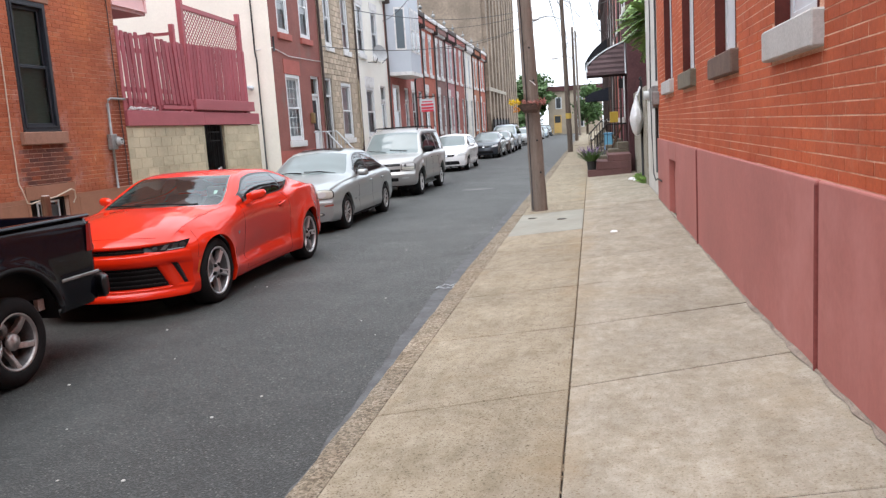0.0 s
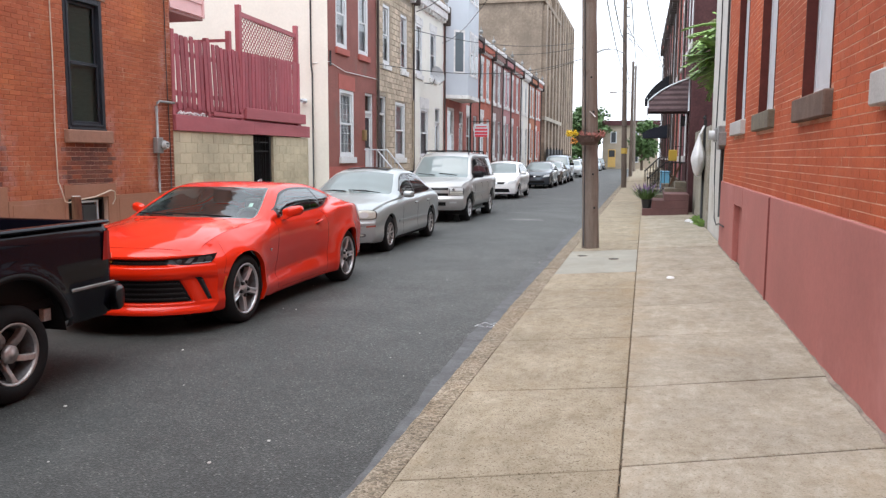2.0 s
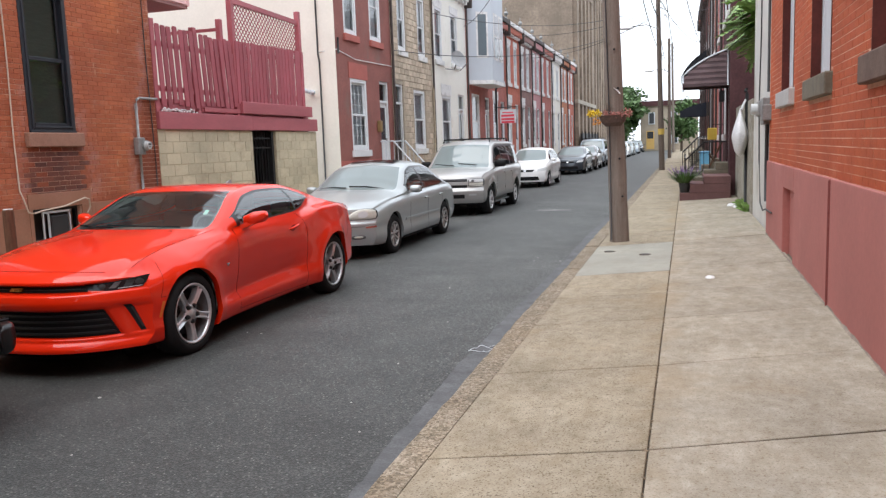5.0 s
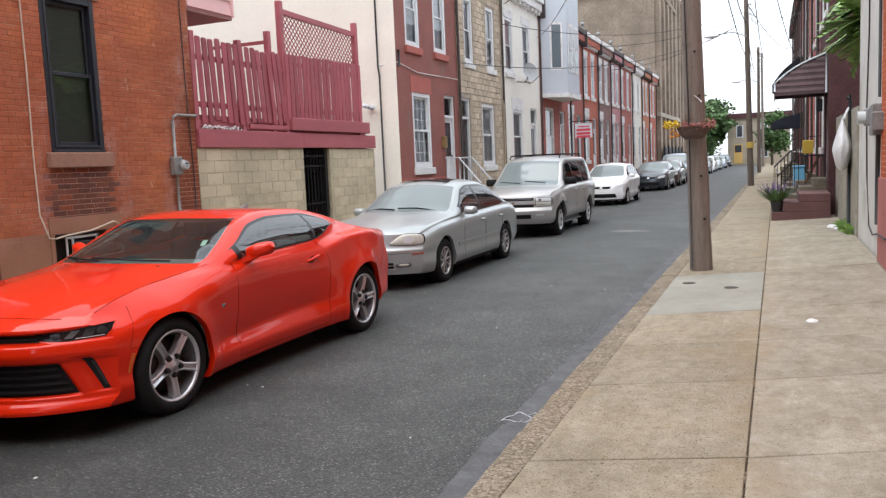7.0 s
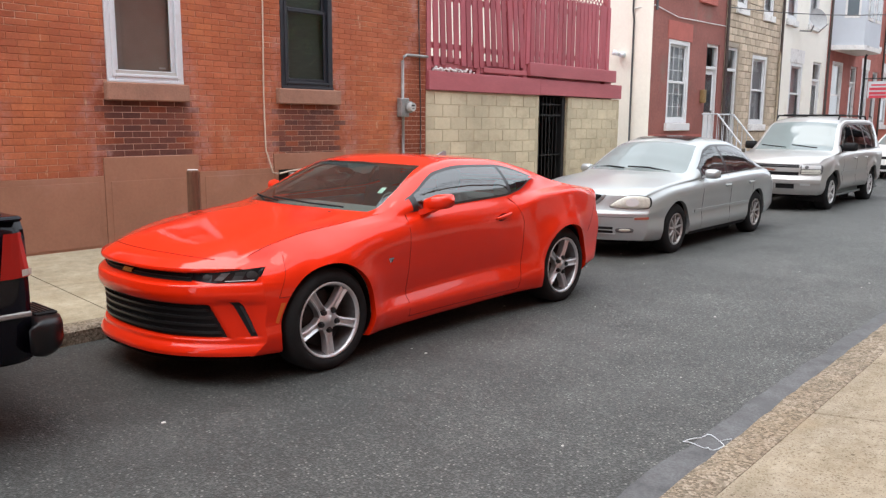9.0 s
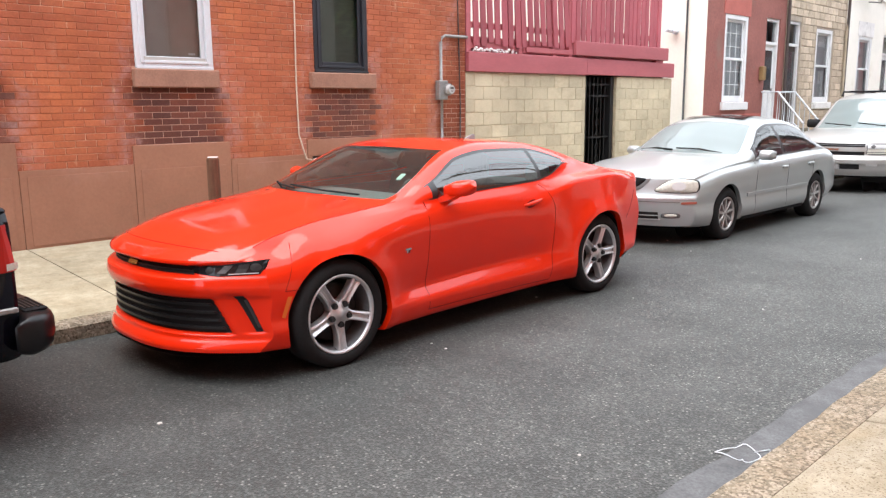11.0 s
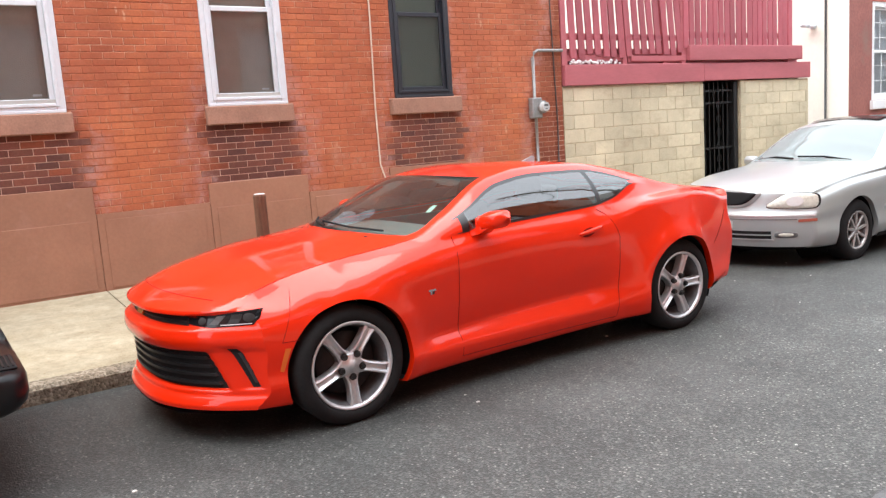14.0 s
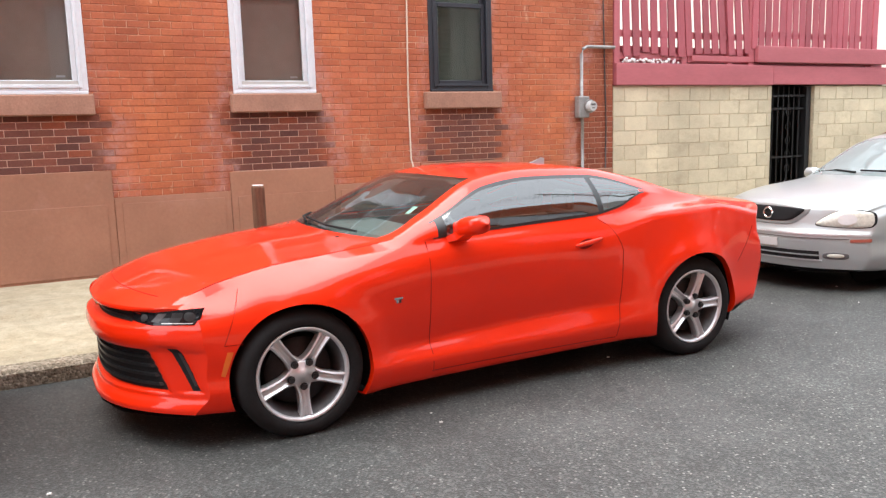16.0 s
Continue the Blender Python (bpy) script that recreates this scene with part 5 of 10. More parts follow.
chim = thing("chimney", (0.62, 60, 7), "tall red brick chimney above the far roofs", "chimney")
block("stack", 2.2, 3.1, 62, 63, 8, 12.8, ROW_BRICK[0], chim)

AWNING_PALE = surface("worn_pinkish_brown_slat", (0.17, 0.115, 0.12), 0.5, var=0.15, scale=4)
AWNING = surface("dark_brown_slatted_awning", (0.085, 0.05, 0.055), 0.5, var=0.15, scale=4)


def awning(y0, y1, drop_z, top_z, reach, mat, label, white_edge=True):
    aw = thing("awning", (PX, (y0 + y1) / 2, top_z), label, "awning", "awnings")
    n = 10
    prof = []
    for k in range(n + 1):
        t = k / n
        prof.append((PX - reach * (0.02 + 0.98 * t), top_z - (top_z - drop_z - 0.28) * (0.62 * t + 0.38 * t ** 3.2)))
    for k in range(n):
        (xa, za), (xb, zb) = prof[k], prof[k + 1]
        vs = [(xa, y0, za), (xb, y0, zb), (xb, y1, zb), (xa, y1, za), (xa, y0, za - 0.02), (xb, y0, zb - 0.02), (xb, y1, zb - 0.02), (xa, y1, za - 0.02)]
        quads("slat", vs, [(0, 1, 2, 3), (7, 6, 5, 4), (0, 4, 5, 1), (1, 5, 6, 2), (2, 6, 7, 3), (3, 7, 4, 0)], mat, aw)
    side = [(x, z) for x, z in prof]
    for yy in (y0, y1):
        for k in range(13):
            z0 = drop_z + (top_z - drop_z) * k / 13
            z1 = z0 + (top_z - drop_z) / 13
            xs = [x for x, z in side if z >= (z0 + z1) / 2]
            xo = min(xs) if xs else PX - 0.05
            if z1 < prof[-1][1]:
                xo = prof[-1][0]
            block("side_slat", xo, PX, yy - 0.012 - 0.010 * (k % 2), yy + 0.012, z0, z1, AWNING_PALE if mat == AWNING and k % 2 else mat, aw)
    block("valance", prof[-1][0] - 0.02, prof[-1][0] + 0.01, y0, y1, drop_z - 0.05, prof[-1][1], mat, aw)
    if white_edge:
        for yy in (y0 - 0.03, y1 + 0.03):
            tube("white_edge", [(x, yy, z + 0.01) for x, z in prof] + [(prof[-1][0], yy, drop_z + 0.1)], 0.024, WHITE_PAINT, aw)
            tube("white_edge", [(PX - 0.03, yy, top_z), (PX - 0.03, yy, drop_z)], 0.024, WHITE_PAINT, aw)
    return aw


awning(24.85, 26.4, 2.98, 3.90, 1.16, AWNING, "dark brown slatted metal awning with white edges")
awning(44.9, 46.6, 2.7, 3.4, 1.35, plain("navy_canvas", (0.015, 0.018, 0.03), 0.8), "dark navy canvas door awning", False)
awning(44.9, 47.2, 4.5, 6.0, 1.3, plain("black_canvas", (0.012, 0.013, 0.018), 0.8), "black canvas window awning", False)

PORCH = surface("brown_painted_concrete", (0.135, 0.065, 0.062), 0.8, var=0.15, scale=3, fine=40, bump=0.2)
steps = thing("front_steps", (1.3, 24, 0.1), "brown painted concrete front steps beside the yard wall", "steps")
block("step", 0.72, PX, 23.4, 25.9, 0.02, 0.25, PORCH, steps, bevel=0.012)
block("step", 0.97, PX, 23.402, 25.9, 0.252, 0.47, PORCH, steps, bevel=0.012)
block("step", 1.30, PX, 23.404, 25.9, 0.472, 0.66, PORCH, steps, bevel=0.012)


def iron_rail(pts, posts, z_drop, label):
    r = thing("iron_railing", (pts[0][0], pts[0][1], 0.1), label, "railing", "iron railings")
    tube("handrail", pts, 0.022, BLACK_IRON, r)
    tube("bottom_rail", [(x, y, z - z_drop) for x, y, z in pts], 0.014, BLACK_IRON, r)
    for i in range(len(pts) - 1):
        a, b = Vector(pts[i]), Vector(pts[i + 1])
        n = max(2, int((b - a).length / posts))
        for k in range(n + 1):
            p = a.lerp(b, k / n)
            tube("baluster", [(p.x, p.y, p.z), (p.x, p.y, p.z - z_drop - 0.12)], 0.010, BLACK_IRON, r, seg=5)
    return r


iron_rail([(0.85, 25.95, 1.0), (1.35, 25.95, 1.5), (PX, 25.95, 1.5)], 0.14, 0.75, "black iron stair railing with thin balusters")
iron_rail([(0.85, 26.1, 1.05), (0.85, 31.5, 1.05)], 0.16, 0.8, "long black iron front railing along the terrace")
iron_rail([(0.75, 33.0, 1.1), (1.3, 33.0, 1.65), (PX, 33.0, 1.65)], 0.14, 0.85, "black iron stair railing further along")
iron_rail([(0.75, 34.6, 1.1), (1.3, 34.6, 1.65), (PX, 34.6, 1.65)], 0.14, 0.85, "black iron stair railing further along")
iron_rail([(0.8, 36.8, 1.1), (0.8, 41.5, 1.1)], 0.18, 0.85, "black iron front railing of the far houses")
blue_bin = thing("recycling_bin", (1.5, 30.4, 0.1), "tall sky-blue plastic bin behind the railing", "bin")
block("bin_body", 1.30, 1.62, 29.9, 30.4, 0.12, 1.12, plain("sky_blue_plastic", (0.16, 0.42, 0.62), 0.45), blue_bin, bevel=0.04, seg=2)
block("bin_lid", 1.28, 1.64, 29.87, 30.43, 1.12, 1.18, plain("blue_lid", (0.10, 0.30, 0.48), 0.4), blue_bin, bevel=0.02)
ybox = thing("yellow_box", (1.55, 27.3, 1.5), "yellow plastic box hung on the railing", "box")
block("box_body", 1.48, 1.74, 27.2, 27.5, 1.55, 1.9, plain("yellow_plastic", (0.62, 0.42, 0.05), 0.5), ybox, bevel=0.02)
tube("hook", [(1.6, 27.35, 1.9), (1.6, 27.35, 2.0), (PX, 27.35, 2.0)], 0.012, BLACK_IRON, ybox)
chair = thing("folding_chair", (1.6, 26.3, 0.66), "brown wooden folding chair leaning by the door", "chair")
for a, b in (((1.45, 26.2, 0.66), (1.85, 26.2, 1.5)), ((1.45, 26.6, 0.66), (1.85, 26.6, 1.5)), ((1.85, 26.2, 0.66), (1.5, 26.2, 1.15)), ((1.85, 26.6, 0.66), (1.5, 26.6, 1.15))):
    tube("leg", [a, b], 0.02, POST_WOOD, chair)
for k in range(5):
    x = 1.52 + 0.07 * k
    block("seat_slat", x, x + 0.05, 26.2, 26.6, 1.05 - 0.03 * k, 1.07 - 0.03 * k, POST_WOOD, chair)
for k in range(3):
    block("back_slat", 1.72 + 0.045 * k, 1.74 + 0.045 * k, 26.2, 26.6, 1.2 + 0.1 * k, 1.27 + 0.1 * k, POST_WOOD, chair)
wall_lamp = thing("wall_lamp", (PX - 0.2, 25.1, 2.85), "black lantern under the awning", "lamp")
block("lantern", PX - 0.24, PX - 0.10, 25.03, 25.17, 2.55, 2.85, BLACK_IRON, wall_lamp, bevel=0.02)
tube("bracket", [(PX, 25.1, 2.92), (PX - 0.17, 25.1, 2.92), (PX - 0.17, 25.1, 2.85)], 0.015, BLACK_IRON, wall_lamp)

# ---- far end of the street ----
TAN_BRICK = surface("tan_end_brick", (0.34, 0.29, 0.225), 0.85, var=0.12, scale=1.2, fine=9, grain=0.12)
endh = thing("end_house", (-1, 124, 0), "tan brick corner house closing the street", "house")
block("wall", -5.4, 2.5, 121, 130, -0.1, 6.6, TAN_BRICK, endh)
block("cornice", -5.6, 2.7, 120.7, 130.2, 6.3, 7.0, DK_BRICK, endh)
for x, z, w, hgt, m, nm in ((-4.3, 3.7, 0.9, 1.7, WHITE_PAINT, "window"), (-1.2, 3.7, 0.9, 1.7, WHITE_PAINT, "window"), (-4.6, 0.2, 1.1, 2.6, plain("yellow_door_paint", (0.58, 0.38, 0.12), 0.5), "door"), (-1.2, 0.9, 1.0, 1.9, WHITE_PAINT, "window")):
    o = block(nm, x, x + w, 120.93, 121.02, z, z + hgt, m, endh)
    block("pane" if nm == "window" else "door_glass", x + 0.12, x + w - 0.12, 120.9, 120.94, z + (0.12 if nm == "window" else 1.5), z + hgt - 0.12, LAMP_DARK_W, o)

LEAF = surface("mid_green_leaf", (0.075, 0.145, 0.045), 0.6, var=0.35, scale=0.9, fine=20, bump=0.0, island=0.35)
LEAF_BRIGHT = surface("bright_green_leaf", (0.21, 0.36, 0.09), 0.5, var=0.3, scale=3, fine=30, bump=0.0, island=0.35)
BARK = surface("grey_brown_bark", (0.10, 0.075, 0.055), 0.9, var=0.3, scale=6, bump=0.5, stretch=(4, 4, 1))


def tree(name, at, height, spread, label, seed, leaf=0.32, count=2600):
    rng = random.Random(seed)
    t = thing(name, at, label, "tree", "street trees")
    x, y, z = at
    bm = bmesh.new()
    cyl(bm, (x, y, z), (x, y, z + height * 0.5), 0.05 * height * 0.6, 0.03 * height * 0.5, 10)
    tips = []
    for k in range(9):
        a = rng.uniform(0, 6.28)
        r = spread * rng.uniform(0.35, 0.8)
        tip = (x + r * math.cos(a), y + r * math.sin(a), z + height * rng.uniform(0.3, 0.88))
        cyl(bm, (x, y, z + height * rng.uniform(0.28, 0.48)), tip, 0.02 * height * 0.5, 0.02, 6)
        tips.append(Vector(tip))
    part("trunk", bm, BARK, t)
    tips.append(Vector((x, y, z + height * 0.85)))
    vs, fs = [], []
    for k in range(count):
        c = rng.choice(tips) + Vector((rng.gauss(0, 1), rng.gauss(0, 1), rng.gauss(0, 0.75))) * spread * 0.27
        d = Vector((rng.gauss(0, 1), rng.gauss(0, 1), rng.gauss(0, 0.6))).normalized()
        e = d.cross(Vector((rng.gauss(0, 1), rng.gauss(0, 1), rng.gauss(0, 1)))).normalized()
        s = leaf * rng.uniform(0.6, 1.3)
        n = len(vs)
        vs += [c - d * s * 0.5, c + e * s * 0.26, c + d * s * 0.5, c - e * s * 0.26]
        fs.append((n, n + 1, n + 2, n + 3))
    quads("crown", vs, fs, LEAF, t)
    return t


tree("tree", (-7.7, 122, 0), 8.9, 3.3, "leafy green street tree beyond the brick works", 3, 0.8, 7000)
tree("tree", (-10.5, 118, 0), 7.4, 3.4, "leafy green street tree beyond the brick works", 5, 0.8, 3600)
tree("tree", (0.35, 104, 0), 6.2, 1.7, "dark green street tree by the far pavement", 8, 0.55, 2600)

# ailanthus over the yard wall
rng = random.Random(11)
ail = thing("yard_tree", (2.9, 21.6, 0.1), "young yard tree with long bright compound leaves", "tree")
bm = bmesh.new()
cyl(bm, (2.95, 21.4, 0.1), (2.8, 21.2, 3.6), 0.06, 0.04, 8)
stems = []
for k in range(30):
    a = (rng.uniform(2.35, 3.2), rng.uniform(19.6, 22.6), rng.uniform(3.9, 4.85))
    cyl(bm, (2.8, 21.2, rng.uniform(2.8, 3.6)), a, 0.025, 0.012, 6)
    stems.append(Vector(a))
part("trunk", bm, BARK, ail)
vs, fs = [], []
for st in stems:
    for k in range(5):
        d = Vector((rng.uniform(-1, 0.3), rng.gauss(0, 0.7), rng.uniform(-0.5, 0.3))).normalized()
        L = rng.uniform(0.5, 0.85)
        p = st + Vector((rng.gauss(0, 0.1), rng.gauss(0, 0.12), rng.gauss(0, 0.1)))
        side = d.cross(Vector((0, 0, 1))).normalized()
        for j in range(8):
            base = p + d * L * (j + 1) / 8 - Vector((0, 0, 0.18 * (j / 8) ** 2))
            for s in (1, -1):
                q = (side * s + d * 0.45 + Vector((0, 0, -0.25))).normalized()
                w = d * 0.045
                n = len(vs)
                vs += [base - w, base + q * 0.08 - w * 1.7, base + q * 0.24, base + q * 0.08 + w * 1.7, base + w]
                fs.append((n, n + 1, n + 2, n + 3, n + 4))
quads("leaves", vs, fs, LEAF_BRIGHT, ail)

# ---- vehicles: a lofted shell, wheels and fittings. Front axle at y = 0, nose towards -y, ground at z = 0 ----
TYRE = surface("tyre_rubber", (0.013, 0.013, 0.0135), 0.9, spec=0.2, var=0.2, scale=6, fine=80, bump=0.1)
ALLOY = surface("silver_alloy", (0.60, 0.60, 0.61), 0.35, 0.3, var=0.06, scale=8, bump=0.0, grain=0.03)
ALLOY_DARK = surface("dusty_dark_alloy", (0.035, 0.035, 0.037), 0.6, 0.3, var=0.2, scale=9, bump=0.0)
BLACK_TRIM = plain("black_trim", (0.012, 0.012, 0.013), 0.35)
MATT_BLACK = plain("matt_black_plastic", (0.012, 0.012, 0.013), 0.8, spec=0.2)
CHROME = plain("chrome", (0.75, 0.75, 0.76), 0.08, 1.0)
CAR_GLASS = glass("car_glass", (0.42, 0.50, 0.49), 1.65)
SCREEN_GLASS = glass("green_tinted_windscreen", (0.60, 0.71, 0.68), 1.6, sky_sheen=0.02)
PALE_GLASS = glass("pale_car_glass", (0.50, 0.62, 0.62), 1.85, sky_sheen=0.30)
CABIN = plain("dark_cabin", (0.17, 0.19, 0.19), 0.8)
CABIN_GREY = plain("grey_cabin_cloth", (0.20, 0.22, 0.22), 0.9)
BARREL = surface("dusty_grey_barrel", (0.13, 0.13, 0.135), 0.5, 0.5, var=0.2, scale=9, bump=0.0)
BRIGHT_ALLOY = surface("brushed_silver_alloy", (0.58, 0.60, 0.62), 0.32, 0.6, var=0.08, scale=10, bump=0.0, grain=0.04)
DULL_ALLOY = surface("dull_brushed_alloy", (0.40, 0.39, 0.38), 0.4, 0.6, var=0.2, scale=12, bump=0.0)
LAMP_INSIDE = plain("lamp_reflector", (0.62, 0.64, 0.65), 0.15, 0.1, coat=0.8)
LAMP_DARK = plain("smoked_lamp", (0.012, 0.012, 0.014), 0.1, 0.0, spec=0.4)
LAMP_CREAM = surface("aged_lamp_lens", (0.52, 0.52, 0.46), 0.18, var=0.1, scale=9, bump=0.0, coat=0.6)
LAMP_RED = plain("red_lamp_lens", (0.34, 0.010, 0.007), 0.3, coat=0.15, spec=0.2)
LAMP_AMBER = plain("amber_lamp_lens", (0.72, 0.15, 0.015), 0.2, coat=0.8)


def curve_of(*pts):
    """A smooth monotone curve through (y, value) pairs."""
    x, v = np.array([p[0] for p in pts], float), np.array([p[1] for p in pts], float)
    h, d = np.diff(x), np.diff(v) / np.diff(x)
    m = np.zeros(len(x))
    m[0], m[-1] = d[0], d[-1]
    for i in range(1, len(x) - 1):
        if d[i - 1] * d[i] > 0:
            a, b = 2 * h[i] + h[i - 1], h[i] + 2 * h[i - 1]
            m[i] = (a + b) / (a / d[i - 1] + b / d[i])

    def f(t):
        t = np.clip(np.asarray(t, float), x[0], x[-1])
        i = np.clip(np.searchsorted(x, t) - 1, 0, len(h) - 1)
        s = (t - x[i]) / h[i]
        return ((1 + 2 * s) * (1 - s) ** 2 * v[i] + s * (1 - s) ** 2 * h[i] * m[i] + s * s * (3 - 2 * s) * v[i + 1] + s * s * (s - 1) * h[i] * m[i + 1])

    return f


def sharp_rows(ctrl, counts, sharp):
    """Smooth curve through control points spaced by their chords, creased where sharp (points, stations) nears 1."""
    d = ctrl[1:] - ctrl[:-1]
    h = np.maximum(np.linalg.norm(d, axis=-1, keepdims=True), 1e-5)
    d = d / h
    m = np.concatenate([d[:1], (h[:-1] * d[1:] + h[1:] * d[:-1]) / (h[:-1] + h[1:]), d[-1:]])
    rows = []
    for i in range(len(ctrl) - 1):
        s0, s1 = sharp[i][:, None], sharp[i + 1][:, None]
        ma, mb = (m[i] * (1 - s0) + d[i] * s0) * h[i], (m[i + 1] * (1 - s1) + d[i] * s1) * h[i]
        for k in range(counts[i]):
            t = k / counts[i]
            rows.append((1 + 2 * t) * (1 - t) ** 2 * ctrl[i] + t * (1 - t) ** 2 * ma + t * t * (3 - 2 * t) * ctrl[i + 1] + t * t * (t - 1) * mb)
    rows.append(ctrl[-1])
    return np.array(rows)


ROWS_OF = (3, 2, 5, 7, 8, 7, 5, 1, 1, 6, 1, 2, 4, 4, 6, 8)  # subdivisions between the section's corners
STARTS = np.concatenate([[0], np.cumsum(ROWS_OF)])
R_BELT, R_LOW, R_TRIM, R_GTOP, R_TOP, R_RAIL, R_SCREEN, R_REAR, R_MID = STARTS[7], STARTS[8], STARTS[9], STARTS[10], STARTS[11], STARTS[12], STARTS[13], STARTS[14], STARTS[16]


def section(sp, y):
    if "section" in sp:
        return sp["section"](sp, y)
    W, zb, zs, wr, zr, zc = (sp[k](y) for k in ("W", "zb", "zs", "wr", "zr", "zc"))
    dip, zd = sp["dip"](y), sp.get("zdip", 0.45)
    if callable(zd):
        zd = zd(y)
    sh = sp.get("shoulder", 0.055)
    soft = 0.0
    if callable(sh):
        sh = sh(y)
        soft = np.clip(sh - 0.05, 0, None)
    belt_x, belt_z = W - sh, zs - 0.4 * soft
    zd = zd + 0 * y
    c = [(0 * y, zb), (0.8 * W, zb), (W - 0.05, zb + 0.02), (W - 0.006, zb + sp.get("rocker", 0.15)), (W - dip, zd + 0 * y), (W, zd + (zs - zd) * 0.42), (W - 0.012 - 0.22 * soft, zs - 0.06 - 0.75 * soft), (belt_x, belt_z)]
    ft, fg = sp["ft"](y), sp["fg"](y)
    for f in (np.maximum(ft - 0.055, 0.02), ft, fg, fg + 0.065):
        bow = sp.get("bow", 0.02) * 4 * f * (1 - f)
        c.append((belt_x + (wr - belt_x) * f + bow, belt_z + (zr - belt_z) * f))
    c.append((wr, zr))
    for f, g in ((0.09, 0.24), (0.24, 0.5), (0.52, 0.78)):
        c.append((wr * (1 - f), zr + (zc - zr) * g))
    c.append((0 * y, zc))
    return np.array([np.stack([a + 0 * y, b + 0 * y], -1) for a, b in c])


def rows_at(sp, y):
    """The section's rows at stations y."""
    if "sharp" in sp:
        sharp = sp["sharp"](y)
    else:
        sharp = np.zeros((17, len(y)))
        sharp[2], sharp[7], sharp[12] = 0.5, 0.5, 0.2
    return sharp_rows(section(sp, y), ROWS_OF, sharp)


def shell(sp, parent, paint_mat, glass_mat, screen_mat):
    """Body, doors, bonnet and glass of a car out of its profile curves."""
    y0, y1 = sp["y0"], sp["y1"]
    nrow = STARTS[-1] + 1
    f = np.clip((np.arange(nrow) - R_RAIL) / (R_MID - R_RAIL), 0, 1)
    f = 1 - (1 - f) ** 2
    keys = [(y0, y0, 1)]
    for name, n in (("cowl", 34), ("head", 22), ("rtop", 24), ("rlow", 22)):
        a, b = sp[name]
        keys.append((a, b, n))
    keys.append((y1, y1, 30))
    extra = sorted({*sp["side_glass"], *sp["doors"]})
    lines = [np.full(nrow, y0)]
    for (a0, b0, _), (a1, b1, n) in zip(keys, keys[1:]):
        lo, hi = a0 + (b0 - a0) * f, a1 + (b1 - a1) * f
        ts = set(np.linspace(0, 1, n + 1)[1:].round(6))
        for e in extra:
            t = (e - a0) / (a1 - a0)
            if 0.0 < t < 1.0:
                near = min(ts, key=lambda v: abs(v - t))
                if near != 1.0 and abs(near - t) < 0.6 / n:
                    ts.discard(near)
                ts.add(t)
        lines += [lo + (hi - lo) * t for t in sorted(ts)]
    Y = np.array(lines)
    ns = len(Y)
    P = np.zeros((ns, nrow, 3))
    flat = Y.reshape(-1)
    rows = rows_at(sp, flat).reshape(nrow, ns, nrow, 2)
    for j in range(nrow):
        P[:, j, 0], P[:, j, 1], P[:, j, 2] = rows[j, :, j, 0], Y[:, j], rows[j, :, j, 1]
    if "sculpt" in sp:
        j = np.arange(nrow)
        side = np.clip((R_BELT - j) / (R_BELT - STARTS[5]), 0, 1) * (j >= STARTS[2])
        P[:, :, 0] += sp["sculpt"](P[:, :, 1], P[:, :, 2]) * side
    P[:, -1, 0] = 0
    P[:, 0, 0] = 0
    verts = P.reshape(-1, 3).tolist()
    idx = np.arange(ns * nrow).reshape(ns, nrow)
    cells = {}

    def put(key, face):
        cells.setdefault(key, []).append(face)

    ymean = 0.25 * (Y[:-1, :-1] + Y[1:, :-1] + Y[:-1, 1:] + Y[1:, 1:])
    cowl, head, rtop, rlow = (np.array([sp[k][0] + (sp[k][1] - sp[k][0]) * f[j] for j in range(nrow)]) for k in ("cowl", "head", "rtop", "rlow"))
    ga, gb = sp["side_glass"][0], sp["side_glass"][-1]
    doors = sp["doors"]
    for i in range(ns - 1):
        for j in range(nrow - 1):
            q = (idx[i, j], idx[i + 1, j], idx[i + 1, j + 1], idx[i, j + 1])
            y = ymean[i, j]
            jm = j
            if j >= R_SCREEN and cowl[jm] - 1e-4 < y < head[jm] + 1e-4 and Y[i, j] >= cowl[j] - 1e-4 and Y[i + 1, j] <= head[j] + 1e-4:
                put("windscreen", q)
            elif j >= sp.get("rear_from", R_REAR) and Y[i, j] >= rtop[j] - 1e-4 and Y[i + 1, j] <= rlow[j] + 1e-4:
                put("rear_window", q)
            elif R_TRIM <= j < R_GTOP and ga <= y <= gb:
                pil = [p for p in sp["pillars"] if abs(y - p[0]) < p[1]]
                put("pillar_%d" % sp["pillars"].index(pil[0]) if pil else "side_window", q)
            elif (j == R_LOW or j == R_GTOP) and ga - 0.02 <= y <= gb + 0.03:
                put("window_trim_%d" % (j == R_LOW), q)
            elif STARTS[2] + 1 <= j < R_BELT and doors and doors[0] < y < doors[-1]:
                k = sum(1 for d in doors[1:-1] if y > d)
                put("door%d" % k, q)
            elif j >= R_RAIL and y < cowl[jm] and y > y0 + sp.get("bonnet", 0.10):
                put("bonnet", q)
            elif j < STARTS[2] - 1:
                put("underbody", q)
            else:
                put("body", q)
                if j >= STARTS[6] and y > cowl[jm] - 0.02 and y < y1 - 0.45:
                    put("lining", q)
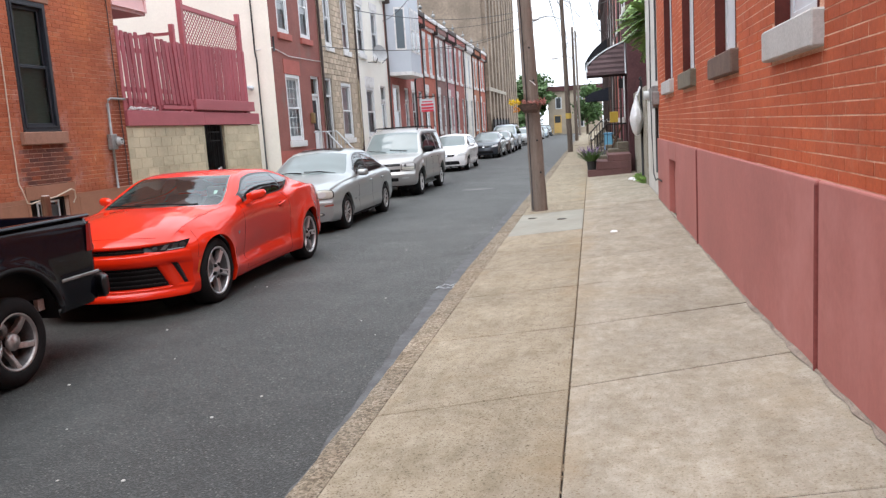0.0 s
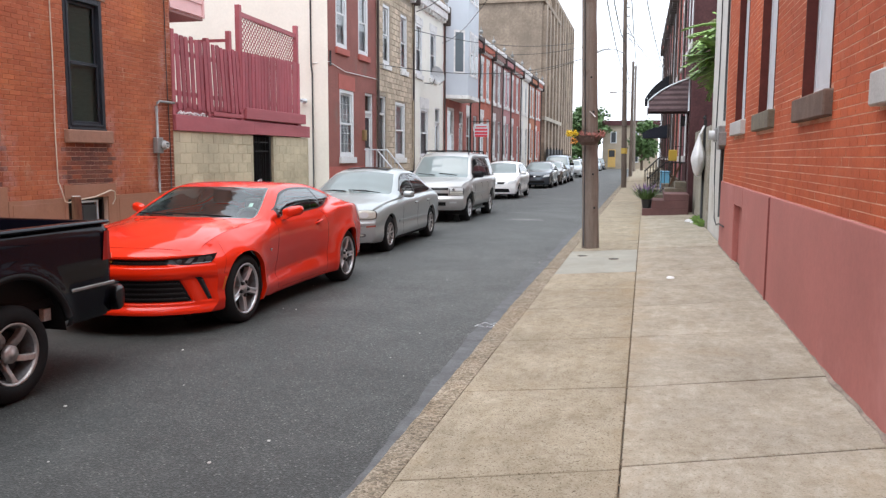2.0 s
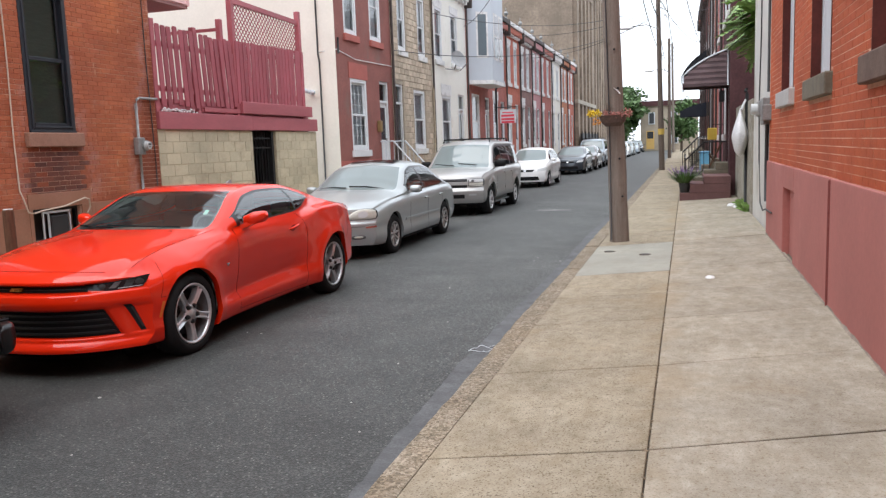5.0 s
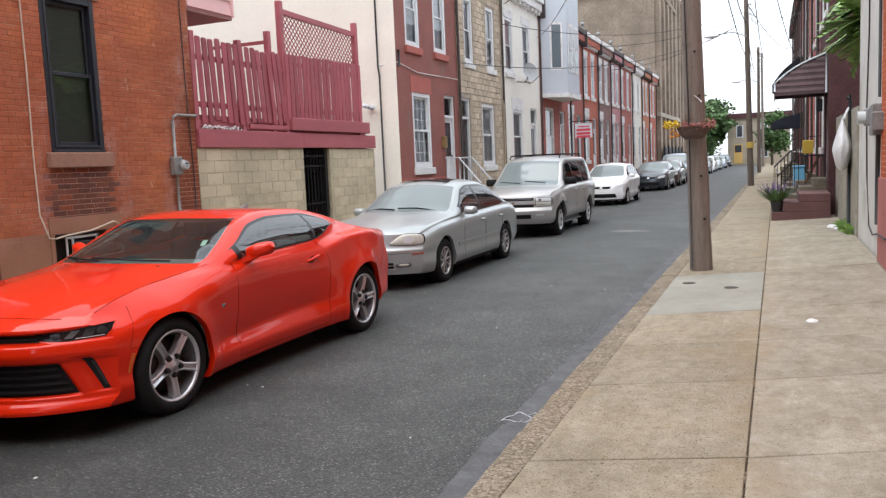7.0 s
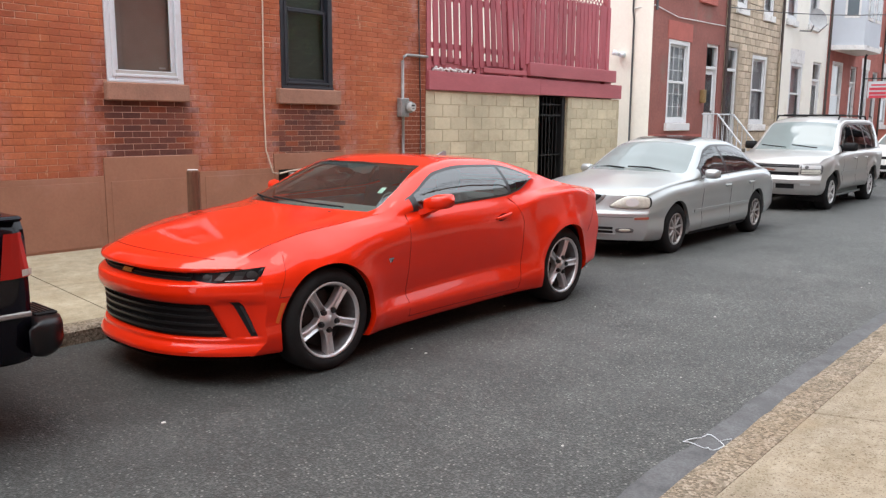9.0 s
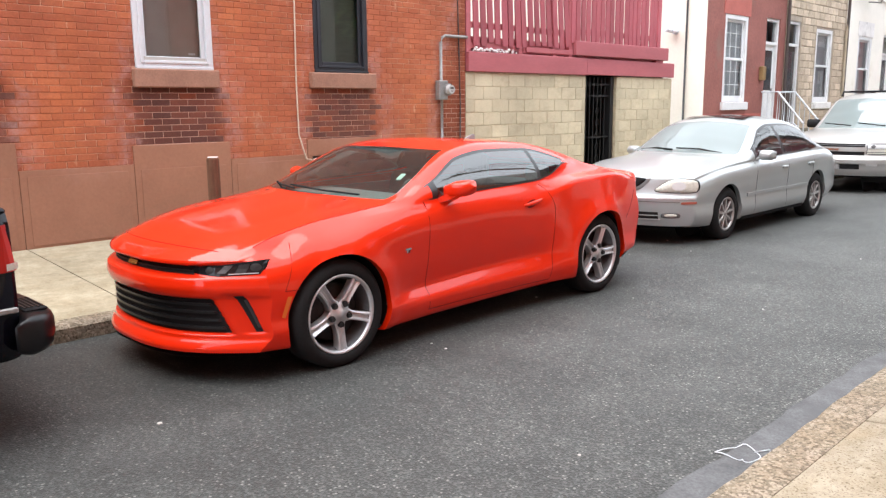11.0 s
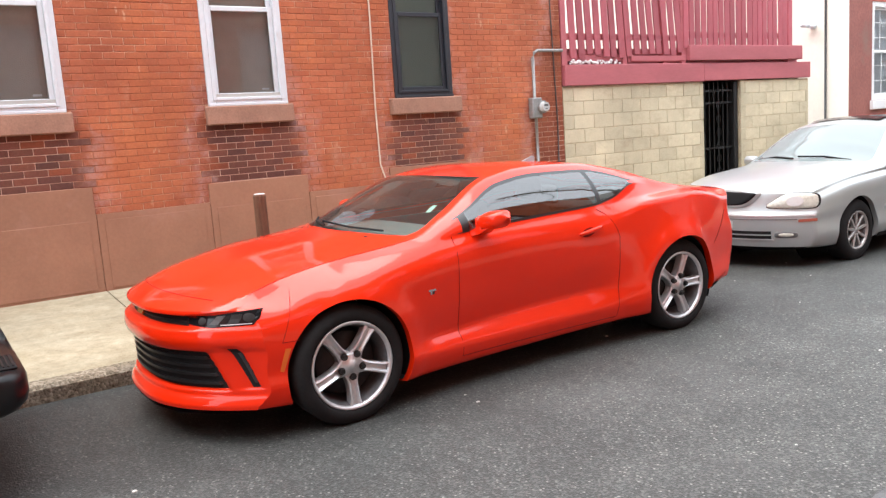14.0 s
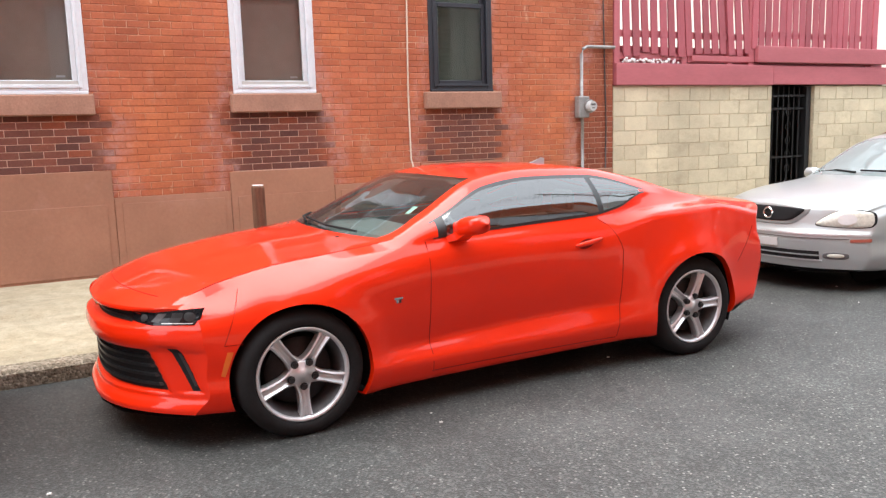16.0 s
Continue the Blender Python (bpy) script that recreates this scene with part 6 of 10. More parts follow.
    # end caps
    for end, i in ((0, 0), (1, ns - 1)):
        top = idx[i, R_RAIL:]
        xt, zt = P[i, R_RAIL:, 0], P[i, R_RAIL:, 2]
        fx = xt / xt[0]
        prev = None
        lo = STARTS[2]
        if end == 0 and sp.get("fine_nose"):
            # a fine grid, so that the nose can carry relief
            jf = np.linspace(lo, R_RAIL, 3 * (R_RAIL - lo) + 1)
            gx = np.linspace(1, 0, 57)
            zo = np.interp(gx[::-1], fx[::-1], (zt - zt[0])[::-1])[::-1]
            base, jj = len(verts), np.arange(lo, R_RAIL + 1)
            for v in jf:
                px, py, pz = (np.interp(v, jj, P[i, lo:R_RAIL + 1, c]) for c in range(3))
                t = ((v - lo) / (R_RAIL - lo)) ** 2
                verts += [[px * g, py, pz + t * o] for g, o in zip(gx, zo)]
            for a in range(len(jf) - 1):
                for k in range(56):
                    p0 = base + a * 57 + k
                    put("body", (p0, p0 + 57, p0 + 58, p0 + 1))
            continue
        for j in range(lo, R_RAIL + 1):
            if j == R_RAIL:
                line = list(top)
            else:
                t = ((j - lo) / (R_RAIL - lo)) ** 2
                line = [idx[i, j]]
                for k in range(1, len(fx)):
                    line.append(len(verts))
                    verts.append([P[i, j, 0] * fx[k], P[i, j, 1], P[i, j, 2] + t * (zt[k] - zt[0])])
            if prev:
                for k in range(len(line) - 1):
                    q = (prev[k], line[k], line[k + 1], prev[k + 1])
                    put("body", q if end == 0 else q[::-1])
            prev = line
    V = np.array(verts)
    # rounded plan and profile of the two ends
    for end, yy, swp, prof, L in ((0, y0, sp["sweep_f"], sp["prof_f"], sp.get("len_f", 0.95)), (1, y1, sp["sweep_r"], sp["prof_r"], sp.get("len_r", 0.9))):
        s = (V[:, 1] - yy) if end == 0 else (yy - V[:, 1])
        k = np.clip(1 - s / L, 0, 1)
        rel = sp["relief"](V[:, 2], np.abs(V[:, 0])) if end == 0 and "relief" in sp else prof(V[:, 2])
        off = swp[0] * (np.abs(V[:, 0]) / 0.9) ** swp[1] + rel * np.clip(1 - s / (L * 0.45), 0, 1)
        V[:, 1] += (off * k) * (1 if end == 0 else -1)
    sp["cap"] = lambda x, z: y0 + sp["sweep_f"][0] * (abs(x) / 0.9) ** sp["sweep_f"][1] + float(sp["relief"](np.array(float(z)), np.array(abs(float(x)))) if "relief" in sp else sp["prof_f"](z))
    sp["rcap"] = lambda x, z: y1 - sp["sweep_r"][0] * (abs(x) / 0.9) ** sp["sweep_r"][1] - float(sp["prof_r"](z))
    # wheel arches: edges that cross the arch are drawn onto it
    state = np.zeros(len(V), int)
    lips = []
    jrow = np.full(len(V), 999)
    jrow[: ns * nrow] = np.tile(np.arange(nrow), ns)
    for hy in sp["axles"]:
        R, hz = sp["arch"], sp["hub"]
        side = (V[:, 0] > 0.45) & (V[:, 2] < hz + R + 0.2)
        d = np.hypot(V[:, 1] - hy, V[:, 2] - hz)
        seen = set()
        cross = []
        for key, fs in cells.items():
            for q in fs:
                for a, b in zip(q, q[1:] + q[:1]):
                    if (min(a, b), max(a, b)) in seen or not (side[a] and side[b]):
                        continue
                    if abs(V[a, 1] - hy) > R + 0.1:
                        continue
                    seen.add((min(a, b), max(a, b)))
                    if (d[a] - R) * (d[b] - R) < 0:
                        cross.append((a, b))
        for a, b in cross:
            if state[a] == 2 or state[b] == 2:
                if state[a] == 2 and state[b] == 2:
                    continue
                if state[a] == 2 or state[b] == 2:
                    continue
            c = a if abs(d[a] - R) < abs(d[b] - R) else b
            o = b if c == a else a
            t = (R - d[c]) / (d[o] - d[c])
            V[c] = V[c] + (V[o] - V[c]) * t
            r = np.hypot(V[c, 1] - hy, V[c, 2] - hz)
            V[c, 1], V[c, 2] = hy + (V[c, 1] - hy) * R / r, hz + (V[c, 2] - hz) * R / r
            state[c] = 2
        d = np.hypot(V[:, 1] - hy, V[:, 2] - hz)
        state[(d < R - 1e-4) & side & (state != 2)] = 1
        on = [i for i in np.nonzero(state == 2)[0] if abs(np.hypot(V[i, 1] - hy, V[i, 2] - hz) - R) < 1e-3]
        on.sort(key=lambda i: math.atan2(V[i, 2] - hz, V[i, 1] - hy))
        lips.append((hy, on))
    for key in list(cells):
        keep = []
        for q in cells[key]:
            st = [state[i] for i in q]
            if 1 in st:
                rest = tuple(i for i in q if state[i] != 1)
                if 0 in st and len(rest) == 3:
                    keep.append(rest)
                continue
            if all(s == 2 for s in st):
                continue
            keep.append(q)
        cells[key] = keep
    N = len(V)
    VM = np.concatenate([V, V * np.array([-1, 1, 1])])
    mirror = np.where(np.abs(V[:, 0]) < 1e-6, np.arange(N), np.arange(N) + N)

    def emit(name, faces, mat, both=True, label="", side=1, smooth=True):
        out = []
        if both or side > 0:
            out += [tuple(int(i) for i in q) for q in faces]
        if both or side < 0:
            out += [tuple(int(mirror[i]) for i in q[::-1]) for q in faces]
        used = sorted({i for q in out for i in q})
        m = {i: k for k, i in enumerate(used)}
        ob = quads(name, VM[used], [tuple(m[i] for i in q) for q in out], mat, parent, label, smooth=smooth)
        return ob

    made = {}
    for key in sorted(cells):
        fs = cells[key]
        if not fs:
            continue
        if key == "lining":
            ids = sorted({i for q in fs for i in q})
            m = {i: k for k, i in enumerate(ids)}
            A = V[ids].copy()
            c = np.array([0, 0, 0.8])
            d = (c - A) * np.array([1, 0, 1])
            A += 0.03 * d / np.maximum(np.linalg.norm(d, axis=1, keepdims=True), 0.05)
            faces = [tuple(m[i] for i in q[::-1]) for q in fs]
            n = len(ids)
            both = np.concatenate([A, A * np.array([-1, 1, 1])])
            quads("roof_lining", both, faces + [tuple(n + i for i in q[::-1]) for q in faces], CABIN_GREY if sp.get("grey_seats") else CABIN, parent, smooth=True)
        elif key == "underbody":
            emit("underbody", fs, MATT_BLACK)
        elif key == "body":
            made["body"] = emit("body", fs, paint_mat)
        elif key == "bonnet":
            made["bonnet"] = emit("bonnet", fs, paint_mat)
        elif key == "windscreen":
            emit("windscreen", fs, screen_mat).visible_shadow = False
        elif key == "rear_window":
            emit("rear_window", fs, glass_mat).visible_shadow = False
        elif key.startswith(("window_trim", "pillar")):
            for s in (1, -1):
                emit("window_trim", fs, BLACK_TRIM, False, side=s)
        elif key == "side_window":
            for s in (1, -1):
                emit("side_window", fs, glass_mat, False, side=s).visible_shadow = False
        else:
            for s in (1, -1):
                made[key + ("r" if s > 0 else "l")] = emit("door", fs, paint_mat, False, side=s)
    # arch lips and dark wells
    for hy, on in lips:
        for s in (1, -1):
            pts = V[on] * np.array([s, 1, 1])
            inn = pts - np.array([0.05 * s, 0, 0])
            n = len(on)
            fs = [(k, k + 1, n + k + 1, n + k) for k in range(n - 1)]
            quads("arch_lip", np.concatenate([pts, inn]), fs, paint_mat, parent, smooth=True)
        for s in (1, -1):
            bm = bmesh.new()
            R, hz = sp["arch"] + 0.015, sp["hub"]
            prev = None
            for k in range(19):
                a = math.pi * (k / 18 * 1.25 - 0.125)
                y, z = hy + R * math.cos(a), hz + R * math.sin(a)
                pair = (bm.verts.new((s * (sp["half"] - 0.06), y, z)), bm.verts.new((s * 0.42, y, z)))
                if prev:
                    bm.faces.new((prev[0], pair[0], pair[1], prev[1]))
                prev = pair
            cyl(bm, (s * 0.40, hy, hz), (s * 0.42, hy, hz), R, seg=24)
            part("wheel_well", bm, MATT_BLACK, parent)
    # cabin: floor, dash, seats, lining
    cabin(sp, parent)
    sp["grid"] = V[: ns * nrow].reshape(ns, nrow, 3)
    return made


def cabin(sp, parent):
    W = sp["half"]
    a, b = sp["cowl"][0] + 0.02, sp["rlow"][0]
    zb = float(sp["zs"](1.4))
    bm = bmesh.new()
    cuboid(bm, -W + 0.11, W - 0.11, a, b, 0.24, 0.28)
    for s in (1, -1):
        cuboid(bm, s * (W - 0.175) - 0.012, s * (W - 0.175) + 0.012, a, b, 0.28, zb - 0.05)
    cuboid(bm, -W + 0.14, W - 0.14, b - 0.5, b - 0.02, 0.28, zb - 0.06)
    part("cabin_lining", bm, CABIN_GREY if sp.get("grey_seats") else CABIN, parent)
    bm = bmesh.new()
    cuboid(bm, -W + 0.16, W - 0.16, a + 0.10, a + 0.52, zb - 0.35, zb - 0.04, 0.06, 2)
    part("dashboard", bm, CABIN_GREY if sp.get("grey_seats") else CABIN, parent)
    ys = [sp["seat"]] + ([sp["seat"] + 0.85] if sp.get("rear_seat", True) else [])
    for n, ys_ in enumerate(ys):
        for x in (-0.36, 0.36):
            top = min(zb + 0.12, float(sp["zc"](ys_ + 0.3)) - 0.28)
            bm = bmesh.new()
            cuboid(bm, x - 0.24, x + 0.24, ys_ - 0.4, ys_ + 0.1, 0.40, 0.54, 0.05, 2)
            vs0 = set(bm.verts)
            cuboid(bm, x - 0.23, x + 0.23, ys_ + 0.02, ys_ + 0.16, 0.5, top, 0.05, 2)
            bmesh.ops.rotate(bm, verts=[v for v in bm.verts if v not in vs0], cent=(x, ys_ + 0.1, 0.5), matrix=Matrix.Rotation(radians(-16), 3, "X"))
            k = math.sin(radians(16)) * (top - 0.45)
            cuboid(bm, x - 0.12, x + 0.12, ys_ + 0.06 + k, ys_ + 0.15 + k, top + 0.0, top + 0.17, 0.04, 2)
            part("car_seat", bm, CABIN_GREY if sp.get("grey_seats") else CABIN, parent)
    ys = np.linspace(sp["head"][0] + 0.03, sp["rtop"][0] + 0.25, 9)
    vs = []
    for y in ys:
        w, zr, zc = float(sp["wr"](y)) - 0.015, float(sp["zr"](y)), float(sp["zc"](y))
        vs += [(w * u, y, zr + (zc - zr) * (1 - u * u) - 0.035) for u in (-1, -0.75, -0.4, 0, 0.4, 0.75, 1)]
    quads("headliner", vs, [(7 * i + k, 7 * i + k + 1, 7 * i + k + 8, 7 * i + k + 7) for i in range(8) for k in range(6)], CABIN_GREY if sp.get("grey_seats") else CABIN, parent, smooth=True)
    ring = [(0.36 + 0.18 * math.cos(t), a + 0.56 - 0.05 * math.sin(t), zb - 0.10 + 0.17 * math.sin(t)) for t in [2 * math.pi * k / 20 for k in range(21)]]
    tube("steering_wheel", ring, 0.014, CABIN, parent)


def fascia(name, sp, corners, nx, nz, off, mat, parent, label="", rear=False, thick=0.012, smooth=True):
    """A patch lying on the nose (or tail): corners (x, z) in order, off metres proud of it, with a rim."""
    cap = sp["rcap"] if rear else sp["cap"]
    s = -1 if rear else 1
    (ax, az), (bx, bz), (cx, cz), (dx, dz) = corners
    vs, fs = [], []
    for j in range(nz + 1):
        v = j / nz
        for i in range(nx + 1):
            u = i / nx
            x = (1 - v) * ((1 - u) * ax + u * bx) + v * ((1 - u) * dx + u * cx)
            z = (1 - v) * ((1 - u) * az + u * bz) + v * ((1 - u) * dz + u * cz)
            vs.append((x, cap(x, z) - s * off, z))
    m = nx + 1
    for j in range(nz):
        for i in range(nx):
            fs.append((j * m + i, j * m + i + 1, (j + 1) * m + i + 1, (j + 1) * m + i))
    rim = [i for i in range(m)] + [j * m + nx for j in range(1, nz + 1)] + [nz * m + i for i in range(nx - 1, -1, -1)] + [j * m for j in range(nz - 1, 0, -1)]
    base = len(vs)
    vs += [(vs[i][0], vs[i][1] + s * thick, vs[i][2]) for i in rim]
    n = len(rim)
    fs += [(rim[(k + 1) % n], rim[k], base + k, base + (k + 1) % n) for k in range(n)]
    return quads(name, vs, fs, mat, parent, label, smooth=False)


def disc_on(name, sp, x, z, rx, rz, off, mat, parent, label="", seg=18, dome=0.012):
    """A round lens or ring lying on the nose."""
    vs = [(x, sp["cap"](x, z) - off - dome, z)]
    for k in range(seg):
        a = 2 * math.pi * k / seg
        px, pz = x + rx * math.cos(a), z + rz * math.sin(a)
        vs.append((px, sp["cap"](px, pz) - off, pz))
    return quads(name, vs, [(0, 1 + k, 1 + (k + 1) % seg) for k in range(seg)], mat, parent, label, smooth=True)


def rounded_patch(name, sp, pts, off, mat, parent, label="", dome=0.012, rings=5):
    """A lens on the nose with a free rounded outline, smoothed from corner points (x, z)."""
    for _ in range(3):
        pts = [q for a, b in zip(pts, pts[1:] + pts[:1]) for q in ((0.75 * a[0] + 0.25 * b[0], 0.75 * a[1] + 0.25 * b[1]), (0.25 * a[0] + 0.75 * b[0], 0.25 * a[1] + 0.75 * b[1]))]
    n = len(pts)
    cx, cz = sum(p[0] for p in pts) / n, sum(p[1] for p in pts) / n
    vs = []
    for r in range(rings + 1):
        t = 1 - r / rings
        for px, pz in pts:
            x, z = cx + (px - cx) * t, cz + (pz - cz) * t
            vs.append((x, sp["cap"](x, z) - off - dome * (1 - t * t), z))
    fs = [(r * n + k, r * n + (k + 1) % n, (r + 1) * n + (k + 1) % n, (r + 1) * n + k) for r in range(rings) for k in range(n)]
    base = len(vs)
    vs += [(v[0], v[1] + off + 0.012, v[2]) for v in vs[:n]]
    fs += [(k, base + k, base + (k + 1) % n, (k + 1) % n) for k in range(n)]
    if cx < 0:
        fs = [f[::-1] for f in fs]
    return quads(name, vs, fs, mat, parent, label, smooth=True)


def lathe(bm, prof, seg=40):
    """Turn (x, r) pairs round the x axis."""
    rings = [[bm.verts.new((x, r * math.cos(a), r * math.sin(a))) for a in (2 * math.pi * k / seg for k in range(seg))] for x, r in prof]
    for a, b in zip(rings, rings[1:]):
        for k in range(seg):
            bm.faces.new((a[k], a[(k + 1) % seg], b[(k + 1) % seg], b[k]))
    return rings


def spoke_into(bm, ang, r0, r1, w0, w1, x0, x1, depth, groove=0.0, curl=0.0, steps=5, flare=(0.0, 0.0)):
    """One wheel spoke as a tapered bar from the hub to the rim."""
    c, s = math.cos(ang), math.sin(ang)
    prev = None
    for k in range(steps + 1):
        t = k / steps
        r, w, x = r0 + (r1 - r0) * t, w0 + (w1 - w0) * t, x0 + (x1 - x0) * math.sin(t * math.pi / 2)
        w += flare[0] * max(0.0, 1 - t / 0.42) ** 2 + flare[1] * max(0.0, (t - 0.72) / 0.28) ** 2
        cur = curl * t * t
        ring = []
        for dy, dx in ((-w, -depth), (-w, -0.006), (-w * 0.72, 0), (-w * 0.25, -groove), (w * 0.25, -groove), (w * 0.72, 0), (w, -0.006), (w, -depth)):
            a, b = r, dy + cur
            ring.append(bm.verts.new((x + dx, a * c - b * s, a * s + b * c)))
        if prev:
            for i in range(8):
                bm.faces.new((prev[i], prev[(i + 1) % 8], ring[(i + 1) % 8], ring[i]))
        prev = ring


def wheel(parent, at, side, R, r, width, style):
    """A tyre, a rim and its spokes, hub and nuts, with its face at x = at.x."""
    x, y, z = at
    m = Matrix.Translation((x, y, z)) @ (Matrix.Identity(4) if side > 0 else Matrix.Rotation(math.pi, 4, "Z"))

    def done(name, bm, mat, par, smooth=True):
        bmesh.ops.transform(bm, matrix=m, verts=bm.verts)
        ob = part(name, bm, mat, par, smooth=smooth)
        return ob

    bm = bmesh.new()
    lathe(bm, [(-width, r), (-width - 0.004, r + 0.03), (-width + 0.01, R - 0.02), (-width + 0.035, R - 0.003), (-0.035, R - 0.003), (-0.012, R - 0.02), (0.006, r + (R - r) * 0.55), (0.004, r + 0.018), (-0.004, r + 0.004), (-0.03, r - 0.004)], 48)
    tyre = done("tyre", bm, TYRE, parent)
    bm = bmesh.new()
    lathe(bm, [(-0.03, r - 0.006), (-0.004, r + 0.002), (0.0, r - 0.006), (-0.010, r - 0.017), (-0.022, r - 0.021)], 48)
    done("rim", bm, style.get("mat", ALLOY), parent)
    bm = bmesh.new()
    lathe(bm, [(-0.022, r - 0.021), (-0.05, r - 0.032), (-width + 0.02, r - 0.05)], 48)
    done("barrel", bm, BARREL, parent)
    bm = bmesh.new()
    cyl(bm, (-0.11, 0, 0), (-0.105, 0, 0), r * 0.72, seg=28)
    cyl(bm, (-width + 0.01, 0, 0), (-width + 0.015, 0, 0), r - 0.03, seg=28)
    done("brake_disc", bm, ALLOY_DARK, parent)
    bm = bmesh.new()
    n = style["n"]
    for k in range(n):
        a = style.get("turn", math.pi / 2) + 2 * math.pi * k / n
        for da in style.get("pair", (0.0,)):
            spoke_into(bm, a + da, r * 0.16, r - 0.012, style["w0"], style["w1"], style.get("x0", -0.03), -0.012, style.get("depth", 0.045), style.get("groove", 0.0), style.get("curl", 0.0), 14 if "flare" in style else 5, style.get("flare", (0.0, 0.0)))
    done("spokes", bm, style.get("mat", ALLOY), parent, smooth=False)
    bm = bmesh.new()
    lathe(bm, [(-0.06, r * 0.30), (-0.034, r * 0.29), (-0.024, r * 0.24), (-0.022, r * 0.12), (-0.016, r * 0.11), (-0.015, 0.001)], 24)
    done("hub", bm, style.get("mat", ALLOY), parent)
    if style.get("nuts"):
        for k in range(5):
            a = style.get("turn", math.pi / 2) + 2 * math.pi * k / 5
            bm = bmesh.new()
            cyl(bm, (-0.05, r * 0.27 * math.cos(a), r * 0.27 * math.sin(a)), (-0.006, r * 0.27 * math.cos(a), r * 0.27 * math.sin(a)), 0.0155, seg=8)
            cyl(bm, (-0.03, r * 0.27 * math.cos(a), r * 0.27 * math.sin(a)), (-0.0195, r * 0.27 * math.cos(a), r * 0.27 * math.sin(a)), 0.021, seg=12)
            done("wheel_nut", bm, BLACK_TRIM, parent, smooth=False)
    return tyre


def wing_mirror(parent, x, y, z, side, mat, size=1.0, dark=False):
    m = thing_part = bmesh.new()
    cuboid(m, -0.12 * size, 0.12 * size, -0.05, 0.07, -0.07 * size, 0.075 * size, 0.045, 3)
    for v in m.verts:
        v.co.x *= 1 - 0.18 * (v.co.y < -0.0)
        v.co.z *= 1 - 0.25 * (v.co.y < -0.02)
        v.co.y += 0.05 * abs(v.co.x) * (1 if v.co.x * side > 0 else -1)
    bmesh.ops.translate(m, verts=m.verts, vec=(x + side * 0.11, y, z))
    ob = part("wing_mirror", m, mat, parent, smooth=True)
    bm = bmesh.new()
    vs = [bm.verts.new(p) for p in ((x - side * 0.03, y - 0.05, z - 0.075), (x - side * 0.03, y + 0.05, z - 0.075), (x + side * 0.08, y + 0.035, z - 0.02), (x + side * 0.08, y - 0.035, z - 0.02),
                                    (x - side * 0.03, y - 0.05, z - 0.055), (x - side * 0.03, y + 0.05, z - 0.055), (x + side * 0.08, y + 0.035, z + 0.02), (x + side * 0.08, y - 0.035, z + 0.02))]
    for q in ((0, 1, 2, 3), (4, 7, 6, 5), (0, 4, 5, 1), (3, 2, 6, 7), (1, 5, 6, 2), (0, 3, 7, 4)):
        bm.faces.new([vs[i] for i in q])
    part("mirror_arm", bm, mat, ob)
    block("mirror_glass", x + side * 0.02, x + side * 0.21, y + 0.071, y + 0.074, z - 0.045, z + 0.05, CHROME, ob)
    return ob


def seam(sp, parent, pts, r=0.003, out=1.0):
    """A dark shut line through (y, row) places on both flanks."""
    for s in (1, -1):
        tube("shut_line", [(s * p[0], p[1], p[2]) for p in pts], r, MATT_BLACK, parent, seg=5)


def flank(sp, y, z):
    """The flank's half width at y and height z."""
    r = rows_at(sp, np.array([float(y)]))[:, 0, :]
    j = np.arange(STARTS[2], R_RAIL + 1)
    extra = float(sp["sculpt"](np.array(float(y)), np.array(float(z)))) if "sculpt" in sp else 0.0
    return float(np.interp(z, r[j, 1], r[j, 0])) + extra


def skin(sp, y, z):
    """The finished flank's half width at y and height z."""
    g, js = sp["grid"], slice(STARTS[2], R_BELT + 1)
    line = [(np.interp(z, q[:, 2], q[:, 1]), np.interp(z, q[:, 2], q[:, 0])) for q in g[:, js]]
    return float(np.interp(y, [p[0] for p in line], [p[1] for p in line]))


def side_patch(name, sp, y0, y1, z0, z1, proud, mat, parent, both=True, n=8, label="", taper=0.0):
    """A raised strip that follows the flank between y0..y1, z0..z1."""
    for s in ((1, -1) if both else (1,)):
        vs, fs = [], []
        for k in range(n + 1):
            y = y0 + (y1 - y0) * k / n
            sh = taper * k / n
            for z in (z0 + sh, z1 + sh):
                w = flank(sp, y, z)
                vs += [(s * (w + proud), y, z), (s * (w - 0.01), y, z)]
        for k in range(n):
            a = 4 * k
            fs += [(a, a + 4, a + 6, a + 2), (a + 2, a + 6, a + 7, a + 3), (a, a + 1, a + 5, a + 4)]
        fs += [(0, 2, 3, 1), (4 * n, 4 * n + 1, 4 * n + 3, 4 * n + 2)]
        quads(name, vs, fs, mat, parent, label)

# ---- red coupe ----
RED_PAINT = paint("bright_red_car_paint", (0.69, 0.021, 0.0015), 1.0, 0.5)
RED_PAINT.node_tree.nodes["Principled BSDF"].inputs["Specular IOR Level"].default_value = 0.08
RED_PAINT.node_tree.nodes["Principled BSDF"].inputs["Coat Roughness"].default_value = 0.06
RED_PAINT.node_tree.nodes["Principled BSDF"].inputs["Coat IOR"].default_value = 1.42
COUPE_GLASS = glass("mirror_bright_side_glass", (0.20, 0.26, 0.26), 2.1)
SEAM_RED = plain("dark_red_shut_line", (0.17, 0.008, 0.005), 0.8, spec=0.1)


def step_up(t, a, b):
    t = np.clip((t - a) / (b - a), 0, 1)
    return t * t * (3 - 2 * t)


